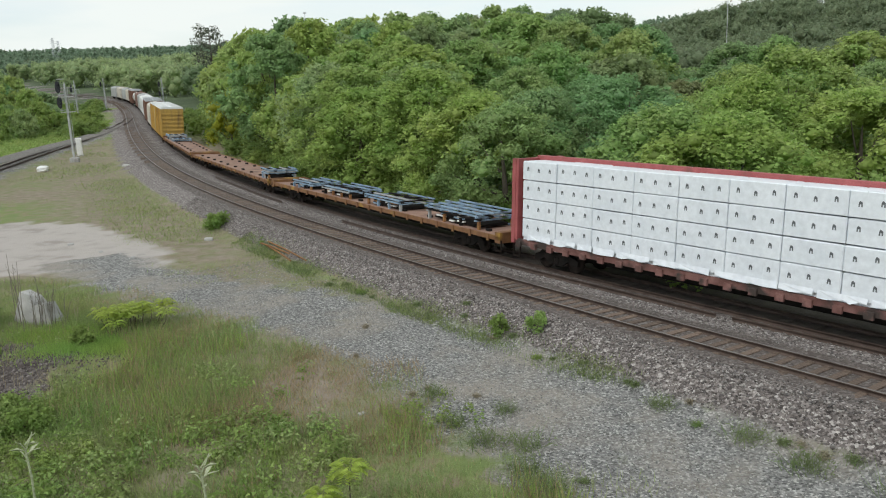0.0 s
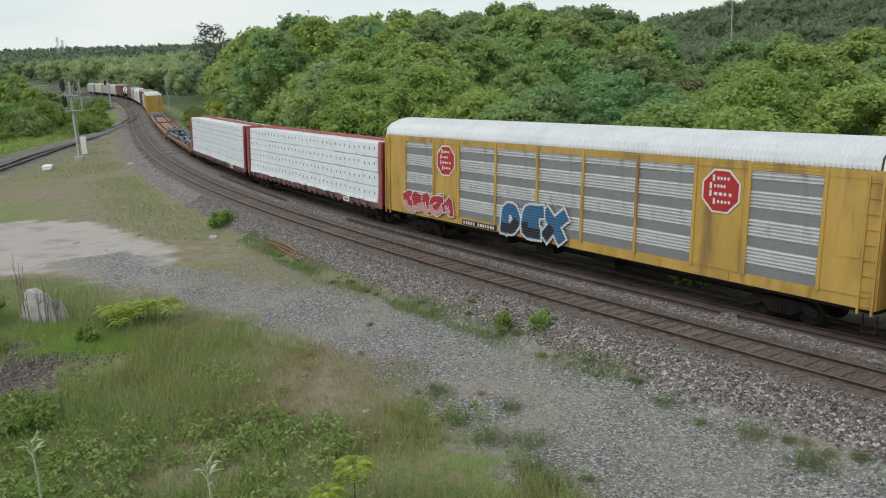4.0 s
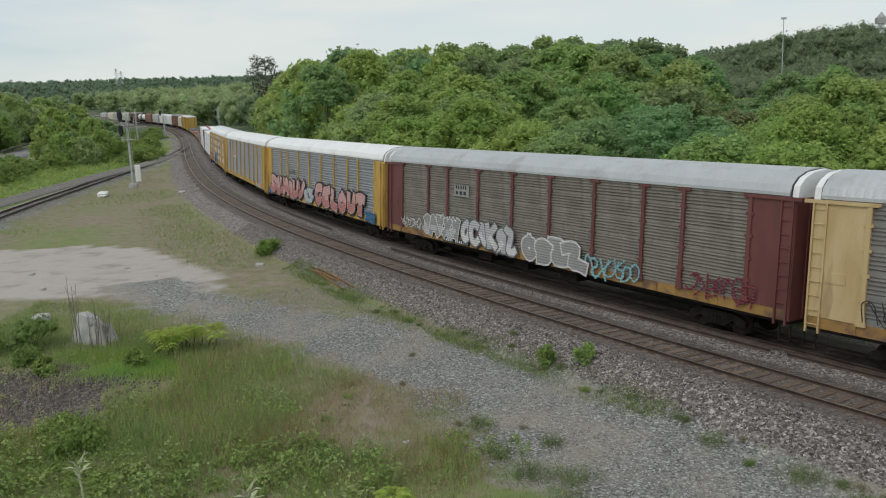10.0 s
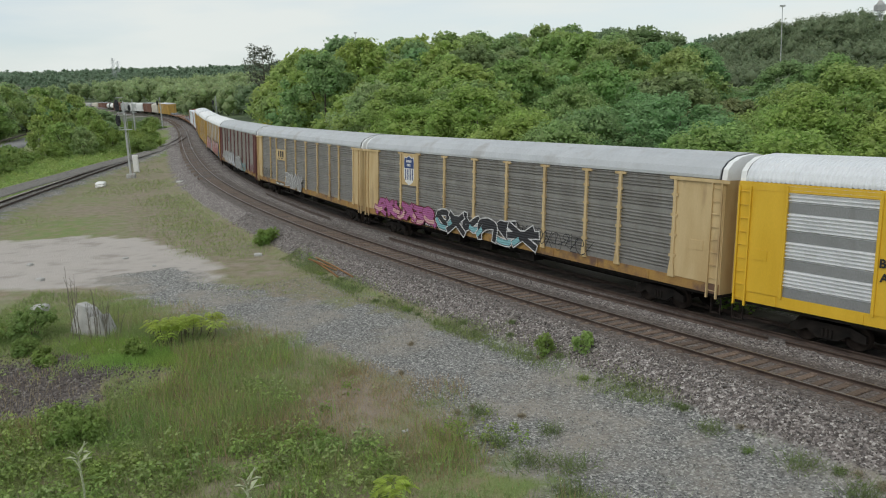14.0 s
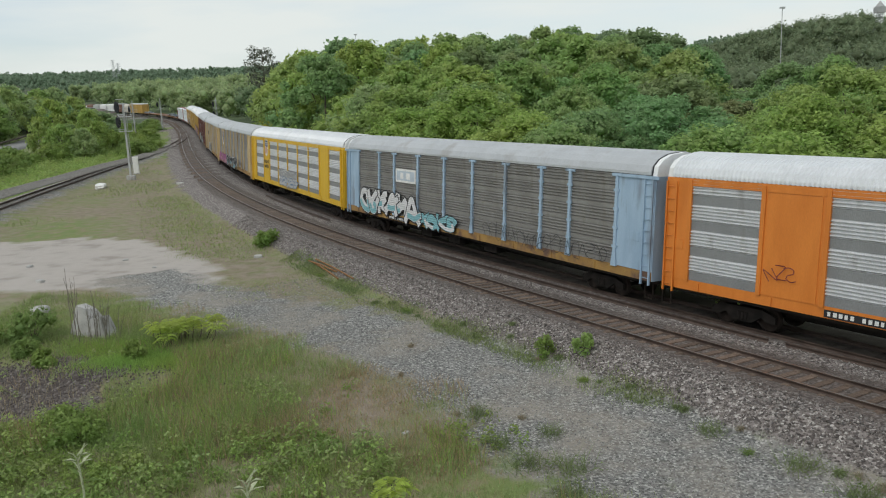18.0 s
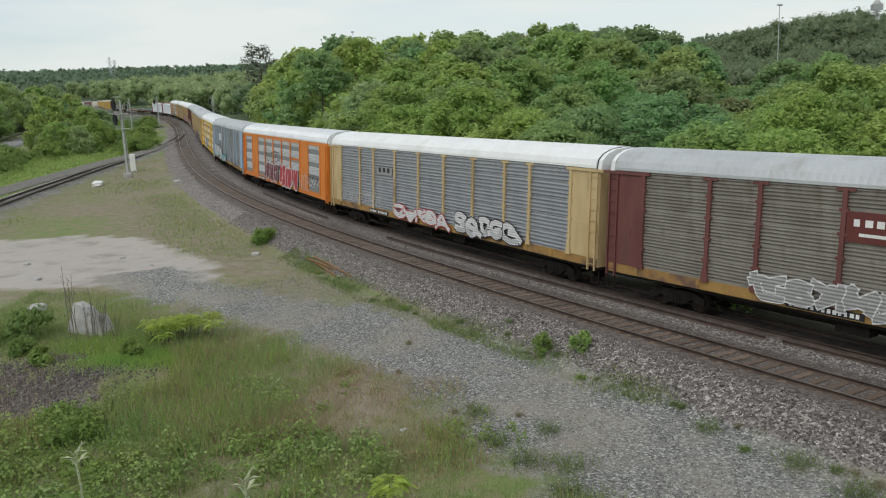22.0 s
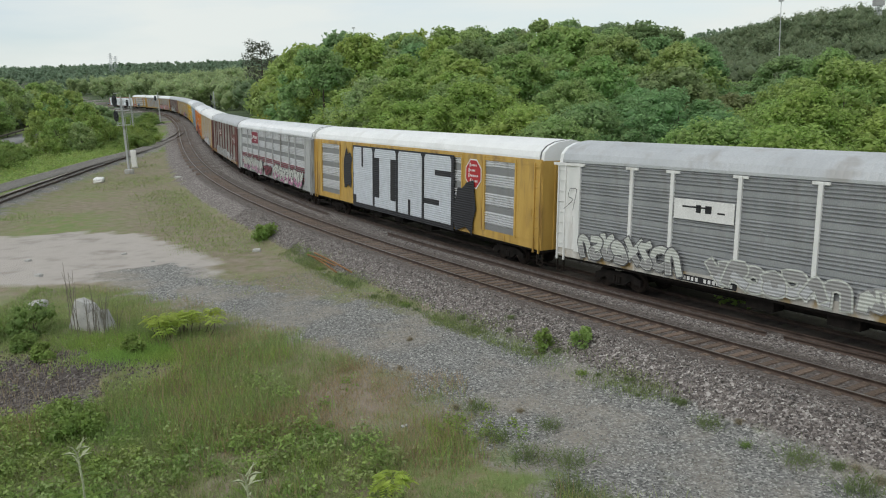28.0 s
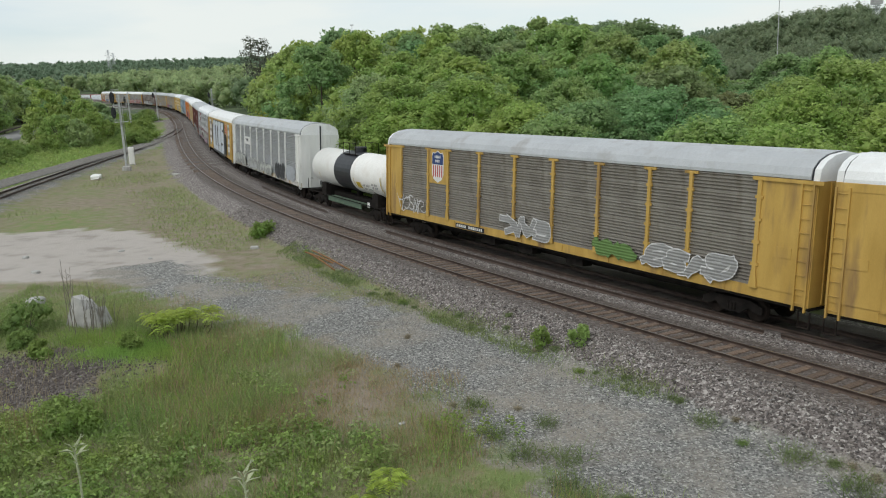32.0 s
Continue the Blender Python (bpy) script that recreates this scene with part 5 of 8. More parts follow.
def graffiti(car, length, q0, q1, z0, z1, letters, fill, outline, label, seed, second=None, y=HALF + 0.115, halo=None, text=None, fat=0.30):
    """Sprayed letters along the side: broad strokes in the fill colour with a dark or pale edge, a second tone below and a cloud behind."""
    rs = random.Random(seed)
    z0, z1 = (z0 + 0.12, z1 + 0.12) if z0 < 1.3 else (z0, z1)
    wild = text is None
    count = letters if wild else len(text)
    w, h = (q1 - q0) / count, z1 - z0
    thick = fat * min(w, h * 0.8)
    rim = max(0.05, 0.2 * thick)
    forms = []
    for i in range(count):
        ch = rs.choice("ACDEGKNORSUVXZ") if wild else text[i]
        flip, tip = (rs.choice((-1, 1)), rs.choice((-1, 1))) if wild else (1, 1)
        lean, ww, hh = rs.uniform(-0.2, 0.5) if wild else rs.uniform(0.0, 0.2), w * (rs.uniform(1.1, 1.5) if wild else 1.0), (h - thick) * rs.uniform(0.8, 1.0)
        cx, cz = length / 2 - q0 - (i + 0.5) * w, (z0 + z1) / 2 + rs.uniform(-0.08, 0.08) * h
        bend_, swell = rs.uniform(-0.3, 0.3), rs.uniform(-0.35, 0.35)
        lines = list(GLYPHS[ch])
        if wild and fat < 0.4:
            x0, x1 = rs.uniform(-0.2, 0.4), rs.uniform(0.6, 1.3)
            lines.append(((x0, rs.uniform(0, 0.4)), ((x0 + x1) / 2, rs.uniform(0.0, 1.0)), (x1, rs.uniform(0.4, 1.0))))
        strokes = []
        for line in lines:
            strokes.append([(cx - flip * (a - 0.5) * (ww - thick * 0.8) * (1 + swell * (b - 0.5)) - lean * (b - 0.5) * hh,
                             min(max(cz + tip * (b - 0.5 + bend_ * (a - 0.5) * (a - 0.5) * 2) * hh, z0 + thick / 2), z1 - thick / 2)) for a, b in rounded(line)])
        forms.append((strokes, cx, cz))
    root = None
    if halo:
        for k, (_, cx, cz) in enumerate(forms):
            for s in (-1, 1):
                if rs.random() < 0.3:
                    continue
                g = Geo().sheet(blob(rs, cx + rs.uniform(-0.3, 0.3) * w, cz + s * h * rs.uniform(0.12, 0.32), w * rs.uniform(0.8, 1.2), h * rs.uniform(0.35, 0.6), 16, 0.12), y - 0.012 + 0.0006 * k + 0.0003 * s)
                root = (root and (part("halo", g, P[halo], root), root)[1]) or part("graffiti", g, P[halo], car, label)
    for i, (strokes, cx, cz) in enumerate(forms):
        yy = y + 0.016 * (i % 2)
        for grown, name, colour, lift in ((thick + 2 * rim, "outline", outline, 0.0), (thick, "letter", fill, 0.008)):
            g = Geo()
            for k, line in enumerate(strokes):
                band(g, line, grown, yy + lift + 0.0035 * k, 0.0001)
            root = (root and (part(name, g, P[colour], root), root)[1]) or part("graffiti", g, P[colour], car, label)
        if second:
            runs = []
            for k, line in enumerate(strokes):
                run = []
                for q in line + [(0, 99)]:
                    if q[1] < cz - 0.04 * h:
                        run.append(q)
                    elif run:
                        runs.append((len(run), k, run))
                        run = []
            if runs and max(runs)[0] > 1:
                _, k, run = max(runs)
                g = Geo()
                band(g, run, thick * 0.8, yy + 0.0125 + 0.0035 * k, 0.0001)
                part("shade", g, P[second], root)


def scrawl(car, length, q0, q1, z0, z1, colour, label, seed, width=0.05, y=HALF + 0.118):
    """A thin tag: slanting, crowded outline letters in single lines."""
    rs = random.Random(seed)
    tag = None
    q, h = q0, z1 - z0
    while q < q1 - 0.15:
        w = h * rs.uniform(0.4, 0.75)
        cx, cz = length / 2 - q - w / 2, (z0 + z1) / 2 + rs.uniform(-0.12, 0.12) * h
        flip, tip, lean, k = rs.choice((-1, 1)), rs.choice((-1, 1)), rs.uniform(-0.1, 0.45), rs.uniform(0.6, 1.0)
        for n, line in enumerate(GLYPHS[rs.choice("ACDEGKNORSUVXZ")]):
            g = Geo()
            band(g, [(cx - flip * (a - 0.5) * w * 1.15 - lean * (b - 0.5) * h, cz + tip * (b - 0.5) * h * k) for a, b in rounded(line)], width * rs.uniform(0.7, 1.2), y + 0.004 * n, 0.0002)
            if tag:
                part("stroke", g, P[colour], tag)
            else:
                tag = part("tag", g, P[colour], car, label)
        q += w * rs.uniform(0.7, 0.95)


def plate(car, length, q0, q1, z0, z1, colour, name="sign", label="", y=HALF + 0.12):
    x = sorted((length / 2 - q0, length / 2 - q1))
    return part(name, Geo().box(x[0], x[1], y - 0.02, y, z0, z1), P[colour], car, label)


def bars(parent, length, q0, q1, z, h, colour, n=8, y=HALF + 0.125, name="lettering_bar", seed=1):
    """A row of small bars in place of lettering."""
    rs, last = random.Random(seed), None
    w = (q1 - q0) / n
    for i in range(n):
        if n > 5 and i == n // 2 - 1:
            continue
        a = length / 2 - q0 - i * w
        last = part(name, Geo().box(a - w * rs.uniform(0.6, 0.8), a - 0.1 * w, y - 0.006, y, z, z + h), P[colour], parent)
    return last


def wagon_number(car, length, q0, dark=True):
    p = plate(car, length, q0, q0 + 2.6, 1.14, 1.38, "sign_black" if dark else "sign_white", "number_board", y=HALF + 0.035)
    bars(p, length, q0 + 0.1, q0 + 2.5, 1.19, 0.14, "sign_white" if dark else "sign_black", 13, HALF + 0.04)


def shield(car, length, q, z, s=1.0, stripe="sign_red"):
    """A dark blue topped shield with pale and red stripes."""
    x = length / 2 - q
    pts = [(-0.62, 0.55), (-0.55, 0.8), (-0.3, 0.75), (0, 0.9), (0.3, 0.75), (0.55, 0.8), (0.62, 0.55), (0.62, -0.45), (0.45, -0.75), (0, -0.95), (-0.45, -0.75), (-0.62, -0.45)]
    y = HALF + 0.05
    sg = part("shield_sign", Geo().sheet([(x + a * s, z + b * s) for a, b in pts], y), P["sign_white"], car, "shield with dark blue top and pale stripes")
    part("shield_top", Geo().sheet([(x + a * s, z + b * s) for a, b in ((-0.58, 0.1), (-0.58, 0.55), (-0.5, 0.75), (-0.3, 0.7), (0, 0.84), (0.3, 0.7), (0.5, 0.75), (0.58, 0.55), (0.58, 0.1))], y + 0.008), P["sign_blue"], sg)
    g = Geo()
    for k in range(5):
        a = -0.5 + k * 0.22
        g.sheet([(x + a * s, z - 0.62 * s), (x + a * s, z + 0.06 * s), (x + (a + 0.1) * s, z + 0.06 * s), (x + (a + 0.1) * s, z - 0.62 * s)], y + 0.008)
    part("stripes", g, P[stripe], sg)
    bars(sg, length, q - 0.32 * s, q + 0.34 * s, z + 0.46 * s, 0.15 * s, "sign_white", 5, y + 0.015)
    bars(sg, length, q - 0.24 * s, q + 0.24 * s, z + 0.22 * s, 0.15 * s, "sign_white", 4, y + 0.015)


def ring(parent, x, z, r, colour, y, width=0.14):
    """A round emblem with an open ring and a tail."""
    g = Geo()
    ribbon(g, [(x + r * math.cos(a), z + r * math.sin(a)) for a in np.linspace(0.3, 6.0, 15)] + [(x - r * 0.3, z - r * 0.9), (x - r * 1.5, z - r * 1.05)], width, y, 0.0003)
    part("emblem", g, P[colour], parent)


def lettering(parent, length, text, q, z, h, colour, y=HALF + 0.06):
    """Painted words in the built-in font, their middle at q metres from the front end."""
    cu = bpy.data.curves.new("lettering", "FONT")
    cu.body, cu.size, cu.align_x, cu.offset = text, h * 1.4, "CENTER", 0.012
    ob = bpy.data.objects.new("lettering", cu)
    me = bpy.data.meshes.new_from_object(ob)
    bpy.data.objects.remove(ob)
    bpy.data.curves.remove(cu)
    for v in me.vertices:
        v.co = (length / 2 - q - v.co.x, y, z + v.co.y)
    me.materials.clear()
    me.materials.append(P[colour])
    return part("lettering", me, None, parent, "dark painted words")


# --- the other wagons
@functools.lru_cache(None)
def print_mesh():
    return Geo().add([(dx * 0.07, 0, dz * 0.10) for dx, dz in ((-0.9, -0.9), (-0.25, -0.9), (-0.2, -0.1), (0.3, -0.1), (0.35, -0.9), (0.95, -0.9), (0.85, 0.35), (0.45, 0.95), (-0.1, 0.8), (-0.75, 0.45))], [(9, 8, 7, 6, 5, 4, 3, 2, 1, 0)]).mesh("print", M["ink"])


def centerbeam(u, length):
    """A bulkhead flat with a centre beam, loaded with wrapped lumber."""
    car = thing("lumber_wagon", "faded red centre-beam wagon loaded with white wrapped lumber", "railway wagon", "lumber wagons of the freight train")
    half = length / 2 - 0.72
    g = Geo()
    for y in (1.3, -1.4):
        g.slab(-half, half, y, y + 0.1, 0.94, 1.2, 0.012)
    for x in np.arange(-half + 0.7, half - 0.4, 0.95):
        g.slab(x, x + 0.3, 1.38, 1.5, 0.86, 1.1, 0.012)
    part("side_sill", g, M["red_sill"], car)
    part("underframe", Geo().slab(-half, half, -1.3, 1.3, 0.95, 1.15).slab(-half + 3, half - 3, -0.4, 0.4, 0.5, 0.95), M["under"], car)
    for k in (-1, 1):
        g = Geo()
        xs = sorted((k * (half - 0.15), k * half))
        g.slab(*xs, -1.45, 1.45, 1.15, 4.75, 0.012)
        wall = part("bulkhead", g, M["red_car"], car)
        for z in np.arange(1.5, 4.7, 0.62):
            part("rib", Geo().slab(*sorted((k * (half - 0.01), k * (half + 0.16))), -1.45, 1.45, z, z + 0.12, 0.01), M["red_car"], wall)
        for y in (-1.45, -0.05, 1.35):
            part("post", Geo().slab(*sorted((k * half, k * (half + 0.22))), y, y + 0.12, 1.0, 4.75, 0.01), M["red_car"], wall)
        truck(car, k * (half - 2.2))
    g = Geo().slab(-half, half, -0.16, 0.16, 4.62, 4.84, 0.012)
    for x in np.arange(-half + 1.2, half, 1.9):
        g.slab(x, x + 0.14, -0.1, 0.1, 1.15, 4.7, 0.01)
    part("centre_beam", g, M["red_car"], car)
    ends(car, half)
    rs = random.Random(int(u * 7))
    rows, cols, h = 4, 11, 0.80
    w = (2 * half - 0.75) / cols
    for side in (1, -1):
        load = part("lumber_load", Geo(), M["wrap"], car, "white plastic-wrapped lumber packs")
        g = Geo()
        first = True
        for r in range(rows):
            for c in range(cols):
                x = -half + 0.37 + c * w
                d = rs.uniform(-0.025, 0.025)
                y0, y1 = (0.14, 1.40 + d) if side > 0 else (-1.40 - d, -0.14)
                z = 1.35 + r * (h + 0.04)
                if side < 0:
                    g.slab(x + 0.01, x + w - 0.01, y0, y1, z, z + h, 0.03)
                    continue
                e = rs.uniform(-0.012, 0.012)
                p = Geo().slab(x + 0.012, x + w - 0.012, y0, y1, z, z + h + e, 0.035)
                for k in range(2):
                    a = x + w * (0.28 + 0.45 * k)
                    p.box(a - 0.012, a + 0.012, y1 - 0.002, y1 + 0.004, z, z + h)
                pk = part("pack", p, M["wrap"], load)
                if side > 0:
                    for k in range(3):
                        a, b = x + w * (0.18 + 0.32 * k), z + h * rs.uniform(0.5, 0.62)
                        part("print", print_mesh(), None, pk).location = (a, y1 + 0.008, b)
        load.data = g.mesh("lumber_load", M["wrap"]) if g.f else Geo().slab(-half + 0.4, half - 0.4, 0.15, 1.3, 1.16, 1.35).mesh("lumber_load", M["wrap"])
    # torn lower edge of the wrapping hangs over the sill
    q, x = rs.uniform(0.0, 0.1), -half + 0.4
    while x < half - 1.2:
        w_ = rs.uniform(0.7, 1.6)
        z = [1.31 - rs.uniform(0.0, 0.11) for _ in range(4)]
        part("wrap_edge", Geo().add([(x, 1.43, 1.47), (x + w_, 1.43, 1.47), (x + w_, 1.47, z[0]), (x + 0.66 * w_, 1.49, z[1]), (x + 0.33 * w_, 1.46, z[2]), (x, 1.48, z[3])], [(0, 5, 4, 3, 2, 1)]), M["wrap"], car)
        x += w_ * rs.uniform(0.95, 1.2)
    p = plate(car, length, length - 5.5, length - 4.7, 0.92, 1.2, "sign_white", "number_board", y=1.52)
    bars(p, length, length - 5.4, length - 4.8, 1.0, 0.13, "sign_black", 4, 1.525)
    TRAIN.append((car, u - length / 2, length))
    return car


def flat_wagon(u, length, stacks, seed):
    """A long flat with folded steel racks stacked on its deck."""
    car = thing("flat_wagon", "long rusty flat wagon with red-brown deck and folded blue racks", "railway wagon", "flat wagons of the freight train")
    half = length / 2 - 0.45
    g = Geo()
    for y in (1.36, -1.46):
        g.slab(-half, half, y, y + 0.1, 0.92, 1.14, 0.012)
    for x in np.arange(-half + 0.8, half, 1.45):
        g.slab(x, x + 0.16, 1.46, 1.52, 0.84, 1.16, 0.01)
    for k in (-1, 1):
        g.slab(*sorted((k * half, k * (half - 0.4))), -1.46, 1.46, 0.8, 1.3, 0.012)
    part("side_sill", g, M["rust_sill"], car)
    part("deck", Geo().slab(-half + 0.05, half - 0.05, -1.36, 1.36, 0.98, 1.11, 0.01), M["deck"], car)
    part("underframe", Geo().slab(-half + 2, half - 2, -0.4, 0.4, 0.5, 0.98), M["under"], car)
    rs = random.Random(seed)
    for x, w, h in stacks:
        w *= 0.92
        h *= 0.8
        st = part("folded_rack", Geo().slab(x - w / 2, x + w / 2, -1.15, -1.02, 1.12, 1.2), M["rack_blue"], car, "folded blue steel rack with pale braces")
        for a in (-0.47, -0.16, 0.15, 0.44):
            for y in (-1.05, 1.0):
                part("leg", Geo().slab(x + a * w, x + a * w + 0.14, y, y + 0.14, 1.11, 1.11 + 0.5 * h, 0.008), M[rs.choice(("rack_blue", "grey_paint", "rust", "under"))], st)
        part("lower_frame", Geo().slab(x - 0.44 * w, x + 0.4 * w, -0.8, 0.9, 1.2, 1.32, 0.01), M["under"], st)
        for k in range(4):
            a = rs.uniform(-0.42, 0.3) * w
            part("brace", Geo().slab(x + a, x + a + rs.uniform(0.4, 1.0), 0.92, 1.06, 1.2 + 0.07 * k, 1.27 + 0.07 * k, 0.008), M[rs.choice(("grey_paint", "rust", "tank_white", "rack_blue"))], st)
        for k in range(max(2, int(h / 0.24))):
            z = 1.11 + 0.5 * h + 0.15 * k
            for y in (-1.1, -0.35, 0.4, 1.05):
                dx = rs.uniform(-0.3, 0.3)
                part("beam", Geo().slab(x - w / 2 + dx, x + w / 2 + dx, y, y + 0.12, z + 0.05, z + 0.13, 0.008), M[rs.choice(("rack_blue", "rack_blue", "rack_blue", "grey_paint", "under"))], st)
            for a in (-0.46, -0.15, 0.18, 0.44):
                part("cross_beam", Geo().slab(x + a * w, x + a * w + 0.13, -1.15, 1.2 + rs.uniform(-0.1, 0.1), z, z + 0.06, 0.008), M[rs.choice(("rack_blue", "rack_blue", "under", "grey_paint"))], st)
    g = Geo()
    for x in np.arange(-half + 1.5, half - 1, 2.6):
        for y in (0.85, -0.85):
            g.slab(x, x + 0.3, y - 0.1, y + 0.1, 1.11, 1.22, 0.01)
    part("wheel_chock", g, M["under"], car)
    for k in (-1, 1):
        truck(car, k * (half - 3.0))
    ends(car, half)
    TRAIN.append((car, u - length / 2, length))


def lathe(g, prof, n=28, z=2.6):
    """Turns (x, r) about the x axis at height z."""
    v, f = [], []
    for x, r in prof:
        v += [(x, r * math.cos(2 * math.pi * k / n), z + r * math.sin(2 * math.pi * k / n)) for k in range(n)]
    for i in range(len(prof) - 1):
        f += [(i * n + k, i * n + (k + 1) % n, (i + 1) * n + (k + 1) % n, (i + 1) * n + k) for k in range(n)]
    return g.add(v, f)


def tank_wagon(u, length, detail=True, r=1.36, zc=2.94):
    car = thing("tank_wagon", "white tank wagon with a wide black band on dark running gear", "railway wagon")
    half = length / 2 - 0.6
    cap = [(0.62, 0.0), (0.60, 0.35), (0.50, 0.75), (0.32, 1.05), (0.12, 1.26), (0.0, r)]
    g = lathe(Geo(), [(-half - 0.0 + 0.0 - x + 0.62, q) for x, q in cap] + [(half + x - 0.62, q) for x, q in cap[::-1]], 32, zc)
    part("tank", g, M["tank_white"], car, smooth=True)
    part("black_band", lathe(Geo(), [(-1.35, r - 0.02), (-1.35, r + 0.012), (1.7, r + 0.012), (1.7, r - 0.02)], 32, zc), M["black"], car, smooth=False)
    part("underframe", Geo().slab(-half + 0.2, half - 0.2, -0.35, 0.35, 0.75, 1.2).slab(-half, -half + 0.6, -1.35, 1.35, 0.95, 1.15).slab(half - 0.6, half, -1.35, 1.35, 0.95, 1.15), M["under"], car)
    for k in (-1, 1):
        part("saddle", Geo().slab(*sorted((k * (half - 2.6), k * (half - 1.7))), -1.0, 1.0, 0.9, 1.8), M["under"], car)
    part("outlet", Geo().tube([(0.2, 0, zc - r - 0.35), (0.2, 0, zc - r + 0.1)], 0.22, 12), M["under"], car)
    # top fittings and walkway
    g = Geo().tube([(0.0, 0, zc + r - 0.05), (0.0, 0, zc + r + 0.28)], 0.42, 16)
    g.tube([(0, 0, zc + r + 0.28), (0, 0, zc + r + 0.36)], [0.46, 0.40], 16)
    part("manway", g, M["black"], car)
    g = Geo().box(-1.1, 1.1, 0.45, 0.85, zc + r - 0.18, zc + r - 0.14).box(-1.1, 1.1, -0.85, -0.45, zc + r - 0.18, zc + r - 0.14)
    for x in (-1.1, 0, 1.1):
        for y in (0.85, -0.85):
            g.tube([(x, y, zc + r - 0.2), (x, y, zc + r + 0.62)], 0.022, 5)
    for y in (0.85, -0.85):
        g.tube([(-1.1, y, zc + r + 0.62), (1.1, y, zc + r + 0.62)], 0.022, 5)
    part("walkway", g, M["under"], car)
    part("vent", Geo().tube([(-half + 1.3, 0, zc + r - 0.05), (-half + 1.3, 0, zc + r + 0.2)], 0.14, 10), M["tank_white"], car)
    g = Geo()
    for y in (1.5, -1.5):
        g.tube([(-half + 0.1, y, 1.1), (half - 0.1, y, 1.1)], 0.03, 6)
        for k in (-1, 1):
            g.tube([(k * (half - 0.1), y, 0.55), (k * (half - 0.1), y, 1.95), (k * (half - 1.1), y, 2.05)], 0.028, 6)
    part("handrail", g, M["under"], car)
    part("side_platform", Geo().slab(-half + 3.4, half - 4.2, 0.9, 1.45, 0.98, 1.06, 0.01).slab(-half + 3.4, half - 4.2, 1.38, 1.45, 0.72, 1.0, 0.01), M["green_steel"], car)
    if detail:
        y = 1.06
        for q, w, z, h, c in ((half - 0.62 + length / 2, 0.08, 2.0, 1.0, "sign_yellow"), (length / 2 + 1.8, 0.06, 2.1, 0.6, "sign_yellow"), (length / 2 + 2.1, 0.75, 2.05, 0.4, "sign_yellow"), (2.6, 0.06, 2.2, 0.35, "sign_yellow")):
            x = length / 2 - q
            g = Geo()
            za, zb = z, z + h
            n = 5
            ring = [(math.sqrt(max(0.0, (r + 0.012) ** 2 - (za + (zb - za) * i / n - zc) ** 2)), za + (zb - za) * i / n) for i in range(n + 1)]
            g.add([(x, a, b) for a, b in ring] + [(x - w, a, b) for a, b in ring], [(i, i + 1, n + 2 + i, n + 1 + i) for i in range(n)])
            part("stripe", g, P[c], car)
        for q0, q1, z, k in ((1.6, 3.4, 1.72, 12), (length / 2 + 3.2, length / 2 + 4.6, 2.0, 9), (length / 2 + 3.2, length / 2 + 4.3, 2.25, 8), (length / 2 + 4.7, length / 2 + 5.6, 2.2, 6), (length / 2 + 4.7, length / 2 + 5.6, 2.4, 6)):
            yy = math.sqrt(max(0.0, (r + 0.03) ** 2 - (z + 0.08 - zc) ** 2))
            bars(car, length, q0, q1, z, 0.12, "sign_grey", k, yy)
        part("placard", Geo().box(-half + 2.0, -half + 2.35, 1.42, 1.44, 0.95, 1.3), P["sign_white"], car)
    for k in (-1, 1):
        truck(car, k * (half - 1.5))
    ends(car, half + 0.2)
    TRAIN.append((car, u - length / 2, length))


def boxcar(u, length, body, roof, top=4.9, label="", ribs_end=True, name="boxcar"):
    car = thing(name, label, "railway wagon", "leading wagons of the freight train")
    half = length / 2 - 0.5
    g = Geo().slab(-half, half, -1.48, 1.48, 1.0, top - 0.12, 0.03)
    part("body", g, M[body], car)
    g = Geo()
    for x in np.arange(-half + 0.4, half, 1.1):
        g.slab(x, x + 0.1, 1.48, 1.54, 1.05, top - 0.2, 0.01)
    part("side_ribs", g, M[body], car)
    for k in (-1, 1):
        g = Geo()
        for z in np.arange(1.3, top - 0.5, 0.55):
            g.slab(*sorted((k * half, k * (half + 0.08))), -1.4, 1.4, z, z + 0.22, 0.03)
        part("end_ribs", g, M[body], car)
        truck(car, k * (half - 2.0))
    part("side_door", Geo().slab(-1.5, 1.5, 1.50, 1.58, 1.1, top - 0.35, 0.015), M[body], car)
    g = Geo().extrude_x([(1.5, top - 0.14), (1.5, top - 0.05), (0, top + 0.12), (-1.5, top - 0.05), (-1.5, top - 0.14)], -half - 0.02, half + 0.02)
    for x in np.arange(-half, half, 1.2):
        g.box(x, x + 0.06, -1.45, 1.45, top - 0.03, top + 0.13)
    part("roof", g, M[roof], car)
    part("underframe", Geo().slab(-half + 1, half - 1, -1.0, 1.0, 0.6, 1.0), M["under"], car)
    ends(car, half)
    TRAIN.append((car, u - length / 2, length))


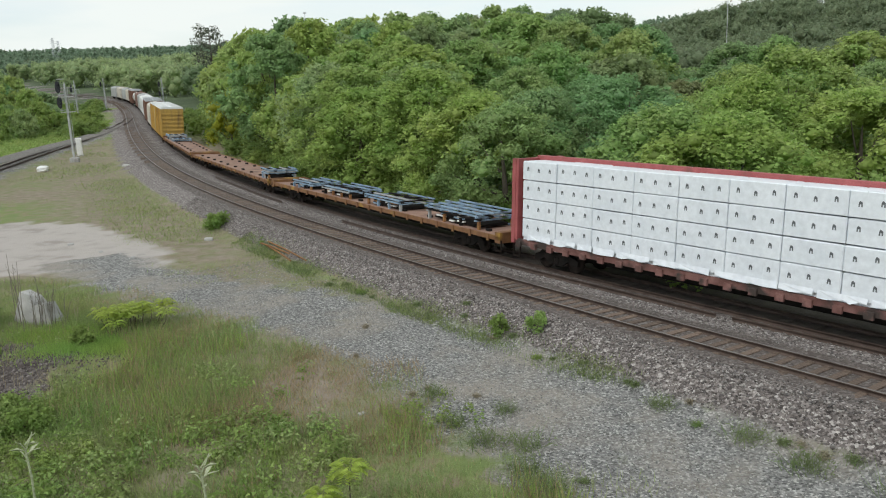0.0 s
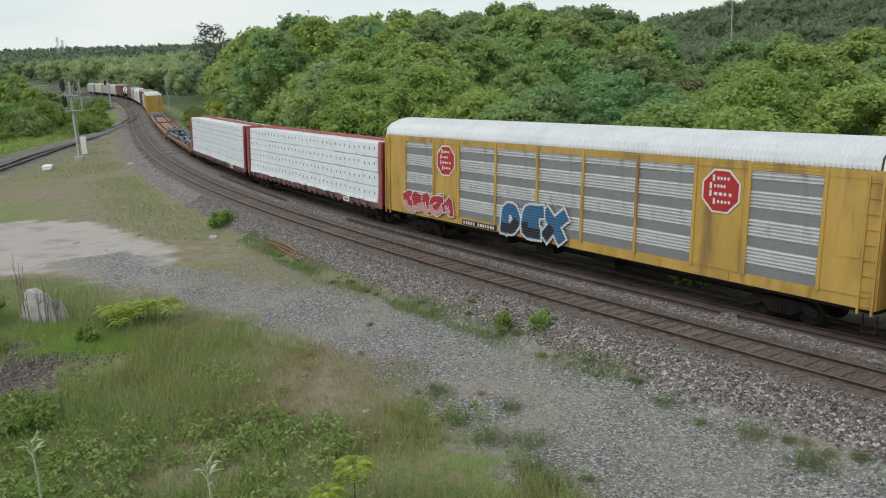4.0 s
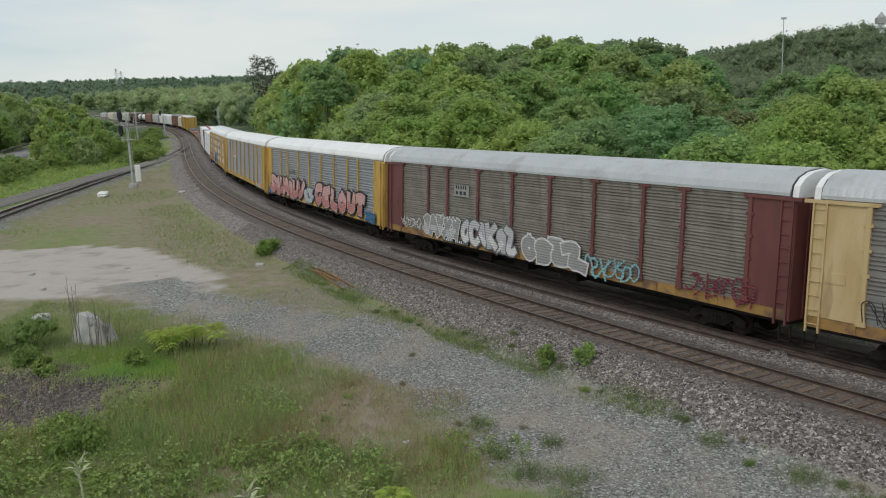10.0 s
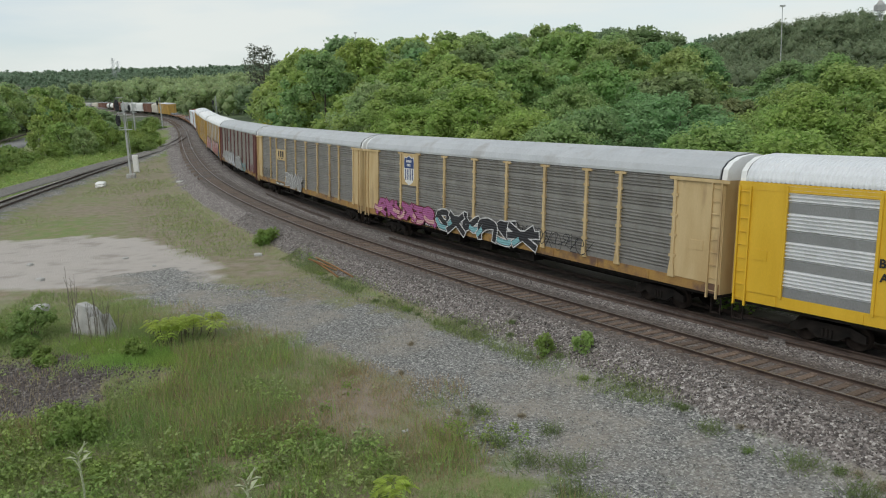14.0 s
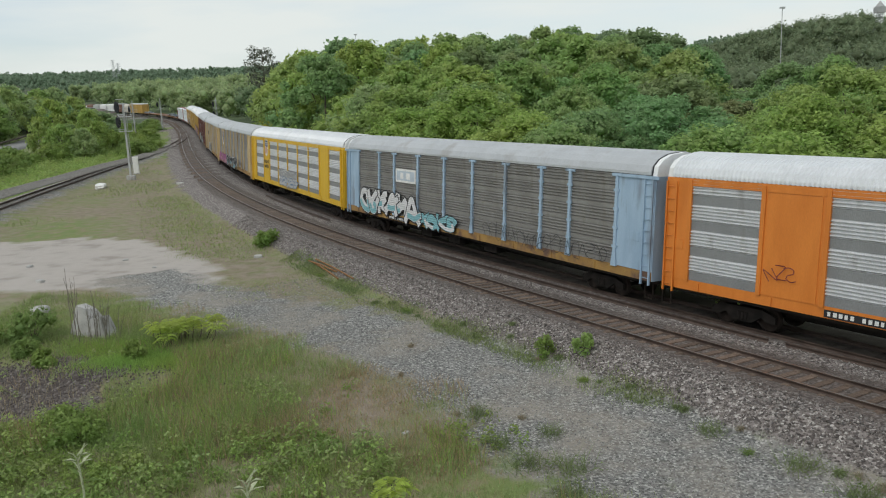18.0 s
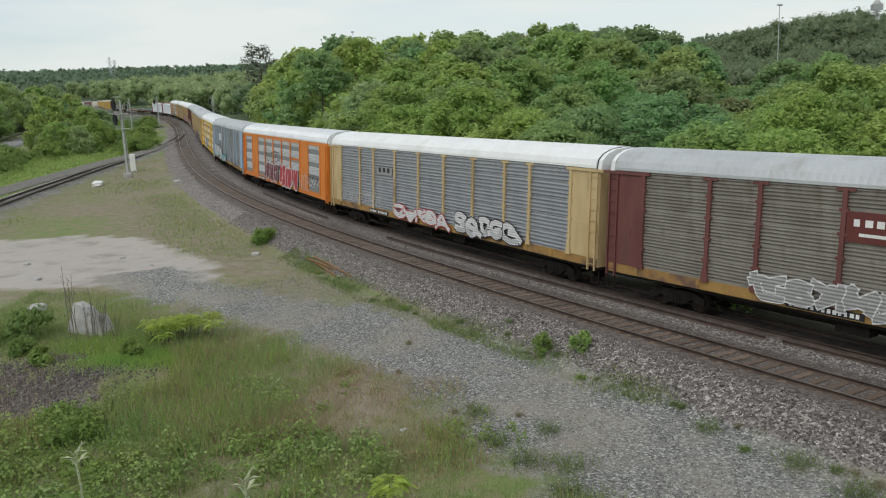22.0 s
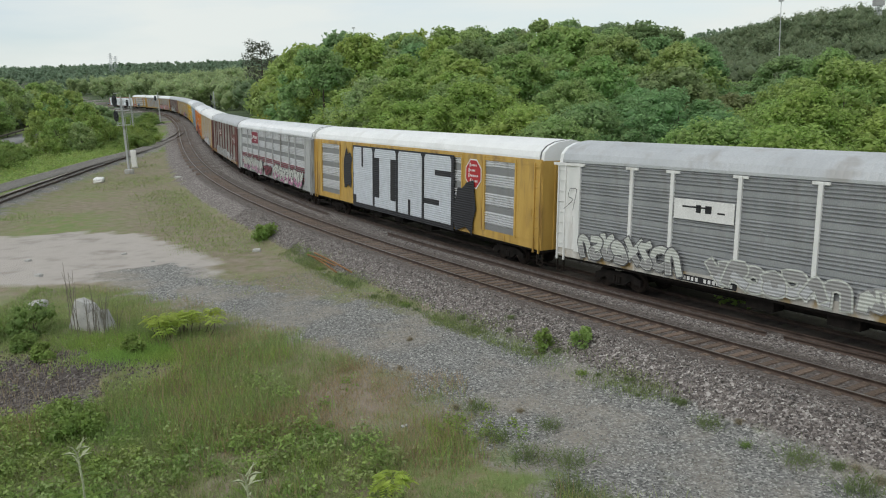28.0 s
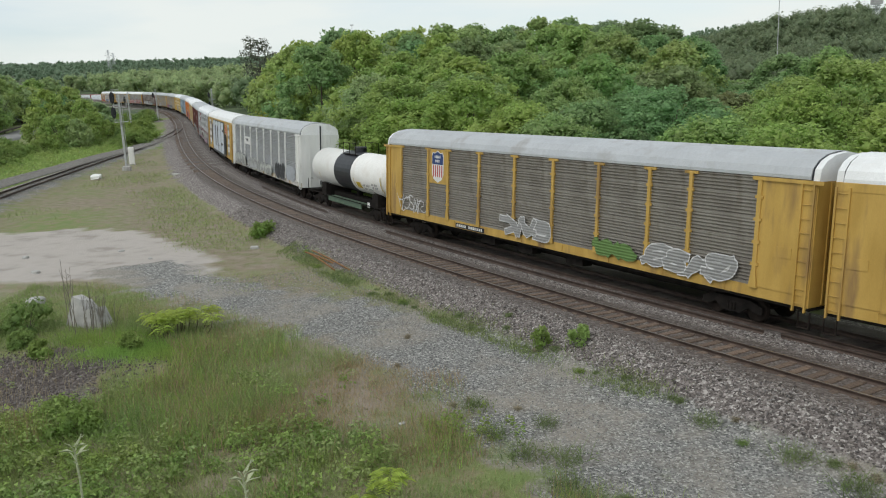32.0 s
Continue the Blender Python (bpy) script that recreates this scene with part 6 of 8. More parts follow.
def hopper(u, length, body, label):
    """A covered hopper with rounded sides and sloping ends."""
    car = thing("covered_hopper", label, "railway wagon", "leading wagons of the freight train")
    half = length / 2 - 0.6
    prof = [(1.5, 1.5), (1.55, 3.0), (1.45, 4.2), (1.0, 4.55), (0, 4.65), (-1.0, 4.55), (-1.45, 4.2), (-1.55, 3.0), (-1.5, 1.5)]
    part("body", Geo().extrude_x(prof, -half + 1.1, half - 1.1), M[body], car)
    g = Geo()
    for k in (-1, 1):
        g.slab(*sorted((k * (half - 0.1), k * (half - 0.25))), -1.4, 1.4, 1.0, 4.3)
        g.add([(k * (half - 1.1), y, z) for y, z in ((1.4, 4.2), (-1.4, 4.2))] + [(k * (half - 0.25), y, 4.2) for y in (-1.4, 1.4)], [(0, 1, 2, 3)])
    part("end_frame", g, M[body], car)
    g = Geo()
    for i in range(3):
        x = -half + 3 + i * (2 * half - 6) / 2
        g.add([(x - 1.6, 1.3, 1.5), (x + 1.6, 1.3, 1.5), (x + 1.6, -1.3, 1.5), (x - 1.6, -1.3, 1.5), (x - 0.4, 0.5, 0.55), (x + 0.4, 0.5, 0.55), (x + 0.4, -0.5, 0.55), (x - 0.4, -0.5, 0.55)],
              [(0, 1, 5, 4), (1, 2, 6, 5), (2, 3, 7, 6), (3, 0, 4, 7), (4, 5, 6, 7)])
    part("chute", g, M[body], car)
    part("side_sill", Geo().slab(-half, half, 1.4, 1.52, 1.2, 1.5).slab(-half, half, -1.52, -1.4, 1.2, 1.5), M[body], car)
    g = Geo().slab(-half + 1, half - 1, -0.3, 0.3, 4.66, 4.74)
    part("hatch", g, M[body], car)
    for k in (-1, 1):
        truck(car, k * (half - 1.4))
    ends(car, half)
    TRAIN.append((car, u - length / 2, length))


# --- make-up of the train, front to back: place of each wagon's front end at the start
u = 300.0
for body, lab in (("grey_car", "grey covered hopper wagon"), ("cream", "pale covered hopper wagon"), ("grey_car", "grey covered hopper wagon"), ("cream", "pale covered hopper wagon")):
    hopper(u, 15.6, body, lab)
    u -= 15.6
boxcar(u, 16.6, "brown_car", "roof_grey", 4.7, "dark brown boxcar with a pale roof")
u -= 16.6
tank_wagon(u, 15.0, False)
u -= 15.0
for body, lab in (("brown_car", "brown covered hopper wagon"), ("grey_car", "pale grey covered hopper wagon"), ("white_paint", "white covered hopper wagon"), ("white_paint", "white covered hopper wagon")):
    hopper(u, 15.6, body, lab)
    u -= 15.6
boxcar(u, 17.2, "brown_car", "roof_grey", 4.8, "brown boxcar with a pale roof")
u -= 17.2
hopper(u, 15.4, "cream", "cream covered hopper wagon")
u -= 15.4
boxcar(u, u - 85.0, "yellow", "roof_white", 5.0, "yellow ribbed boxcar with a white roof")
flat_wagon(84.4, 28.7, ((10.5, 4.2, 0.8), (5.5, 2.0, 0.3)), 3)
flat_wagon(55.7, 28.7, ((-12.0, 2.0, 0.9),), 4)
flat_wagon(27.0, 28.4, ((9.0, 3.4, 0.6), (3.6, 4.2, 0.75), (-2.4, 4.4, 0.85), (-9.4, 5.2, 1.0)), 5)
centerbeam(-1.4, 24.4)
centerbeam(-25.9, 24.4)
CARS = {}


def rack(name, front, back, *args, **kw):
    CARS[name] = (autorack(*(args[:1]), front, front - back, *args[1:], **kw), front - back)


Y5 = (1.9, 4.6, 6.6, 21.4, 23.5, 26.2)
rack("a", -50.3, -78.0, "yellow motor-car carrier with grey ribbed sides and spray paint", "yellow", "galv", "roof_rib", posts=(2.4, 5.0, 7.1, 9.9, 12.7, 15.4, 18.2, 20.8, 22.9, 25.5), solid=(2, 8), tee=False, post_w=0.12, strips=4)
rack("b", -78.0, -106.6, "yellow-framed motor-car carrier with silver ribbed sides and a white roof", "yellow", "galv_even", "roof_white")
rack("c", -106.6, -134.9, "yellow motor-car carrier with grey sides and large pink spray-painted letters", "yellow", "galv_even", "roof_white", tee=False)
rack("d", -134.9, -163.4, "brown-red motor-car carrier with weathered sides and white spray paint", "maroon", "galv_dirty", "roof_grey", sill="yellow_rust")
rack("e", -163.4, -191.7, "faded yellow motor-car carrier with grey-brown ribbed sides", "yellow_pale", "galv_mid", "roof_grey", sill="yellow_rust")
rack("f", -191.7, -220.7, "faded yellow motor-car carrier with shield sign and black spray paint", "yellow_pale", "galv_mid", "roof_grey", sill="yellow_rust")
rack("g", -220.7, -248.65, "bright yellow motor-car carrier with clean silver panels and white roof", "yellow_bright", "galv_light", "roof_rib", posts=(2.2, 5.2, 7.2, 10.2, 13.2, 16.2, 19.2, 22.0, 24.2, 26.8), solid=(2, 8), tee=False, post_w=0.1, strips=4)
rack("h", -248.65, -277.5, "pale blue framed motor-car carrier with grey weathered sides", "blue", "galv_mid", "roof_grey", sill="yellow_rust")
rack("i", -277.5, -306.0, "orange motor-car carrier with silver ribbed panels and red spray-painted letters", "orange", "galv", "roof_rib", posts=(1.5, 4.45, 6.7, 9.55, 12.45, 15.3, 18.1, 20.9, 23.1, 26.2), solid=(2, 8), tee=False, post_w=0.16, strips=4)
rack("j", -306.0, -334.6, "yellow-ended motor-car carrier with silver panels and white roof", "yellow_pale", "galv_even", "roof_white", sill="yellow_rust")
rack("k", -334.6, -363.55, "brown-red motor-car carrier with weathered sides and brown name boards", "maroon", "galv_dirty", "roof_grey", sill="yellow_rust")
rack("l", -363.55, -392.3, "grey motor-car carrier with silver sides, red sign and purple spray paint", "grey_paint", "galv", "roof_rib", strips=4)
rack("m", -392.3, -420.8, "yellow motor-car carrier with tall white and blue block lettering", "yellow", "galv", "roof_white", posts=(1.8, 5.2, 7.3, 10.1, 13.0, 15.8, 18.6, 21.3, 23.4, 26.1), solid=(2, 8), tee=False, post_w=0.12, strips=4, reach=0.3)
rack("n", -421.35, -449.95, "white framed motor-car carrier with grey sides and pale roof", "white_paint", "galv_cool", "roof_grey", sill="white_grimy", posts=(1.7, 4.6, 6.6, 9.5, 12.4, 15.3, 18.2, 21.1, 23.3, 26.8), brackets=False, reach=0.3)
tank_wagon(-450.3, 14.75)
rack("o", -465.25, -494.1, "yellow-framed motor-car carrier with grey-brown sides and a shield sign", "yellow", "galv_dirty", "roof_grey")
rack("p", -494.1, -522.6, "yellow motor-car carrier with white roof", "yellow", "galv_light", "roof_white", tee=False, solid=(1,))


# --- signs and spray paint on the carriers
def octagon(car, length, q, z, r=0.74):
    """A red eight-sided sign with pale bars."""
    x, y = length / 2 - q, HALF + 0.065
    ow = [(x + 1.1 * r * math.cos(math.pi / 8 + k * math.pi / 4), z + 1.1 * r * math.sin(math.pi / 8 + k * math.pi / 4)) for k in range(8)][::-1]
    o = [(x + r * math.cos(math.pi / 8 + k * math.pi / 4), z + r * math.sin(math.pi / 8 + k * math.pi / 4)) for k in range(8)][::-1]
    s = part("octagon_sign", Geo().sheet(o, y), P["sign_red"], car, "red eight-sided sign with white lettering bars")
    part("border", Geo().sheet(ow, y - 0.008), P["sign_white"], s)
    for i, (x0, x1) in enumerate(((-0.36, 0.30), (-0.46, 0.16), (-0.46, 0.44), (-0.30, 0.38))):
        zz = z + r * (0.52 - 0.36 * i)
        bars(s, length, q + x0, q + x0 + 0.17, zz - 0.05, 0.21, "sign_white", 1, y + 0.01)
        bars(s, length, q + x0 + 0.18, q + x1 + 0.06, zz, 0.1, "sign_white", 4, y + 0.01, seed=i)


def board(car, length, q0, q1, z0, z1, colour, ink, rows=1, label="", n=5):
    """A painted name board whose lettering is shown as bars."""
    b = plate(car, length, q0, q1, z0, z1, colour, "name_board", label, HALF + 0.07)
    h = (z1 - z0) / (rows * 1.7)
    for i in range(rows):
        bars(b, length, q0 + 0.15, q1 - 0.15, z0 + (i + 0.35) * (z1 - z0) / rows, h, ink, n + 2 * i, HALF + 0.078, seed=i + 3)
    return b


c, L = CARS["a"]
octagon(c, L, 6.05, 4.15)
octagon(c, L, 21.85, 4.15)
graffiti(c, L, 2.4, 6.6, 1.15, 2.35, 5, "red", "white", "red letters with white outline", 1, "pink", fat=0.36)
graffiti(c, L, 10.4, 14.6, 1.05, 2.6, 3, "blue", "white", "dark blue letters edged white over black", 2, "black", text="DEX", fat=0.42)
wagon_number(c, L, 7.4)
c, L = CARS["b"]
board(c, L, 7.9, 9.7, 3.35, 3.8, "sign_white", "sign_red", 1, "small white board with faded red lettering", 3)
wagon_number(c, L, 22.6, False)
c, L = CARS["c"]
graffiti(c, L, 2.3, 11.6, 1.02, 2.75, 7, "pink", "black", "pink block letters with black outline", 3, "rose", fat=0.44)
graffiti(c, L, 12.0, 14.0, 1.1, 2.3, 2, "silver", "blue", "small grey tag on blue", 4)
graffiti(c, L, 14.6, 25.0, 1.0, 2.85, 7, "pink", "black", "pink block letters with black outline", 5, "rose", text="CELOUT", fat=0.44)
graffiti(c, L, 25.0, 26.6, 0.98, 1.7, 2, "blue", "blue", "blue sprayed patch", 6)
graffiti(c, L, 1.2, 2.3, 0.98, 1.6, 1, "blue", "black", "blue sprayed patch", 7)
scrawl(c, L, 7.6, 9.8, 3.2, 3.6, "black", "faint black scrawl", 8, 0.03)
wagon_number(c, L, 8.2)
c, L = CARS["d"]
scrawl(c, L, 2.3, 4.6, 1.5, 2.1, "white", "thin white scrawl", 9)
graffiti(c, L, 4.9, 8.4, 1.2, 2.4, 5, "faded", "white", "faded white bubble letters", 10, "silver", fat=0.5)
graffiti(c, L, 8.8, 13.4, 1.05, 2.5, 6, "silver", "dim", "white bubble letters with grey outline", 11, "white", fat=0.50)
graffiti(c, L, 14.0, 18.2, 1.05, 2.3, 4, "faded", "white", "white block letters", 12, fat=0.46)
scrawl(c, L, 18.4, 21.2, 1.15, 2.0, "teal", "turquoise letters", 13, 0.085)
scrawl(c, L, 24.0, 26.6, 1.3, 2.2, "maroon", "faded dark red patch", 14, 0.085)
board(c, L, 7.9, 9.3, 3.7, 4.3, "sign_grey", "sign_black", 2, "worn grey patch with dark lettering", 3)
wagon_number(c, L, 6.8)
c, L = CARS["e"]
b = plate(c, L, 7.35, 10.1, 3.35, 4.25, "sign_yellow", "name_board", "faded yellow board with black lettering bars", HALF + 0.07)
b.data.materials[0] = M["yellow_pale"]
bars(b, L, 7.8, 9.7, 3.62, 0.5, "sign_black", 3, HALF + 0.08)
bars(b, L, 7.8, 9.7, 3.45, 0.08, "sign_black", 2, HALF + 0.08, seed=4)
graffiti(c, L, 10.3, 14.8, 1.05, 2.3, 5, "faded", "white", "pale letters with white outline", 15)
scrawl(c, L, 2.2, 6.0, 1.5, 2.4, "black", "faint black scrawl", 16, 0.03)
wagon_number(c, L, 6.8)
c, L = CARS["f"]
plate(c, L, 5.3, 7.1, 3.3, 5.15, "sign_pale", "sign_panel", "pale yellow sheet behind the shield", HALF + 0.04).data.materials[0] = M["yellow_pale"]
shield(c, L, 6.2, 4.2, 0.95, "sign_blue")
graffiti(c, L, 2.4, 9.2, 1.0, 2.15, 6, "magenta", "maroon", "magenta letters with dark outline", 17, "pink")
graffiti(c, L, 9.3, 18.0, 0.98, 2.25, 6, "black", "white", "black letters edged white and blue", 18, "teal")
scrawl(c, L, 16.6, 22.0, 1.5, 2.3, "black", "black scrawl", 19, 0.04)
wagon_number(c, L, 6.9)
c, L = CARS["g"]
plate(c, L, 5.4, 7.0, 3.6, 5.1, "sign_yellow", "sign_panel", "", HALF + 0.045).data.materials[0] = M["yellow_bright"]
shield(c, L, 6.1, 4.35, 0.85)
lettering(c, L, "BUILDING", 6.1, 2.95, 0.26, "sign_black")
lettering(c, L, "AMERICA", 6.1, 2.52, 0.26, "sign_black")
graffiti(c, L, 10.6, 16.2, 2.0, 2.7, 6, "faded", "white", "white block letters", 20)
graffiti(c, L, 11.0, 16.2, 1.15, 2.0, 5, "silver", "blue", "violet and grey tag", 21)
c, L = CARS["h"]
b = plate(c, L, 7.45, 9.9, 3.5, 4.3, "sign_white", "name_board", "white-framed blue-grey board with white lettering bars", HALF + 0.07)
plate(b, L, 7.6, 9.75, 3.62, 4.18, "sign_pale", "field", "", HALF + 0.076)
bars(b, L, 8.0, 9.4, 3.72, 0.36, "sign_white", 2, HALF + 0.084)
graffiti(c, L, 2.6, 10.2, 1.0, 2.7, 6, "white", "black", "white and turquoise letters with black outline", 22, "teal")
graffiti(c, L, 10.4, 14.4, 1.0, 2.0, 4, "teal", "black", "turquoise letters with black outline", 23, "white")
scrawl(c, L, 17.0, 26.0, 1.3, 2.2, "black", "faint dark scrawl", 24, 0.025)
wagon_number(c, L, 6.4)
c, L = CARS["i"]
scrawl(c, L, 9.2, 14.6, 2.7, 4.1, "black", "black looping scrawl", 25, 0.06)
graffiti(c, L, 9.7, 14.2, 1.12, 2.7, 6, "maroon", "white", "dark red bubble letters with white outline", 26, fat=0.62)
graffiti(c, L, 14.9, 20.4, 1.05, 2.8, 6, "red", "white", "red bubble letters with white outline", 27, fat=0.62)
scrawl(c, L, 21.0, 22.9, 1.3, 2.6, "white", "white sprayed doodle", 28, 0.06)
scrawl(c, L, 23.2, 26.0, 1.9, 2.7, "black", "black scrawl", 29, 0.06)
scrawl(c, L, 4.7, 5.6, 1.9, 2.6, "maroon", "dark red scrawl", 30, 0.03)
plate(c, L, 18.3, 20.7, 3.55, 3.72, "sign_orange", "stripe", "", HALF + 0.06)
plate(c, L, 18.3, 20.7, 3.40, 3.52, "sign_grey", "stripe", "", HALF + 0.06)
wagon_number(c, L, 6.8)
c, L = CARS["j"]
scrawl(c, L, 2.3, 8.6, 1.5, 2.4, "white", "white outline letters", 31, 0.035)
graffiti(c, L, 10.4, 16.4, 1.0, 1.95, 5, "white", "red", "white letters edged red", 32)
graffiti(c, L, 17.2, 22.6, 1.0, 2.2, 5, "white", "black", "white letters with black outline", 33, "silver")
board(c, L, 7.8, 9.8, 3.65, 4.1, "sign_grey", "sign_black", 1, "worn grey patch with dark lettering", 3)
wagon_number(c, L, 6.6)
c, L = CARS["k"]
b = plate(c, L, 10.2, 12.9, 3.55, 4.5, "sign_maroon", "name_board", "brown board with white emblem", HALF + 0.07)
bars(b, L, 10.4, 11.8, 4.05, 0.22, "sign_white", 4, HALF + 0.08)
bars(b, L, 10.4, 12.6, 3.75, 0.1, "sign_white", 1, HALF + 0.08)
ring(b, L / 2 - 12.3, 4.12, 0.26, "sign_white", HALF + 0.085)
b = plate(c, L, 23.6, 26.3, 3.15, 4.3, "sign_maroon", "name_board", "brown board with white emblem", HALF + 0.07)
bars(b, L, 23.9, 25.3, 3.7, 0.12, "sign_white", 2, HALF + 0.08)
ring(b, L / 2 - 25.6, 3.75, 0.30, "sign_white", HALF + 0.085)
graffiti(c, L, 7.4, 12.4, 1.1, 2.1, 5, "faded", "white", "faded white letters", 34)
graffiti(c, L, 12.9, 18.9, 1.05, 2.0, 6, "faded", "white", "white block letters", 35)
graffiti(c, L, 19.3, 22.0, 1.05, 1.95, 3, "white", "black", "white letters with dark outline", 36)
scrawl(c, L, 22.0, 26.8, 1.2, 2.0, "white", "white scrawl", 37, 0.06)
wagon_number(c, L, 8.4)
c, L = CARS["l"]
b = plate(c, L, 7.0, 9.9, 3.95, 5.0, "sign_crimson", "name_board", "red board with white lettering bars and emblem", HALF + 0.07)
bars(b, L, 7.82, 8.75, 4.4, 0.28, "sign_white", 5, HALF + 0.08)
bars(b, L, 8.75, 9.7, 4.4, 0.22, "sign_white", 5, HALF + 0.08, seed=2)
bars(b, L, 8.3, 9.3, 4.15, 0.08, "sign_white", 4, HALF + 0.08)
ring(b, L / 2 - 7.42, 4.52, 0.2, "sign_white", HALF + 0.085, 0.11)
for z in (1.78, 1.94, 2.42, 2.58, 2.74):
    for i in range(1, 10):
        plate(c, L, POSTS[i - 1] + 0.1, POSTS[i] - 0.1, z, z + 0.075, "sign_crimson", "red_rib", "", HALF + 0.055)
graffiti(c, L, 3.6, 11.8, 1.0, 2.4, 10, "cloud", "black", "pale and lilac letters with black outline in a pale cloud", 38, "lilac", halo="cloud", fat=0.30)
graffiti(c, L, 12.8, 15.2, 1.3, 2.2, 2, "maroon", "black", "dark red letters", 39)
graffiti(c, L, 16.2, 25.6, 1.0, 2.4, 11, "cloud", "black", "pale and lilac letters with black outline in a pale cloud", 40, "lilac", halo="cloud", fat=0.30)
c, L = CARS["m"]
g, k, bl = Geo(), Geo(), Geo()
for i in range(4):
    q0 = 7.6 + i * 3.25
    x0, x1 = L / 2 - q0 - 2.95, L / 2 - q0
    g.sheet([(x0, 1.3), (x1, 1.3), (x1, 4.75), (x1 - 0.15, 4.95), (x0 + 0.15, 4.95), (x0, 4.75)][::-1], HALF + 0.12)
    k.sheet([(x0 - 0.28, 1.02), (x1 + 0.12, 1.02), (x1 + 0.12, 5.05), (x0 - 0.28, 5.05)][::-1], HALF + 0.112)
    cuts = {0: ((1.3, 1.55, 3.7, 4.98), (0.0, 0.45, 1.3, 1.8)), 1: ((0.0, 0.7, 1.9, 4.4), (2.25, 2.95, 1.9, 4.4)), 2: ((1.3, 1.6, 1.3, 2.2),), 3: ((1.2, 2.95, 3.85, 4.15), (0.0, 1.7, 2.2, 2.5))}[i]
    for a, b, za, zb in cuts:
        bl.sheet([(x1 - b, za), (x1 - a, za), (x1 - a, zb), (x1 - b, zb)][::-1], HALF + 0.126)
t = part("graffiti", k, P["black"], c, "tall white block letters with black surround")
part("fill", g, P["pale_silver"], t)
part("stroke", bl, P["black"], t)
rs_ = random.Random(9)
part("figure", Geo().sheet(blob(rs_, L / 2 - 6.6, 3.4, 1.3, 2.6, 14, 0.25), HALF + 0.12), P["black"], t)
part("figure", Geo().sheet(blob(rs_, L / 2 - 21.6, 2.4, 2.0, 2.6, 14, 0.3), HALF + 0.12), P["black"], t)
octagon(c, L, 22.4, 4.2)
wagon_number(c, L, 9.8)
c, L = CARS["n"]
b = plate(c, L, 6.75, 9.35, 3.45, 4.2, "sign_white", "name_board", "white board with black winged lettering", HALF + 0.07)
bars(b, L, 7.7, 8.5, 3.74, 0.28, "sign_black", 2, HALF + 0.08)
bars(b, L, 6.9, 9.2, 3.90, 0.06, "sign_black", 1, HALF + 0.08)
bars(b, L, 8.6, 9.2, 3.76, 0.06, "sign_black", 1, HALF + 0.08)
scrawl(c, L, 1.0, 1.6, 3.2, 4.3, "black", "thin black tag", 41, 0.03)
graffiti(c, L, 1.9, 7.2, 1.12, 2.3, 8, "cloud", "dim", "pale bubble letters with dark outline", 42, "faded", fat=0.42)
graffiti(c, L, 8.6, 13.6, 1.12, 2.1, 7, "faded", "cloud", "faded white letters", 43, "silver", fat=0.45)
graffiti(c, L, 14.0, 18.4, 1.12, 2.0, 6, "cloud", "faded", "faded pale letters", 44, "faded", fat=0.45)
graffiti(c, L, 20.0, 23.1, 1.15, 2.45, 4, "black", "dim", "black bubble letters with dull edge", 45, fat=0.62)
part("whitewash", Geo().sheet(blob(random.Random(31), L / 2 - 24.9, 1.95, 2.9, 1.2, 22, 0.1), HALF + 0.058), P["thin_white"], c, "patch of thin pale overpaint")
wagon_number(c, L, 7.0)
c, L = CARS["o"]
plate(c, L, 5.3, 7.1, 3.3, 5.15, "sign_yellow", "sign_panel", "", HALF + 0.04).data.materials[0] = M["yellow"]
shield(c, L, 6.2, 4.25, 0.95)
scrawl(c, L, 2.0, 4.8, 1.5, 2.4, "white", "white looping tag", 46, 0.07)
graffiti(c, L, 12.6, 15.8, 1.35, 2.35, 3, "faded", "white", "pale white letters", 47)
graffiti(c, L, 18.8, 20.8, 1.4, 2.1, 3, "green", "green", "green sprayed letters", 48)
graffiti(c, L, 21.6, 25.6, 1.2, 2.2, 4, "faded", "white", "white bubble letters", 49)
wagon_number(c, L, 8.0)


# ---------------------------------------------------------------- beside the line
# models that found no place in the wood stand at its far edge
for k, models in KINDS.items():
    for i, model in enumerate(models):
        if model.name not in used:
            p = on_track(60 + 9 * i, 34.0)
            model.matrix_world = stand(p[0], p[1], 40 * i, 1.0, 1.0, 0.1)
            used.add(model.name)

# trees and scrub on the near side, beyond the branch line
rr = random.Random(8)
for s in np.arange(70, 330, 8.5):
    for k in (20.0, 29.0, 40.0, 56.0, 75.0, 95.0):
        ss = s + rr.uniform(-3, 3)
        oo = float(branch_side(min(ss, 150.0))) - k + rr.uniform(-3, 3)
        p = on_track(ss, oo)
        r, az = math.hypot(p[0], p[1]), math.degrees(math.atan2(p[0], p[1]))
        if az < -36 or az > -23.6 or r > 330 or (az < -29.2 and off_road(p[0], p[1]) < 10) or abs(off_road(p[0], p[1])) < 10:
            continue
        el = float(np.interp(az, [-36, -31.4, -29.5, -28, -25.8, -24.5, -23.6], [2.4, 2.3, 1.95, 1.1, -0.1, -0.9, -1.1])) - rr.uniform(0, 1.3) - max(0.0, (215 - r) / 60)
        size = (EYE_Z + r * math.tan(math.radians(el)) - ground_at(p[0], p[1])) / 10.1
        if size > 0.3:
            plant(rr.choice(("mid", "grey", "grey", "lime")), p[0], p[1], min(1.7, size), rr, rr.uniform(1.15, 1.5), 0.5)
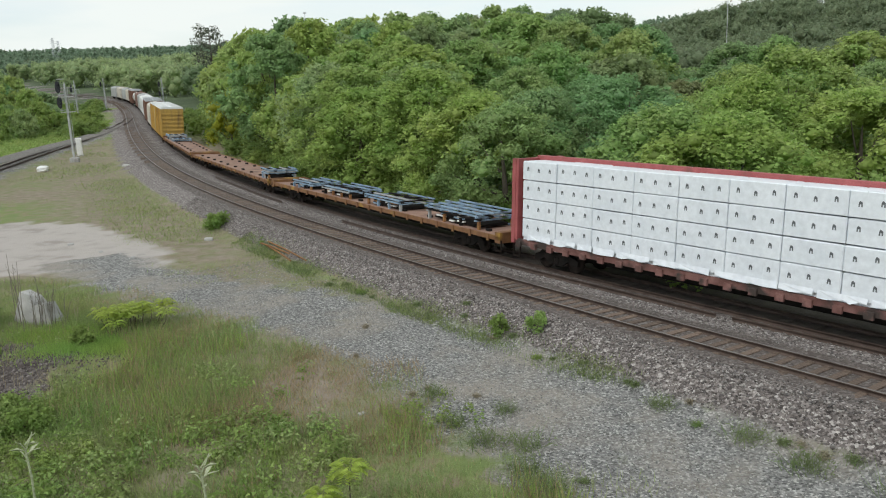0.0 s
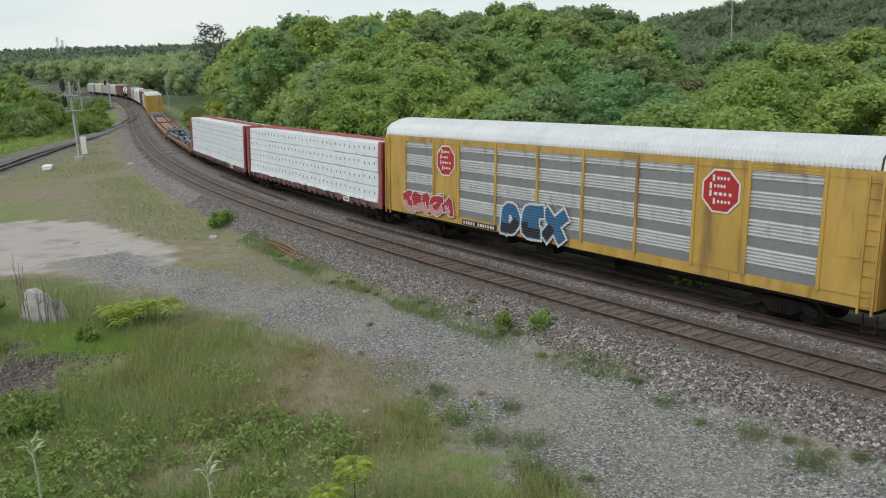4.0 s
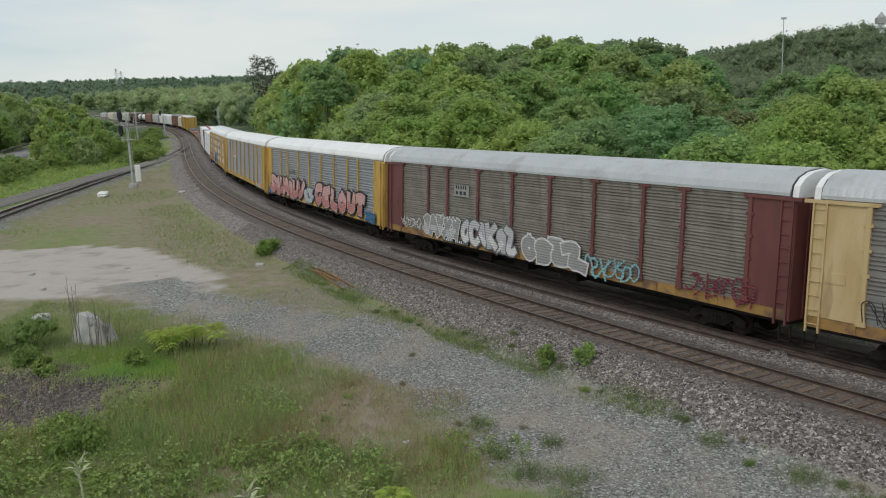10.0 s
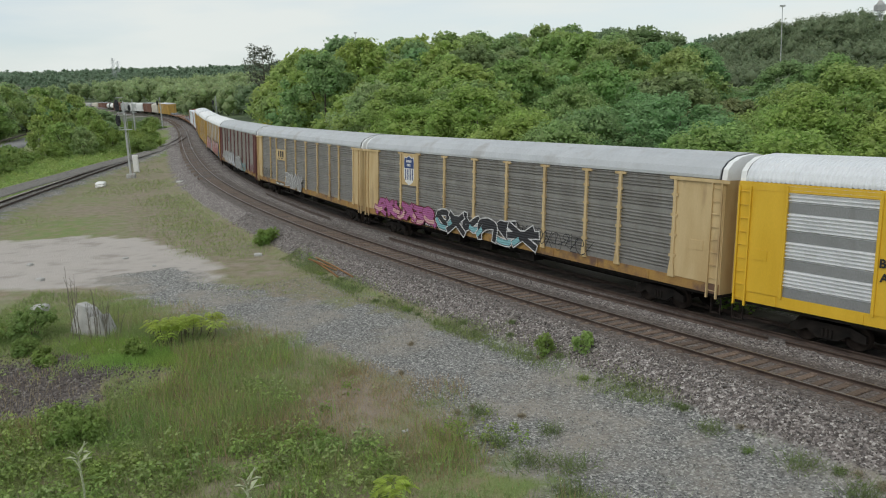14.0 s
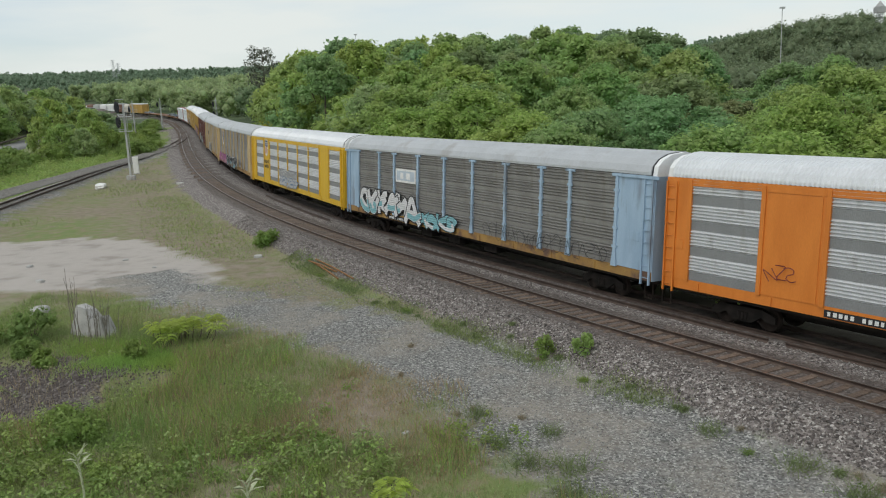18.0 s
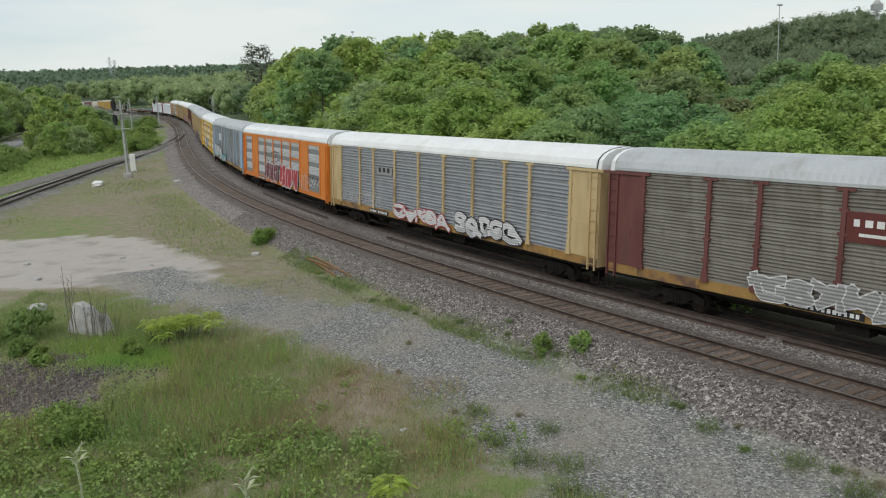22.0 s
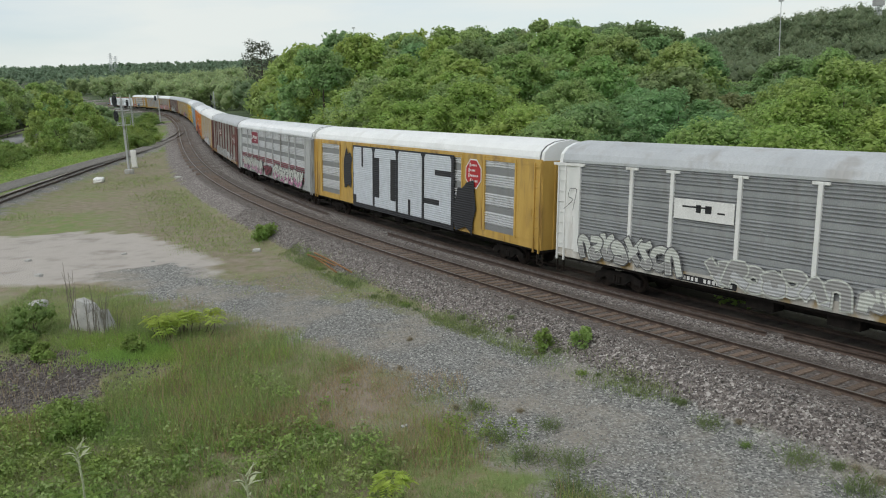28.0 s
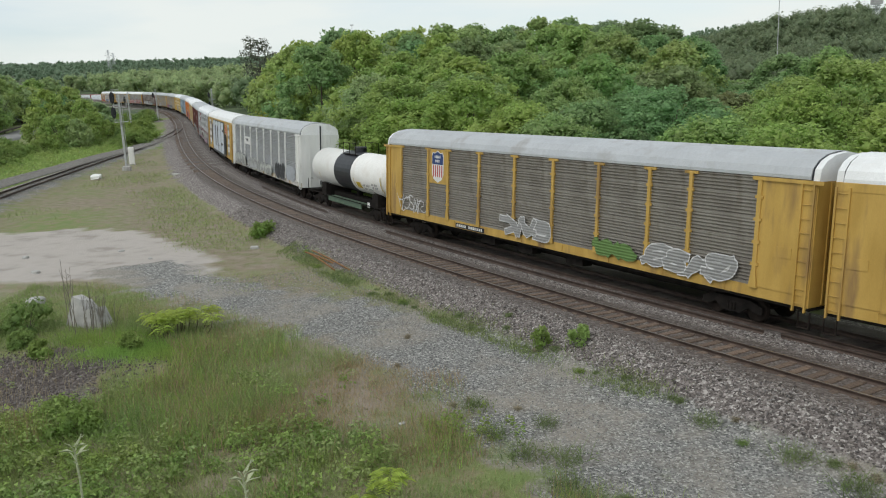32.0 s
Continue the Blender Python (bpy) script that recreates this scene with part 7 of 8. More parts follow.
for az in np.arange(-37, -28.2, 0.8):
    for k in (16, 34, 58):
        b = az + rr.uniform(-0.4, 0.4)
        r = float(np.interp(b, [-36, -32, -30.4, -29, -27], ROAD_R)) + k + rr.uniform(-5, 5)
        x, y = r * math.sin(math.radians(b)), r * math.cos(math.radians(b))
        if off_road(x, y) < 7:
            continue
        el = float(np.interp(b, [-36, -31.4, -29.5, -28], [2.5, 2.35, 2.0, 1.2])) - rr.uniform(0, 0.7) - 0.02 * (58 - k)
        size = (EYE_Z + r * math.tan(math.radians(el)) - ground_at(x, y)) / 10.1
        plant(rr.choice(("grey", "grey", "lime", "mid")), x, y, min(1.8, size), rr, rr.uniform(0.95, 1.25), 0.5)
for b, r, el, kind in ((-29.9, 166, -0.6, "lime"), (-29.0, 178, 0.7, "lime"), (-28.3, 186, 1.0, "mid"), (-27.6, 178, 0.8, "lime"), (-26.9, 168, 0.0, "lime"), (-28.6, 158, -0.5, "lime"), (-27.4, 156, -0.8, "grey"), (-26.2, 172, -0.8, "lime"), (-25.6, 180, -1.1, "lime")):
    x, y = r * math.sin(math.radians(b)), r * math.cos(math.radians(b))
    plant(kind, x, y, max(0.5, (EYE_Z + r * math.tan(math.radians(el)) - ground_at(x, y)) / 10.1), rr, rr.uniform(0.8, 1.0), 0.4)
SHRUBS = [bush("shrub", 70 + k, 2.6 + 0.5 * k, 2.1, M["weed"], "leafy green shrub in the scrub beside the branch line", 18, 90, 0.12, group="scrub beside the branch line") for k in range(3)]
shrub_at = []
for s in np.arange(128, 250, 2.4):
    shrub_at.append((s, float(branch_side(min(s, 150.0))) - 8.0 - rr.uniform(0, 12) + (s - 128) * 0.03))
for k in range(16):
    a, r = math.radians(rr.uniform(-24.7, -23.5)), rr.uniform(150, 180)
    s0, o0 = beside(np.array([r * math.sin(a)]), np.array([r * math.cos(a)]))
    shrub_at.append((float(s0[0]), float(o0[0])))
for s in np.arange(74, 135, 1.1):
    shrub_at.append((s, float(branch_side(s)) - 15.0 - rr.uniform(0, 20)))
for s in np.arange(-6, 100, 5.2):
    shrub_at.append((s + rr.uniform(-1, 1), TRACK_GAP + 5.2 + rr.uniform(0, 1.6) + max(0, s - 30) * 0.03))
for s in np.arange(92, 165, 2.2):
    shrub_at.append((s, TRACK_GAP + 7.0 + rr.uniform(0, 9)))
for i, (s, o) in enumerate(shrub_at):
    p = on_track(s + rr.uniform(-1, 1), o)
    m = stand(p[0], p[1], rr.uniform(0, 360), rr.uniform(0.6, 1.15), rr.uniform(1.0, 1.5), 0.25)
    if i < 3:
        SHRUBS[i].matrix_world = m
    else:
        copy_at(SHRUBS[i % 3], m)


def lone_tree(x, y, height, radius):
    """An open-crowned dark tree that stands above the wood."""
    rs = np.random.RandomState(44)
    t = thing("tall_tree", "tall dark tree with an open ragged crown", "tree")
    g = Geo().tube([(0, 0, -0.5), (0.3, 0, height * 0.5), (0.1, 0.2, height * 0.96)], [0.3, 0.2, 0.05], 8)
    cs = []
    for k in range(26):
        z = height * (0.52 + 0.45 * (k / 26))
        a = k * 2.4
        r = radius * (1.05 - 0.75 * abs(k / 26 - 0.45)) * rs.uniform(0.55, 1.0)
        e = (r * math.cos(a), r * math.sin(a), z + 0.6)
        g.tube([(0.2, 0, z - 0.4), tuple(0.55 * q for q in e[:2]) + (z,), e], [0.08, 0.05, 0.02], 5)
        cs += [e, (0.6 * e[0], 0.6 * e[1], z + 0.5)]
    cs = np.array(cs)
    part("trunk", g, M["bark"], t)
    part("crown", crown_mesh("crown", rs, cs, rs.uniform(0.5, 1.15, len(cs)), 48, 0.20, M["pine"], core=0.4), None, t)
    t.matrix_world = stand(x, y)


a = math.radians(-15.55)
lone_tree(190 * math.sin(a), 190 * math.cos(a), 20.2 - ground_at(190 * math.sin(a), 190 * math.cos(a)), 4.3)


# masts and towers in the distance
def lamp_mast(az, r, top, label):
    x, y = r * math.sin(math.radians(az)), r * math.cos(math.radians(az))
    z = ground_at(x, y)
    t = thing("lighting_mast", label, "mast", m=pose(x, y, z))
    part("pole", Geo().tube([(0, 0, -0.5), (0, 0, top - z)], [0.13, 0.08], 8), M["mast"], t)
    part("head", Geo().slab(-0.55, 0.55, -0.25, 0.25, top - z - 0.15, top - z + 0.25), M["mast"], t)


lamp_mast(-9.1, 300, 30.5, "slim grey lighting mast rising behind the wood")
lamp_mast(19.16, 200, 23.9, "slim grey lighting mast in front of the dark hill")


def lattice(az, r, top, w, name, label, height=30.0, arms=True):
    x, y = r * math.sin(math.radians(az)), r * math.cos(math.radians(az))
    z = ground_at(x, y)
    h = top - z
    t = thing(name, label, "tower", m=pose(x, y, z))
    g = Geo()
    for sx in (-1, 1):
        for sy in (-1, 1):
            g.tube([(sx * w, sy * w, -1), (sx * w * 0.25, sy * w * 0.25, h)], 0.1, 4)
    for k in range(8):
        f0, f1 = 1 - 0.75 * k / 8, 1 - 0.75 * (k + 1) / 8
        for s in (-1, 1):
            g.tube([(-s * w * f0, w * f0, h * k / 8), (s * w * f1, w * f1, h * (k + 1) / 8)], 0.08, 4)
            g.tube([(-s * w * f0, -w * f0, h * k / 8), (s * w * f1, -w * f1, h * (k + 1) / 8)], 0.08, 4)
    part("frame", g, M["far_steel"], t)
    if arms:
        g = Geo()
        for k, q in ((0.75, 1.9), (0.85, 1.6), (0.94, 1.3)):
            g.tube([(-q * w, 0, h * k), (0, 0, h * k + 0.8), (q * w, 0, h * k)], 0.14, 4)
        part("cross_arms", g, M["far_steel"], t)
    else:
        part("cabin", Geo().slab(-w, w, -w, w, h - 2.5, h - 0.4), M["grey_car"], t)
        part("cap", Geo().tube([(0, 0, h - 0.4), (0, 0, h + 1.6)], [w * 1.1, 0.1], 8), M["grey_car"], t)


lattice(-25.03, 900, 56, 1.9, "pylon", "distant steel lattice pylon on the ridge")
lattice(-24.74, 960, 56, 1.9, "pylon", "distant steel lattice pylon on the ridge")
lattice(24.65, 330, 32.2, 1.5, "lookout_tower", "small pale tower on the dark hill", arms=False)


# signals
def signal(x, y, height, turn, heads, label):
    t = thing("railway_signal", label, "signal", m=pose(x, y, ground_at(x, y), 0, 0, turn))
    part("base", Geo().slab(-0.5, 0.5, -0.5, 0.5, -0.3, 0.55, 0.04), M["concrete"], t)
    part("pole", Geo().tube([(0, 0, 0.4), (0, 0, height)], [0.13, 0.10], 10), M["mast"], t)
    g = Geo()
    for s in (-0.2, 0.2):
        g.box(s - 0.025, s + 0.025, 0.30, 0.35, 0.6, height - 0.4)
    for z in np.arange(0.9, height - 0.5, 0.34):
        g.tube([(-0.2, 0.325, z), (0.2, 0.325, z)], 0.014, 5)
    for z in np.arange(1.5, height, 1.8):
        g.box(-0.03, 0.03, 0, 0.32, z, z + 0.05)
    part("ladder", g, M["mast"], t)
    for z in heads:
        g = Geo()
        n = 20
        g.add([(-0.42 + 0.30 * math.cos(2 * math.pi * k / n) - 0.3, -0.32, z + 0.72 * math.sin(2 * math.pi * k / n)) for k in range(n)]
              + [(-0.42 + 0.30 * math.cos(2 * math.pi * k / n) - 0.3, -0.28, z + 0.72 * math.sin(2 * math.pi * k / n)) for k in range(n)],
              [tuple(range(n)), tuple(range(2 * n - 1, n - 1, -1))] + [(k, n + k, n + (k + 1) % n, (k + 1) % n) for k in range(n)])
        for dz in (-0.42, 0.0, 0.42):
            g.tube([(-0.72, -0.30, z + dz), (-0.72, -0.62, z + dz)], [0.14, 0.15], 10)
        g.slab(-0.92, -0.52, -0.28, 0.0, z - 0.6, z + 0.6)
        hd = part("signal_head", g, M["black"], t, "black signal head with three lamps")
        part("bracket", Geo().box(-0.8, 0.05, -0.06, 0.06, z - 0.95, z - 0.87).box(-0.8, 0.05, -0.06, 0.06, z + 0.9, z + 0.98), M["mast"], hd)
        part("platform", Geo().slab(-0.75, 0.75, -0.35, 0.55, z - 1.2, z - 1.14), M["mast"], t)
        g = Geo()
        for sx in (-0.75, 0.75):
            g.tube([(sx, 0.55, z - 1.15), (sx, 0.55, z - 0.1)], 0.022, 5)
        g.tube([(-0.75, 0.55, z - 0.1), (0.75, 0.55, z - 0.1)], 0.022, 5)
        part("railing", g, M["mast"], t)
    part("finial", Geo().tube([(0, 0, height), (0, 0, height + 0.35)], [0.12, 0.02], 8), M["mast"], t)


signal(-45.1, 98.0, 9.2, 15, (7.2, 9.0), "tall silver railway signal mast with ladder and black heads")
q = on_track(214, -4.6)
signal(q[0], q[1], 9.0, 20, (7.6,), "distant silver signal mast beside the running line")
signal(-82.0, 183.0, 9.2, 15, (7.6,), "distant silver signal mast beside the branch line")
q = on_track(186, TRACK_GAP + 4.6)
signal(q[0], q[1], 9.0, 20, (7.6, 5.2), "distant silver signal mast with two black heads")
t = thing("relay_cabinet", "slim white signal equipment cabinet beside the branch line", "cabinet", m=pose(-47.5, 105.0, ground_at(-47.5, 105.0), 0, 0, 20))
part("cabinet_body", Geo().slab(-0.35, 0.35, -0.3, 0.3, 0.1, 2.3, 0.03), M["tank_white"], t)
part("plinth", Geo().slab(-0.42, 0.42, -0.37, 0.37, -0.3, 0.1, 0.02), M["concrete"], t)
part("door", Geo().slab(-0.29, 0.29, -0.33, -0.3, 0.25, 2.15, 0.01), M["tank_white"], t)
q = on_track(108, TRACK_GAP + 6.5)
t = thing("marker_post", "short white marker post at the edge of the scrub", "post", m=pose(q[0], q[1], ground_at(q[0], q[1])))
part("post", Geo().slab(-0.22, 0.22, -0.1, 0.1, -0.2, 1.3, 0.03), M["tank_white"], t)


# broken concrete and stones
def rock(name, x, y, w, d, h, material, label, seed, lean=(0, 0), cat="rock"):
    rs = np.random.RandomState(seed)
    bm = bmesh.new()
    bmesh.ops.create_icosphere(bm, subdivisions=3, radius=1.0)
    for v in bm.verts:
        c = v.co.normalized()
        k = (abs(c.x) ** 5 + abs(c.y) ** 5 + abs(c.z) ** 5) ** -0.2
        k *= 1 + 0.12 * noise.noise(c * 2.2 + Vector((seed, 0, 0)))
        v.co = Vector((c.x * k * w / 2, c.y * k * d / 2, (c.z * k + 0.75) * h / 1.75))
    me = bpy.data.meshes.new(name)
    bm.to_mesh(me)
    bm.free()
    me.materials.append(material)
    ob = new(name, me)
    ob.matrix_world = pose(x, y, ground_at(x, y) - 0.05, lean[0], lean[1], seed * 37)
    return tagged(ob, label, cat)


def slab_of_concrete():
    t = thing("concrete_block", "broken pale concrete block with tapering sides among dead stalks", "concrete block", m=pose(-16.9, 31.6, ground_at(-16.9, 31.6) - 0.1, 0, 0, -18) @ Matrix.Diagonal((1.22, 1.1, 0.9, 1)))
    g = Geo()
    b, u = [(-0.78, -0.42), (0.28, -0.46), (0.32, 0.42), (-0.74, 0.45)], [(-0.46, -0.24), (-0.06, -0.26), (0.05, 0.2), (-0.44, 0.22)]
    zt = (1.52, 1.38, 1.25, 1.48)
    mids = [(0.5 * p[0] + 0.5 * q[0], 0.5 * p[1] + 0.5 * q[1], 0.75 + 0.05 * i) for i, (p, q) in enumerate(zip(b, u))]
    g.add([(*p, 0.0) for p in b] + mids + [(*p, z) for p, z in zip(u, zt)],
          [(i, (i + 1) % 4, 4 + (i + 1) % 4, 4 + i) for i in range(4)] + [(4 + i, 4 + (i + 1) % 4, 8 + (i + 1) % 4, 8 + i) for i in range(4)] + [(8, 9, 10, 11)])
    part("block", g, M["concrete"], t)
    g = Geo().add([(0.22, -0.5, 0), (0.86, -0.42, 0), (0.84, 0.3, 0), (0.2, 0.36, 0), (0.16, -0.42, 0.95), (0.62, -0.36, 1.12), (0.6, 0.18, 1.02), (0.14, 0.22, 0.9)],
                  [(0, 1, 5, 4), (1, 2, 6, 5), (2, 3, 7, 6), (3, 0, 4, 7), (4, 5, 6, 7)])
    part("broken_piece", g, M["concrete"], t)


slab_of_concrete()
rock("white_rubble", -44.9, 89.5, 2.6, 1.1, 0.55, M["tank_white"], "low heap of white rubble on the grass", 3, cat="rubble")
rock("white_rubble", -35.2, 89.0, 1.5, 0.6, 0.25, M["concrete"], "low heap of pale rubble on the grass", 4, cat="rubble")
for i, (x, y, w) in enumerate(((-14.3, 47.0, 0.5), (-22.5, 46.8, 0.35), (-27.5, 45.0, 0.4), (-19.6, 44.2, 0.3), (-24.6, 41.0, 0.45), (-17.2, 42.6, 0.25), (-2.6, 20.8, 0.22), (-21.0, 34.6, 0.9))):
    rock("stone", x, y, w, w * 0.7, w * 0.45, M["concrete"], "pale weathered stone lying on the ground", 10 + i, cat="stone")

# rusty steel lying along the foot of the ballast
for i, (s0, s1, o0, o1, lift) in enumerate(((7.2, 12.6, -3.15, -2.95, 0.0), (8.4, 12.2, -3.45, -3.2, 0.0), (9.0, 12.8, -3.25, -3.3, 0.12))):
    a, b = on_track(s0, o0), on_track(s1, o1)
    za, zb = ground_at(a[0], a[1]) + 0.10 + lift, ground_at(b[0], b[1]) + 0.12 + lift
    t = thing("rusty_bar", "rusty yellow-brown steel bar lying in the weeds", "steel bar")
    g = Geo().tube([(a[0], a[1], za), ((a[0] + b[0]) / 2, (a[1] + b[1]) / 2, (za + zb) / 2 + 0.05), (b[0], b[1], zb)], 0.04, 6)
    part("bar", g, M["rust"], t)


# small plants
def place(t, x, y, turn=0, size=1.0):
    t.matrix_world = stand(x, y, turn, size)


place(bush("bush", 1, 1.3, 0.8, M["weed"], "dark green bush at the foot of the ballast", 12, 80, 0.09), -14.7, 50.2)
place(bush("bush", 2, 0.85, 0.36, M["lime"], "small bright green bush on the ballast edge", 14, 70, 0.05), 2.9, 26.1)
place(bush("bush", 3, 0.7, 0.34, M["weed"], "small dusty green weed bush on the ballast edge", 8, 40, 0.06), 1.7, 26.7)
for i, (x, y, h, w) in enumerate(((-19.0, 30.6, 1.35, 1.15), (-20.6, 29.9, 1.1, 0.9), (-18.1, 28.6, 0.75, 0.5), (-13.2, 27.2, 0.8, 0.42), (-16.6, 27.3, 0.7, 0.45), (-12.6, 21.6, 0.7, 0.7), (-11.8, 20.6, 0.7, 0.7))):
    place(bush("bush", 20 + i, h, w, M["weed"], "low green bush among weeds", 16, 70, 0.065, group="low bushes among the weeds"), x, y)


def sumac(x, y, h, n, spread_r, seed, label, mat="sumac"):
    """Bare stems with rosettes of long drooping leaves of paired leaflets."""
    rs = np.random.RandomState(seed)
    t = thing("sumac", label, "plant")
    lv, lf = [], []
    for k in range(n):
        bx, by = rs.normal(0, spread_r, 2) * (n > 1)
        hh = h * rs.uniform(0.8, 1.1)
        part("stem", Geo().tube([(bx * 0.8, by * 0.8, -0.05), (bx, by, hh * 0.5), (bx * 1.05, by * 1.05, hh)], [0.02, 0.016, 0.01], 5), M["bark"], t)
        for j in range(10):
            a = j * 2.4 + rs.uniform(0, 0.6)
            ln = 0.50 * rs.uniform(0.7, 1.1) * min(1.0, h)
            for i in range(9):
                u = (i + 2) / 10
                p = np.array((bx * 1.05 + math.cos(a) * ln * u, by * 1.05 + math.sin(a) * ln * u, hh + 0.12 * math.sin(u * 2.6) - 0.10 * u * u - 0.02 * j))
                for s in (-1, 1):
                    d = np.array((-math.sin(a) * s, math.cos(a) * s, -0.15)) + 0.4 * np.array((math.cos(a), math.sin(a), -0.2))
                    d /= np.linalg.norm(d)
                    w = np.array((math.cos(a), math.sin(a), 0)) * 0.03
                    L = 0.20 * (1 - 0.5 * abs(u - 0.5)) * min(1.2, h)
                    b = len(lv)
                    lv += [p, p + d * L * 0.45 + w, p + d * L, p + d * L * 0.45 - w]
                    lf.append((b, b + 1, b + 2, b + 3))
    part("leaves", arrays("leaves", lv, lf, M[mat]), None, t)
    t.matrix_world = stand(x, y)


sumac(-2.28, 15.4, 1.5, 1, 0, 1, "young sumac with a bright green feathery rosette")
sumac(-2.8, 14.9, 0.9, 1, 0, 2, "young sumac with a bright green feathery rosette")
sumac(-12.6, 29.8, 0.85, 24, 0.5, 3, "flat-topped stand of bright green sumac on bare stems")


def stalks(x, y, h, n, spread_r, seed, label, material="dry", thick=0.012):
    rs = np.random.RandomState(seed)
    t = thing("dead_stalks", label, "plant")
    for k in range(n):
        g = Geo()
        bx, by = rs.normal(0, spread_r, 2)
        hh, l = h * rs.uniform(0.6, 1.1), rs.normal(0, 0.08, 2)
        g.tube([(bx, by, -0.05), (bx + l[0], by + l[1], hh * 0.6), (bx + 2 * l[0], by + 2 * l[1], hh)], [thick, thick * 0.8, thick * 0.4], 4)
        for j in range(3):
            z, a = hh * rs.uniform(0.45, 0.9), rs.uniform(0, 6.28)
            g.tube([(bx + l[0], by + l[1], z), (bx + l[0] + 0.16 * math.cos(a), by + l[1] + 0.16 * math.sin(a), z + 0.18)], [thick * 0.5, thick * 0.2], 3)
        part("stalk", g, M[material], t)
    t.matrix_world = stand(x, y)


stalks(-16.1, 30.7, 1.5, 26, 0.45, 1, "dead grey-brown stalks in front of the concrete block", "dead_stalk")
stalks(-17.0, 31.0, 3.0, 7, 0.35, 2, "tall dead stalks beside the concrete block", "dead_stalk", 0.016)
stalks(-14.6, 31.0, 1.0, 8, 0.4, 3, "dead grey-brown stalks in the weeds")


def mullein(x, y, h, seed, label):
    """A pale bent stalk with a forked top and long pointed leaves."""
    rs = np.random.RandomState(seed)
    t = thing("pale_weed", label, "plant")
    tip = (0.16, 0.05, h)
    part("stalk", Geo().tube([(0, 0, -0.05), (0.02, 0, h * 0.5), (-0.03, 0.02, h * 0.8), tip], [0.03, 0.027, 0.022, 0.012], 6), M["pale_stem"], t)
    for k, (dx, dy, dz) in enumerate(((-0.22, 0.05, 0.20), (0.34, -0.05, 0.16), (-0.12, -0.16, 0.26), (0.18, 0.14, 0.22))):
        z = h * (0.72 + 0.05 * k)
        part("branch", Geo().tube([(-0.02, 0.01, z), (dx * 0.5, dy * 0.5, z + dz * 0.7), (dx, dy, z + dz)], [0.018, 0.015, 0.008], 5), M["pale_stem"], t)
    for j in range(14):
        a, z = j * 2.4, h * (0.12 + 0.8 * j / 14)
        L = 0.75 * (1 - 0.6 * j / 14) * rs.uniform(0.8, 1.1)
        d, w = np.array((math.cos(a), math.sin(a), 0.65 if j > 8 else 0.15)), np.array((-math.sin(a), math.cos(a), 0)) * 0.05
        p = np.array((0, 0, z))
        lv = [p, p + d * L * 0.5 + w, p + d * L + np.array((0, 0, -0.10)), p + d * L * 0.5 - w]
        part("leaf", arrays("leaf", lv, [(0, 1, 2, 3)], M["pale_stem" if j > 9 else "weed"]), None, t)
    t.matrix_world = stand(x, y)


mullein(-5.0, 14.4, 2.1, 1, "pale tall weed with pointed leaves and a forked top")
mullein(-9.3, 16.0, 2.1, 2, "pale tall weed with pointed leaves and a forked top")


# grass, leafy weeds and loose stone
def blade_arrays(rs, p, h, width, tilt):
    k = len(p)
    a, l = rs.uniform(0, 6.283, k), rs.normal(0, tilt, (k, 2)) * h[:, None]
    w = np.stack([np.cos(a), np.sin(a), 0 * a], 1) * width
    top = p + np.concatenate([l, h[:, None]], 1)
    return np.stack([p - w, p + w, top], 1).reshape(-1, 3), np.arange(3 * k).reshape(-1, 3)


def blades(name, x, y, h, material, label, seed, width=0.012, tilt=0.35):
    p = np.stack([x, y, ground_height(x, y) - 0.02], 1)
    v, f = blade_arrays(np.random.RandomState(seed), p, h, width, tilt)
    return tagged(new(name, arrays(name, v, f, material)), label, "grass", kind="stuff")


rs = np.random.RandomState(77)
gx_, gy_ = rs.uniform(-23, 9, 620000), rs.uniform(13, 38, 620000)
s_, o_ = beside(gx_, gy_)
edge = np.interp(s_, [-40, -17, -14, -9, -3, 0, 4, 7, 12, 16], [-10.5, -9.5, -9.4, -8.6, -8.3, -9.3, -10.4, -11.6, -13.2, -14])
on_heap = np.hypot((gx_ + 16.0) / 5.0, (gy_ - 25.4) / 3.9) - 0.45 * wobble(gx_, gy_, 1.7, 31) < 1
dens = np.clip((edge + 0.6 - o_ + 1.4 * wobble(gx_, gy_, 1.6, 41)) / 2.8, 0, 1) * (0.4 + 0.5 * np.clip(wobble(gx_, gy_, 1.2, 12) + 0.4, 0, 1.2)) * ~on_heap * np.where((edge - o_ < 2.6) & (s_ > -11) & (wobble(gx_, gy_, 1.9, 43) > 0.2), 0.6, 1.0)
ok = rs.uniform(0, 1, len(gx_)) < dens * 0.8
gx_, gy_ = gx_[ok], gy_[ok]
s_, o_ = beside(gx_, gy_)
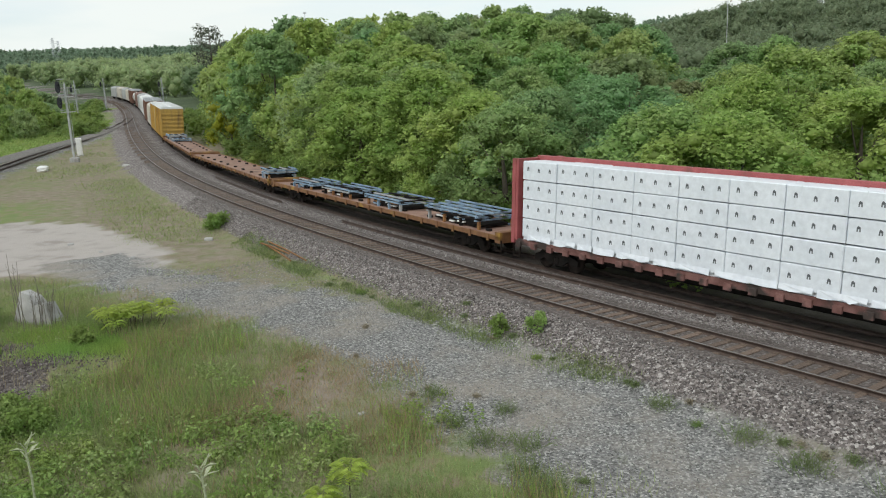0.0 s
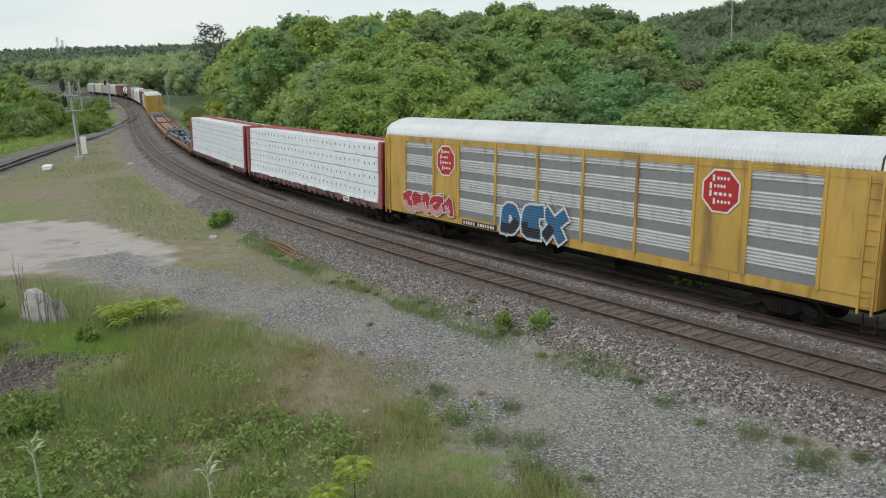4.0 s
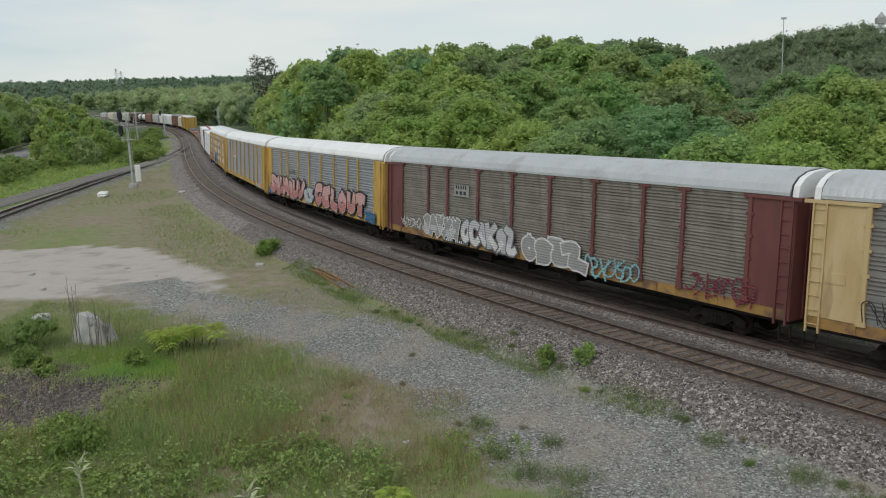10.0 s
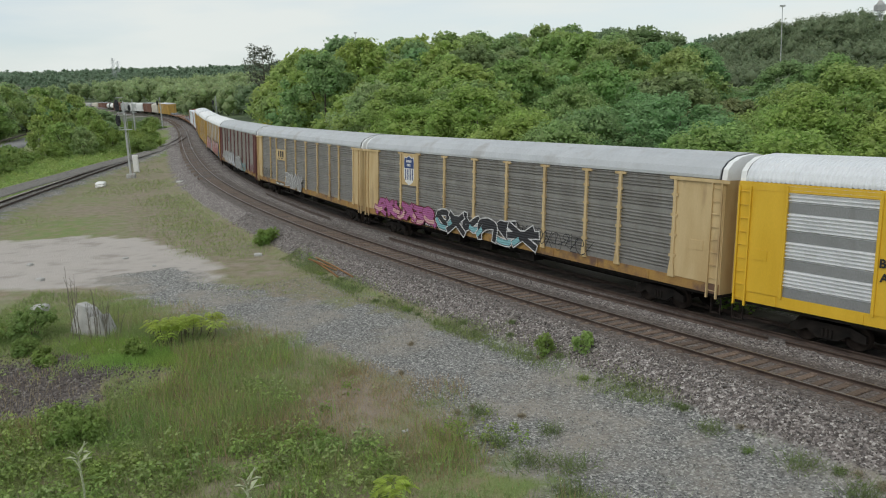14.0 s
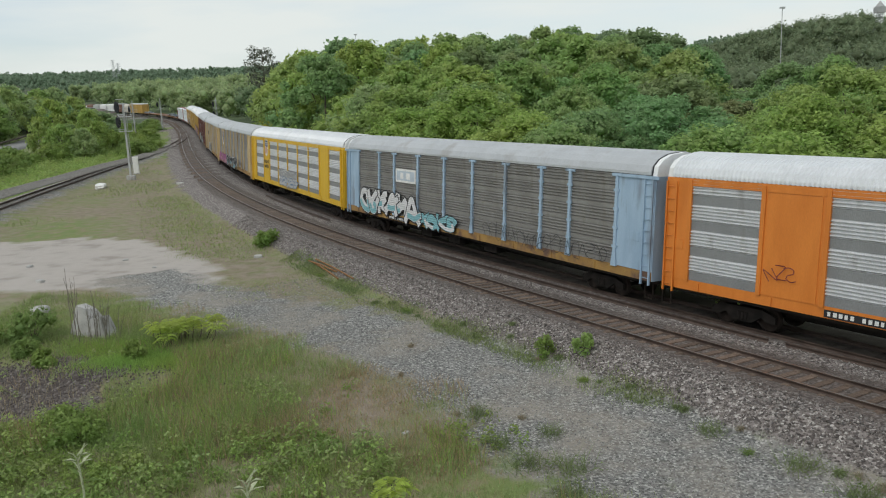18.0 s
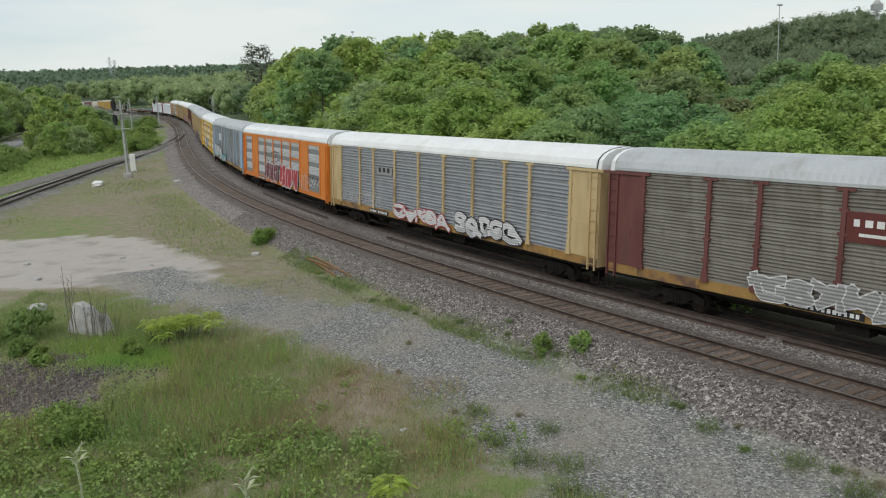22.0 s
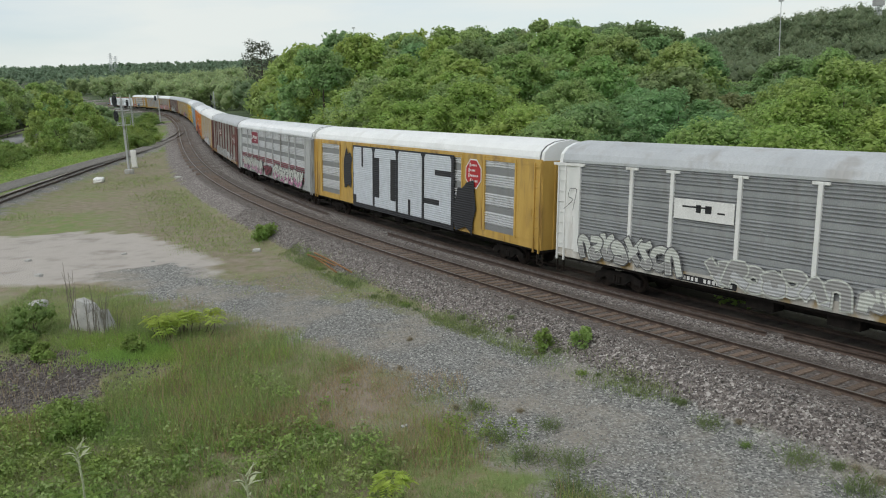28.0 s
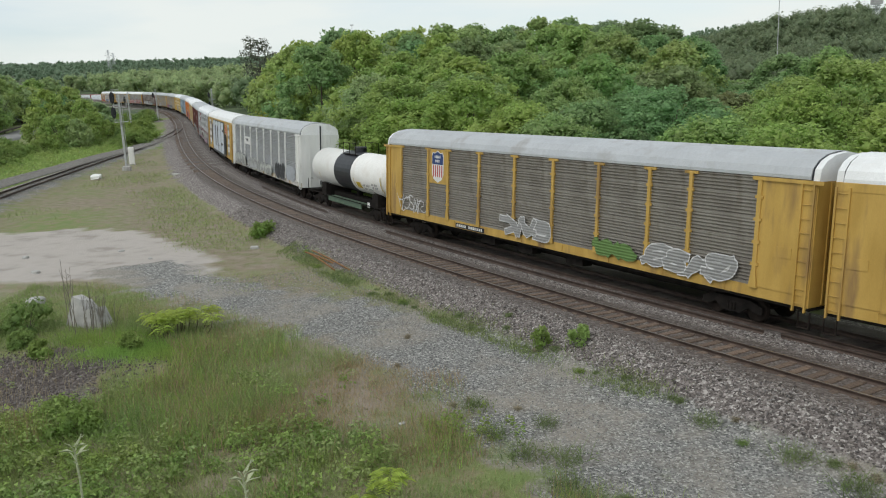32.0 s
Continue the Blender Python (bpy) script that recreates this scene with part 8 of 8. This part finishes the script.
# dry, reddish grass near the gravel; lush green towards the heap
dry_here = wobble(gx_, gy_, 2.2, 14) + rs.normal(0, 0.3, len(gx_)) - np.clip((-11.5 - o_) / 4, -0.5, 1.2) - np.clip((-11 - s_) / 3, 0, 1) * 0.6 > 0.06
lush = wobble(gx_, gy_, 1.5, 15) + rs.normal(0, 0.25, len(gx_)) + np.clip((-12.5 - o_) / 3, -1, 0.6) > 0.1
hh = rs.uniform(0.09, 0.36, len(gx_)) * (1 + 0.55 * wobble(gx_, gy_, 1.3, 15))
for name, sel, mat, lab, seed in (("grass", ~dry_here & ~lush, "grass", "uneven olive-green grass", 1), ("lush_grass", ~dry_here & lush, "grass", "fresh green grass", 5), ("dry_grass", dry_here, "grass_dry", "dry reddish straw-coloured grass", 2)):
    blades(name, gx_[sel], gy_[sel], hh[sel], M[mat], lab, seed, 0.010)
# thin grass on the sandy side
tx, ty = rs.uniform(-34, 6, 200000), rs.uniform(26, 80, 200000)
s_, o_ = beside(tx, ty)
open_ = np.clip((-3.4 - o_) / 1.5, 0, 1) * np.clip((o_ + 10) / 3, 0, 1) * (s_ > 6) * 0.6 * np.clip(wobble(tx, ty, 2.5, 17) + 0.45, 0, 1)
ok = rs.uniform(0, 1, len(tx)) < open_
blades("thin_grass", tx[ok], ty[ok], rs.uniform(0.06, 0.2, ok.sum()), M["grass"], "thin weeds on the sandy ground", 3, 0.014, 0.6)

qs, qo = rs.uniform(14, 120, 50000), rs.uniform(-24, -3.2, 50000)
ok = (qo > branch_side(qs) + 2.0) & (wobble(qs, qo, 4.5, 23) + rs.normal(0, 0.3, len(qs)) > 0.15) & ~((qs < 36) & (qo < np.interp(qs, [13, 16, 20, 28, 33, 36], [-8.6, -7.6, -8.1, -9.8, -14, -26])))
p = on_track(qs[ok], qo[ok])
blades("thin_grass", p[:, 0], p[:, 1], rs.uniform(0.08, 0.3, ok.sum()), M["grass"], "patches of thin grass between the lines", 9, 0.03, 0.6)
fs, fo = rs.uniform(-14, 16, 26000), rs.normal(0, 0.36, 26000)
fo += np.interp(fs, [-14, -4, 2, 9, 16], [-3.5, -3.55, -3.9, -3.6, -3.3])
ok = wobble(fs, fo * 2, 1.3, 18) + rs.normal(0, 0.35, len(fs)) + np.clip((fs + 6) / 8, -0.4, 0.35) > 0.12
p = on_track(fs[ok], fo[ok])
half = rs.uniform(0, 1, len(p)) < 0.5
for sel, mat, seed in ((half, "grass", 7), (~half, "tuft", 8)):
    blades("weed_fringe", p[sel, 0], p[sel, 1], rs.uniform(0.06, 0.24, sel.sum()), M[mat], "fringe of weeds along the foot of the ballast", seed, 0.012, 0.5)


def tuft(seed, height, radius, count, material, label):
    """One tuft of weeds: many blades fanning out of a root."""
    q = np.random.RandomState(seed)
    t = thing("weed_tuft", label, "weed", "weed tufts on the gravel")
    p = np.concatenate([q.normal(0, radius * 0.4, (count, 2)), np.full((count, 1), -0.03)], 1)
    v, f = blade_arrays(q, p, height * q.uniform(0.35, 1.0, count), 0.008, 0.5)
    part("grass_clump", arrays("grass_clump", v, f, M[material]), None, t)
    lv, lf = leaf_cloud(q, np.concatenate([q.normal(0, radius * 0.35, (9, 2)), np.full((9, 1), height * 0.3)], 1), np.full(9, height * 0.25), 22, 0.022)
    part("foliage", arrays("foliage", lv, lf, M[material]), None, t)
    return t


TUFTS = [tuft(1, 0.30, 0.3, 150, "tuft", "low dull green weed tuft on grey gravel"), tuft(2, 0.42, 0.28, 130, "weed", "fresh green weed tuft on grey gravel"),
         tuft(3, 0.36, 0.22, 90, "tuft_dry", "dry brownish weed tuft on grey gravel"), tuft(4, 0.5, 0.4, 120, "tuft", "tall green weed tuft on grey gravel")]
tr = random.Random(12)
tuft_at = []
for s in np.arange(-27, 14, 0.62):
    if math.sin(s * 0.9) + math.sin(s * 2.3 + 1) > -0.5:
        tuft_at.append((s + tr.uniform(-0.3, 0.3), float(np.interp(s, [-27, -4, 2, 14], [-3.4, -3.5, -3.8, -3.2])) + tr.gauss(0, 0.28), tr.uniform(0.4, 0.9), tr.choice((0, 0, 0, 1, 2))))
for _ in range(8):
    s = tr.uniform(-26, 6)
    e = float(np.interp(s, [-17, -9, -3, 0, 6], [-9.5, -8.6, -8.3, -9.3, -11]))
    tuft_at.append((s, e + abs(tr.gauss(0, 1.5)), tr.uniform(0.4, 0.8), tr.choice((0, 2, 2))))
for s, o, k in ((-19.5, -4.3, 1.3), (-21.6, -4.1, 1.5), (-23.0, -4.6, 1.3), (-17.8, -3.9, 1.0), (-15.2, -3.8, 0.9), (-12.6, -7.2, 0.9), (-14.4, -8.2, 1.1), (-10.4, -8.0, 1.0), (-15.4, -9.2, 1.3), (-16.2, -9.4, 1.2), (-13.6, -8.9, 1.2), (-12.2, -8.7, 1.1)):
    tuft_at.append((s, o, k, 3))
first_use = set()
for s, o, k, i in tuft_at:
    p = on_track(s, o)
    m = stand(p[0], p[1], tr.uniform(0, 360), k, tr.uniform(0.9, 1.5))
    if i in first_use:
        copy_at(TUFTS[i], m)
    else:
        first_use.add(i)
        TUFTS[i].matrix_world = m


def leafy(name, x, y, r, material, label, seed, per=34, size=0.045):
    q = np.random.RandomState(seed)
    z = ground_height(x, y)
    v, f = leaf_cloud(q, np.stack([x, y, z + r * 0.6], 1), r, per, size, 0.9, 0.7)
    return tagged(new(name, arrays(name, v, f, material)), label, "weeds", kind="stuff")


wx, wy = rs.uniform(-15, 1, 1500), rs.uniform(13.5, 25, 1500)
ok = (rs.uniform(0, 1, 1500) < np.clip(-(wx + 5.0) / 9 + 0.9 * wobble(wx, wy, 1.4, 19), 0, 0.8) * np.clip((24 - wy) / 4, 0.05, 1)) & (np.hypot((wx + 16.0) / 5.0, (wy - 25.4) / 3.9) > 1)
leafy("leafy_weeds", wx[ok], wy[ok], rs.uniform(0.10, 0.30, ok.sum()), M["weed"], "dense low leafy weeds", 5, 40, 0.05)
wx, wy = rs.uniform(-21, 4, 500), rs.uniform(18, 34, 500)
s_, o_ = beside(wx, wy)
ok = (o_ < np.interp(s_, [-20, 0, 12], [-9, -9.5, -13])) & (wobble(wx, wy, 1.8, 20) > 0.1)
leafy("leafy_weeds", wx[ok], wy[ok], rs.uniform(0.1, 0.25, ok.sum()), M["grass"], "scattered low leafy weeds", 6, 22, 0.045)


wx, wy = rs.uniform(-16, 0.5, 1500), rs.uniform(13.5, 24.5, 1500)
s_, o_ = beside(wx, wy)
ok = (rs.uniform(0, 1, 1500) < np.clip((-13.0 - o_) / 6 + 0.9 * wobble(wx, wy, 1.5, 25), 0, 0.8)) & (np.hypot((wx + 16.0) / 5.0, (wy - 25.4) / 3.9) > 1.05)
wx, wy = wx[ok], wy[ok]
pick = rs.randint(0, 3, len(wx))
for i, (mat, lab) in enumerate((("weed", "taller clumps of fresh green leafy weeds"), ("lime", "taller clumps of light green leafy weeds"), ("grass", "taller clumps of olive-green leafy weeds"))):
    leafy("leafy_weeds", wx[pick == i], wy[pick == i], rs.uniform(0.16, 0.5, (pick == i).sum()), M[mat], lab, 11 + i, 70, 0.055)
lx, ly = np.concatenate([rs.normal(-12.9, 1.1, 9000), rs.normal(-15.2, 1.0, 5000)]), np.concatenate([rs.normal(27.4, 0.8, 9000), rs.normal(29.6, 0.6, 5000)])
blades("lush_grass", lx, ly, rs.uniform(0.1, 0.34, len(lx)), M["lush"], "bright green lush grass beside the stone heap", 22, 0.012, 0.35)
ss, so_ = rs.uniform(40, 150, 900), rs.uniform(-18, -3.6, 900)
p = on_track(ss, branch_side(ss) + so_)
leafy("slope_weeds", p[:, 0], p[:, 1], rs.uniform(0.25, 0.7, 900), M["lime"], "bright green weeds on the slope beside the branch line", 31, 34, 0.13)
ss, so_ = rs.uniform(40, 170, 16000), rs.uniform(-22, -3.2, 16000)
p = on_track(ss, branch_side(ss) + so_)
blades("slope_grass", p[:, 0], p[:, 1], rs.uniform(0.2, 0.6, 16000), M["lush"], "bright green grass on the slope beside the branch line", 32, 0.06, 0.5)
ux, uy = rs.uniform(-17, 3, 60000), rs.uniform(13.5, 30, 60000)
s_, o_ = beside(ux, uy)
clumpy = wobble(ux, uy, 0.9, 61) + 0.6 * wobble(ux, uy, 3.0, 62) + rs.normal(0, 0.2, len(ux))
ok = (o_ < np.interp(s_, [-20, 0, 12], [-9.2, -10.0, -13.5])) & (clumpy > 0.25) & (np.hypot((ux + 16.0) / 5.0, (uy - 25.4) / 3.9) > 1)
pick = rs.randint(0, 3, len(ux))
for i, (mat, lab) in enumerate((("grass", "clumps of tall olive-green grass"), ("lush", "clumps of tall fresh green grass"), ("grass_dry", "clumps of tall straw-coloured grass"))):
    q = ok & (pick == i)
    blades("tall_grass", ux[q], uy[q], rs.uniform(0.3, 0.75, q.sum()), M[mat], lab, 71 + i, 0.012, 0.28)
dx, dy = rs.uniform(-17, 4, 9000), rs.uniform(13.5, 30, 9000)
s_, o_ = beside(dx, dy)
ok = (o_ < np.interp(s_, [-20, 0, 12], [-8.6, -9.0, -12.5])) & (wobble(dx, dy, 2.0, 27) + rs.normal(0, 0.3, len(dx)) > 0.2)
blades("dead_stems", dx[ok], dy[ok], rs.uniform(0.25, 0.6, ok.sum()), M["grass_dry"], "thin dead stems standing in the grass", 21, 0.006, 0.2)


def pebbles(name, x, y, size, material, label, seed):
    """Loose angular stones."""
    q = np.random.RandomState(seed)
    oct_v = np.array([(1, 0, 0), (-1, 0, 0), (0, 1, 0), (0, -1, 0), (0, 0, 1), (0, 0, -1)], float)
    oct_f = np.array([(0, 2, 4), (2, 1, 4), (1, 3, 4), (3, 0, 4), (2, 0, 5), (1, 2, 5), (3, 1, 5), (0, 3, 5)])
    k = len(x)
    v = oct_v[None] * q.uniform(0.55, 1.2, (k, 6, 1)) * size[:, None, None] * q.uniform(0.7, 1.2, (k, 1, 3))
    a = q.uniform(0, 6.283, k)
    c, s = np.cos(a), np.sin(a)
    vx = v[..., 0] * c[:, None] - v[..., 1] * s[:, None]
    vy = v[..., 0] * s[:, None] + v[..., 1] * c[:, None] + v[..., 2] * 0.4
    z = ground_height(x, y) + size * 0.25
    v = np.stack([vx + x[:, None], vy + y[:, None], v[..., 2] * 0.7 + z[:, None]], -1).reshape(-1, 3)
    f = (oct_f[None] + np.arange(k)[:, None, None] * 6).reshape(-1, 3)
    return tagged(new(name, arrays(name, v, f, material)), label, "stones", kind="stuff")


def stone_material(name, tones):
    m = bpy.data.materials.new(name)
    m.use_nodes = True
    n, l = m.node_tree.nodes, m.node_tree.links
    g, r = n.new("ShaderNodeNewGeometry"), n.new("ShaderNodeValToRGB")
    while len(r.color_ramp.elements) < len(tones):
        r.color_ramp.elements.new(0.5)
    for i, (e, c) in enumerate(zip(r.color_ramp.elements, tones)):
        e.position, e.color = i / (len(tones) - 1), (*c, 1)
    l.new(g.outputs["Random Per Island"], r.inputs[0]), l.new(r.outputs[0], n["Principled BSDF"].inputs["Base Color"])
    n["Principled BSDF"].inputs["Roughness"].default_value = 0.9
    return m


BALLAST = stone_material("loose_ballast", [(0.05, 0.044, 0.04), (0.17, 0.148, 0.135), (0.26, 0.23, 0.21), (0.10, 0.092, 0.09), (0.44, 0.415, 0.385)])
HEAP = stone_material("dark_broken_stone", [(0.04, 0.033, 0.03), (0.11, 0.088, 0.078), (0.15, 0.125, 0.112), (0.07, 0.06, 0.055), (0.30, 0.27, 0.25)])
GRAVEL = stone_material("loose_gravel", [(0.10, 0.10, 0.096), (0.24, 0.238, 0.228), (0.32, 0.317, 0.30), (0.18, 0.177, 0.168), (0.52, 0.51, 0.48)])
bs_, bo_ = rs.uniform(-27, 30, 15000), rs.uniform(-3.3, -1.45, 15000)
p = on_track(bs_, bo_)
pebbles("ballast_stones", p[:, 0], p[:, 1], rs.uniform(0.025, 0.06, len(p)), BALLAST, "loose angular ballast stones", 1)
bs_, bo_ = rs.uniform(-27, 24, 7000), rs.uniform(1.5, 2.9, 7000)
p = on_track(bs_, bo_)
pebbles("ballast_stones", p[:, 0], p[:, 1], rs.uniform(0.025, 0.055, len(p)), BALLAST, "loose angular ballast stones", 2)
bs_, bo_ = rs.uniform(-27, 10, 22000), rs.uniform(-9.8, -3.3, 22000)
ok = bo_ > np.interp(bs_, [-17, -9, 0, 10], [-9.5, -8.5, -9.2, -12])
p = on_track(bs_[ok], bo_[ok])
pebbles("gravel_stones", p[:, 0], p[:, 1], rs.uniform(0.016, 0.038, len(p)), GRAVEL, "loose grey gravel", 3)
hx, hy = rs.normal(-16.0, 2.4, 6000), rs.normal(25.4, 1.8, 6000)
pebbles("heap_stones", hx, hy, rs.uniform(0.02, 0.07, 6000), HEAP, "dark heap of broken stone", 4)

# ties of the near track, one by one
for s in np.arange(-34.0, 124.0, 0.53):
    ob = new("tie", TIE)
    ob.parent = near_track
    ob.matrix_world = tie_pose(float(s), 0.0, float(np.interp(s, [0, 40], [-0.132, -0.155])))


# ---------------------------------------------------------------- things that move
def motions():
    rows_t = [0.5 * k for k in range(65)]
    for car, u, length in TRAIN:
        walk(car, [(t, track_pose(u + SPEED * t, TRACK_GAP, length)) for t in rows_t])


motions()
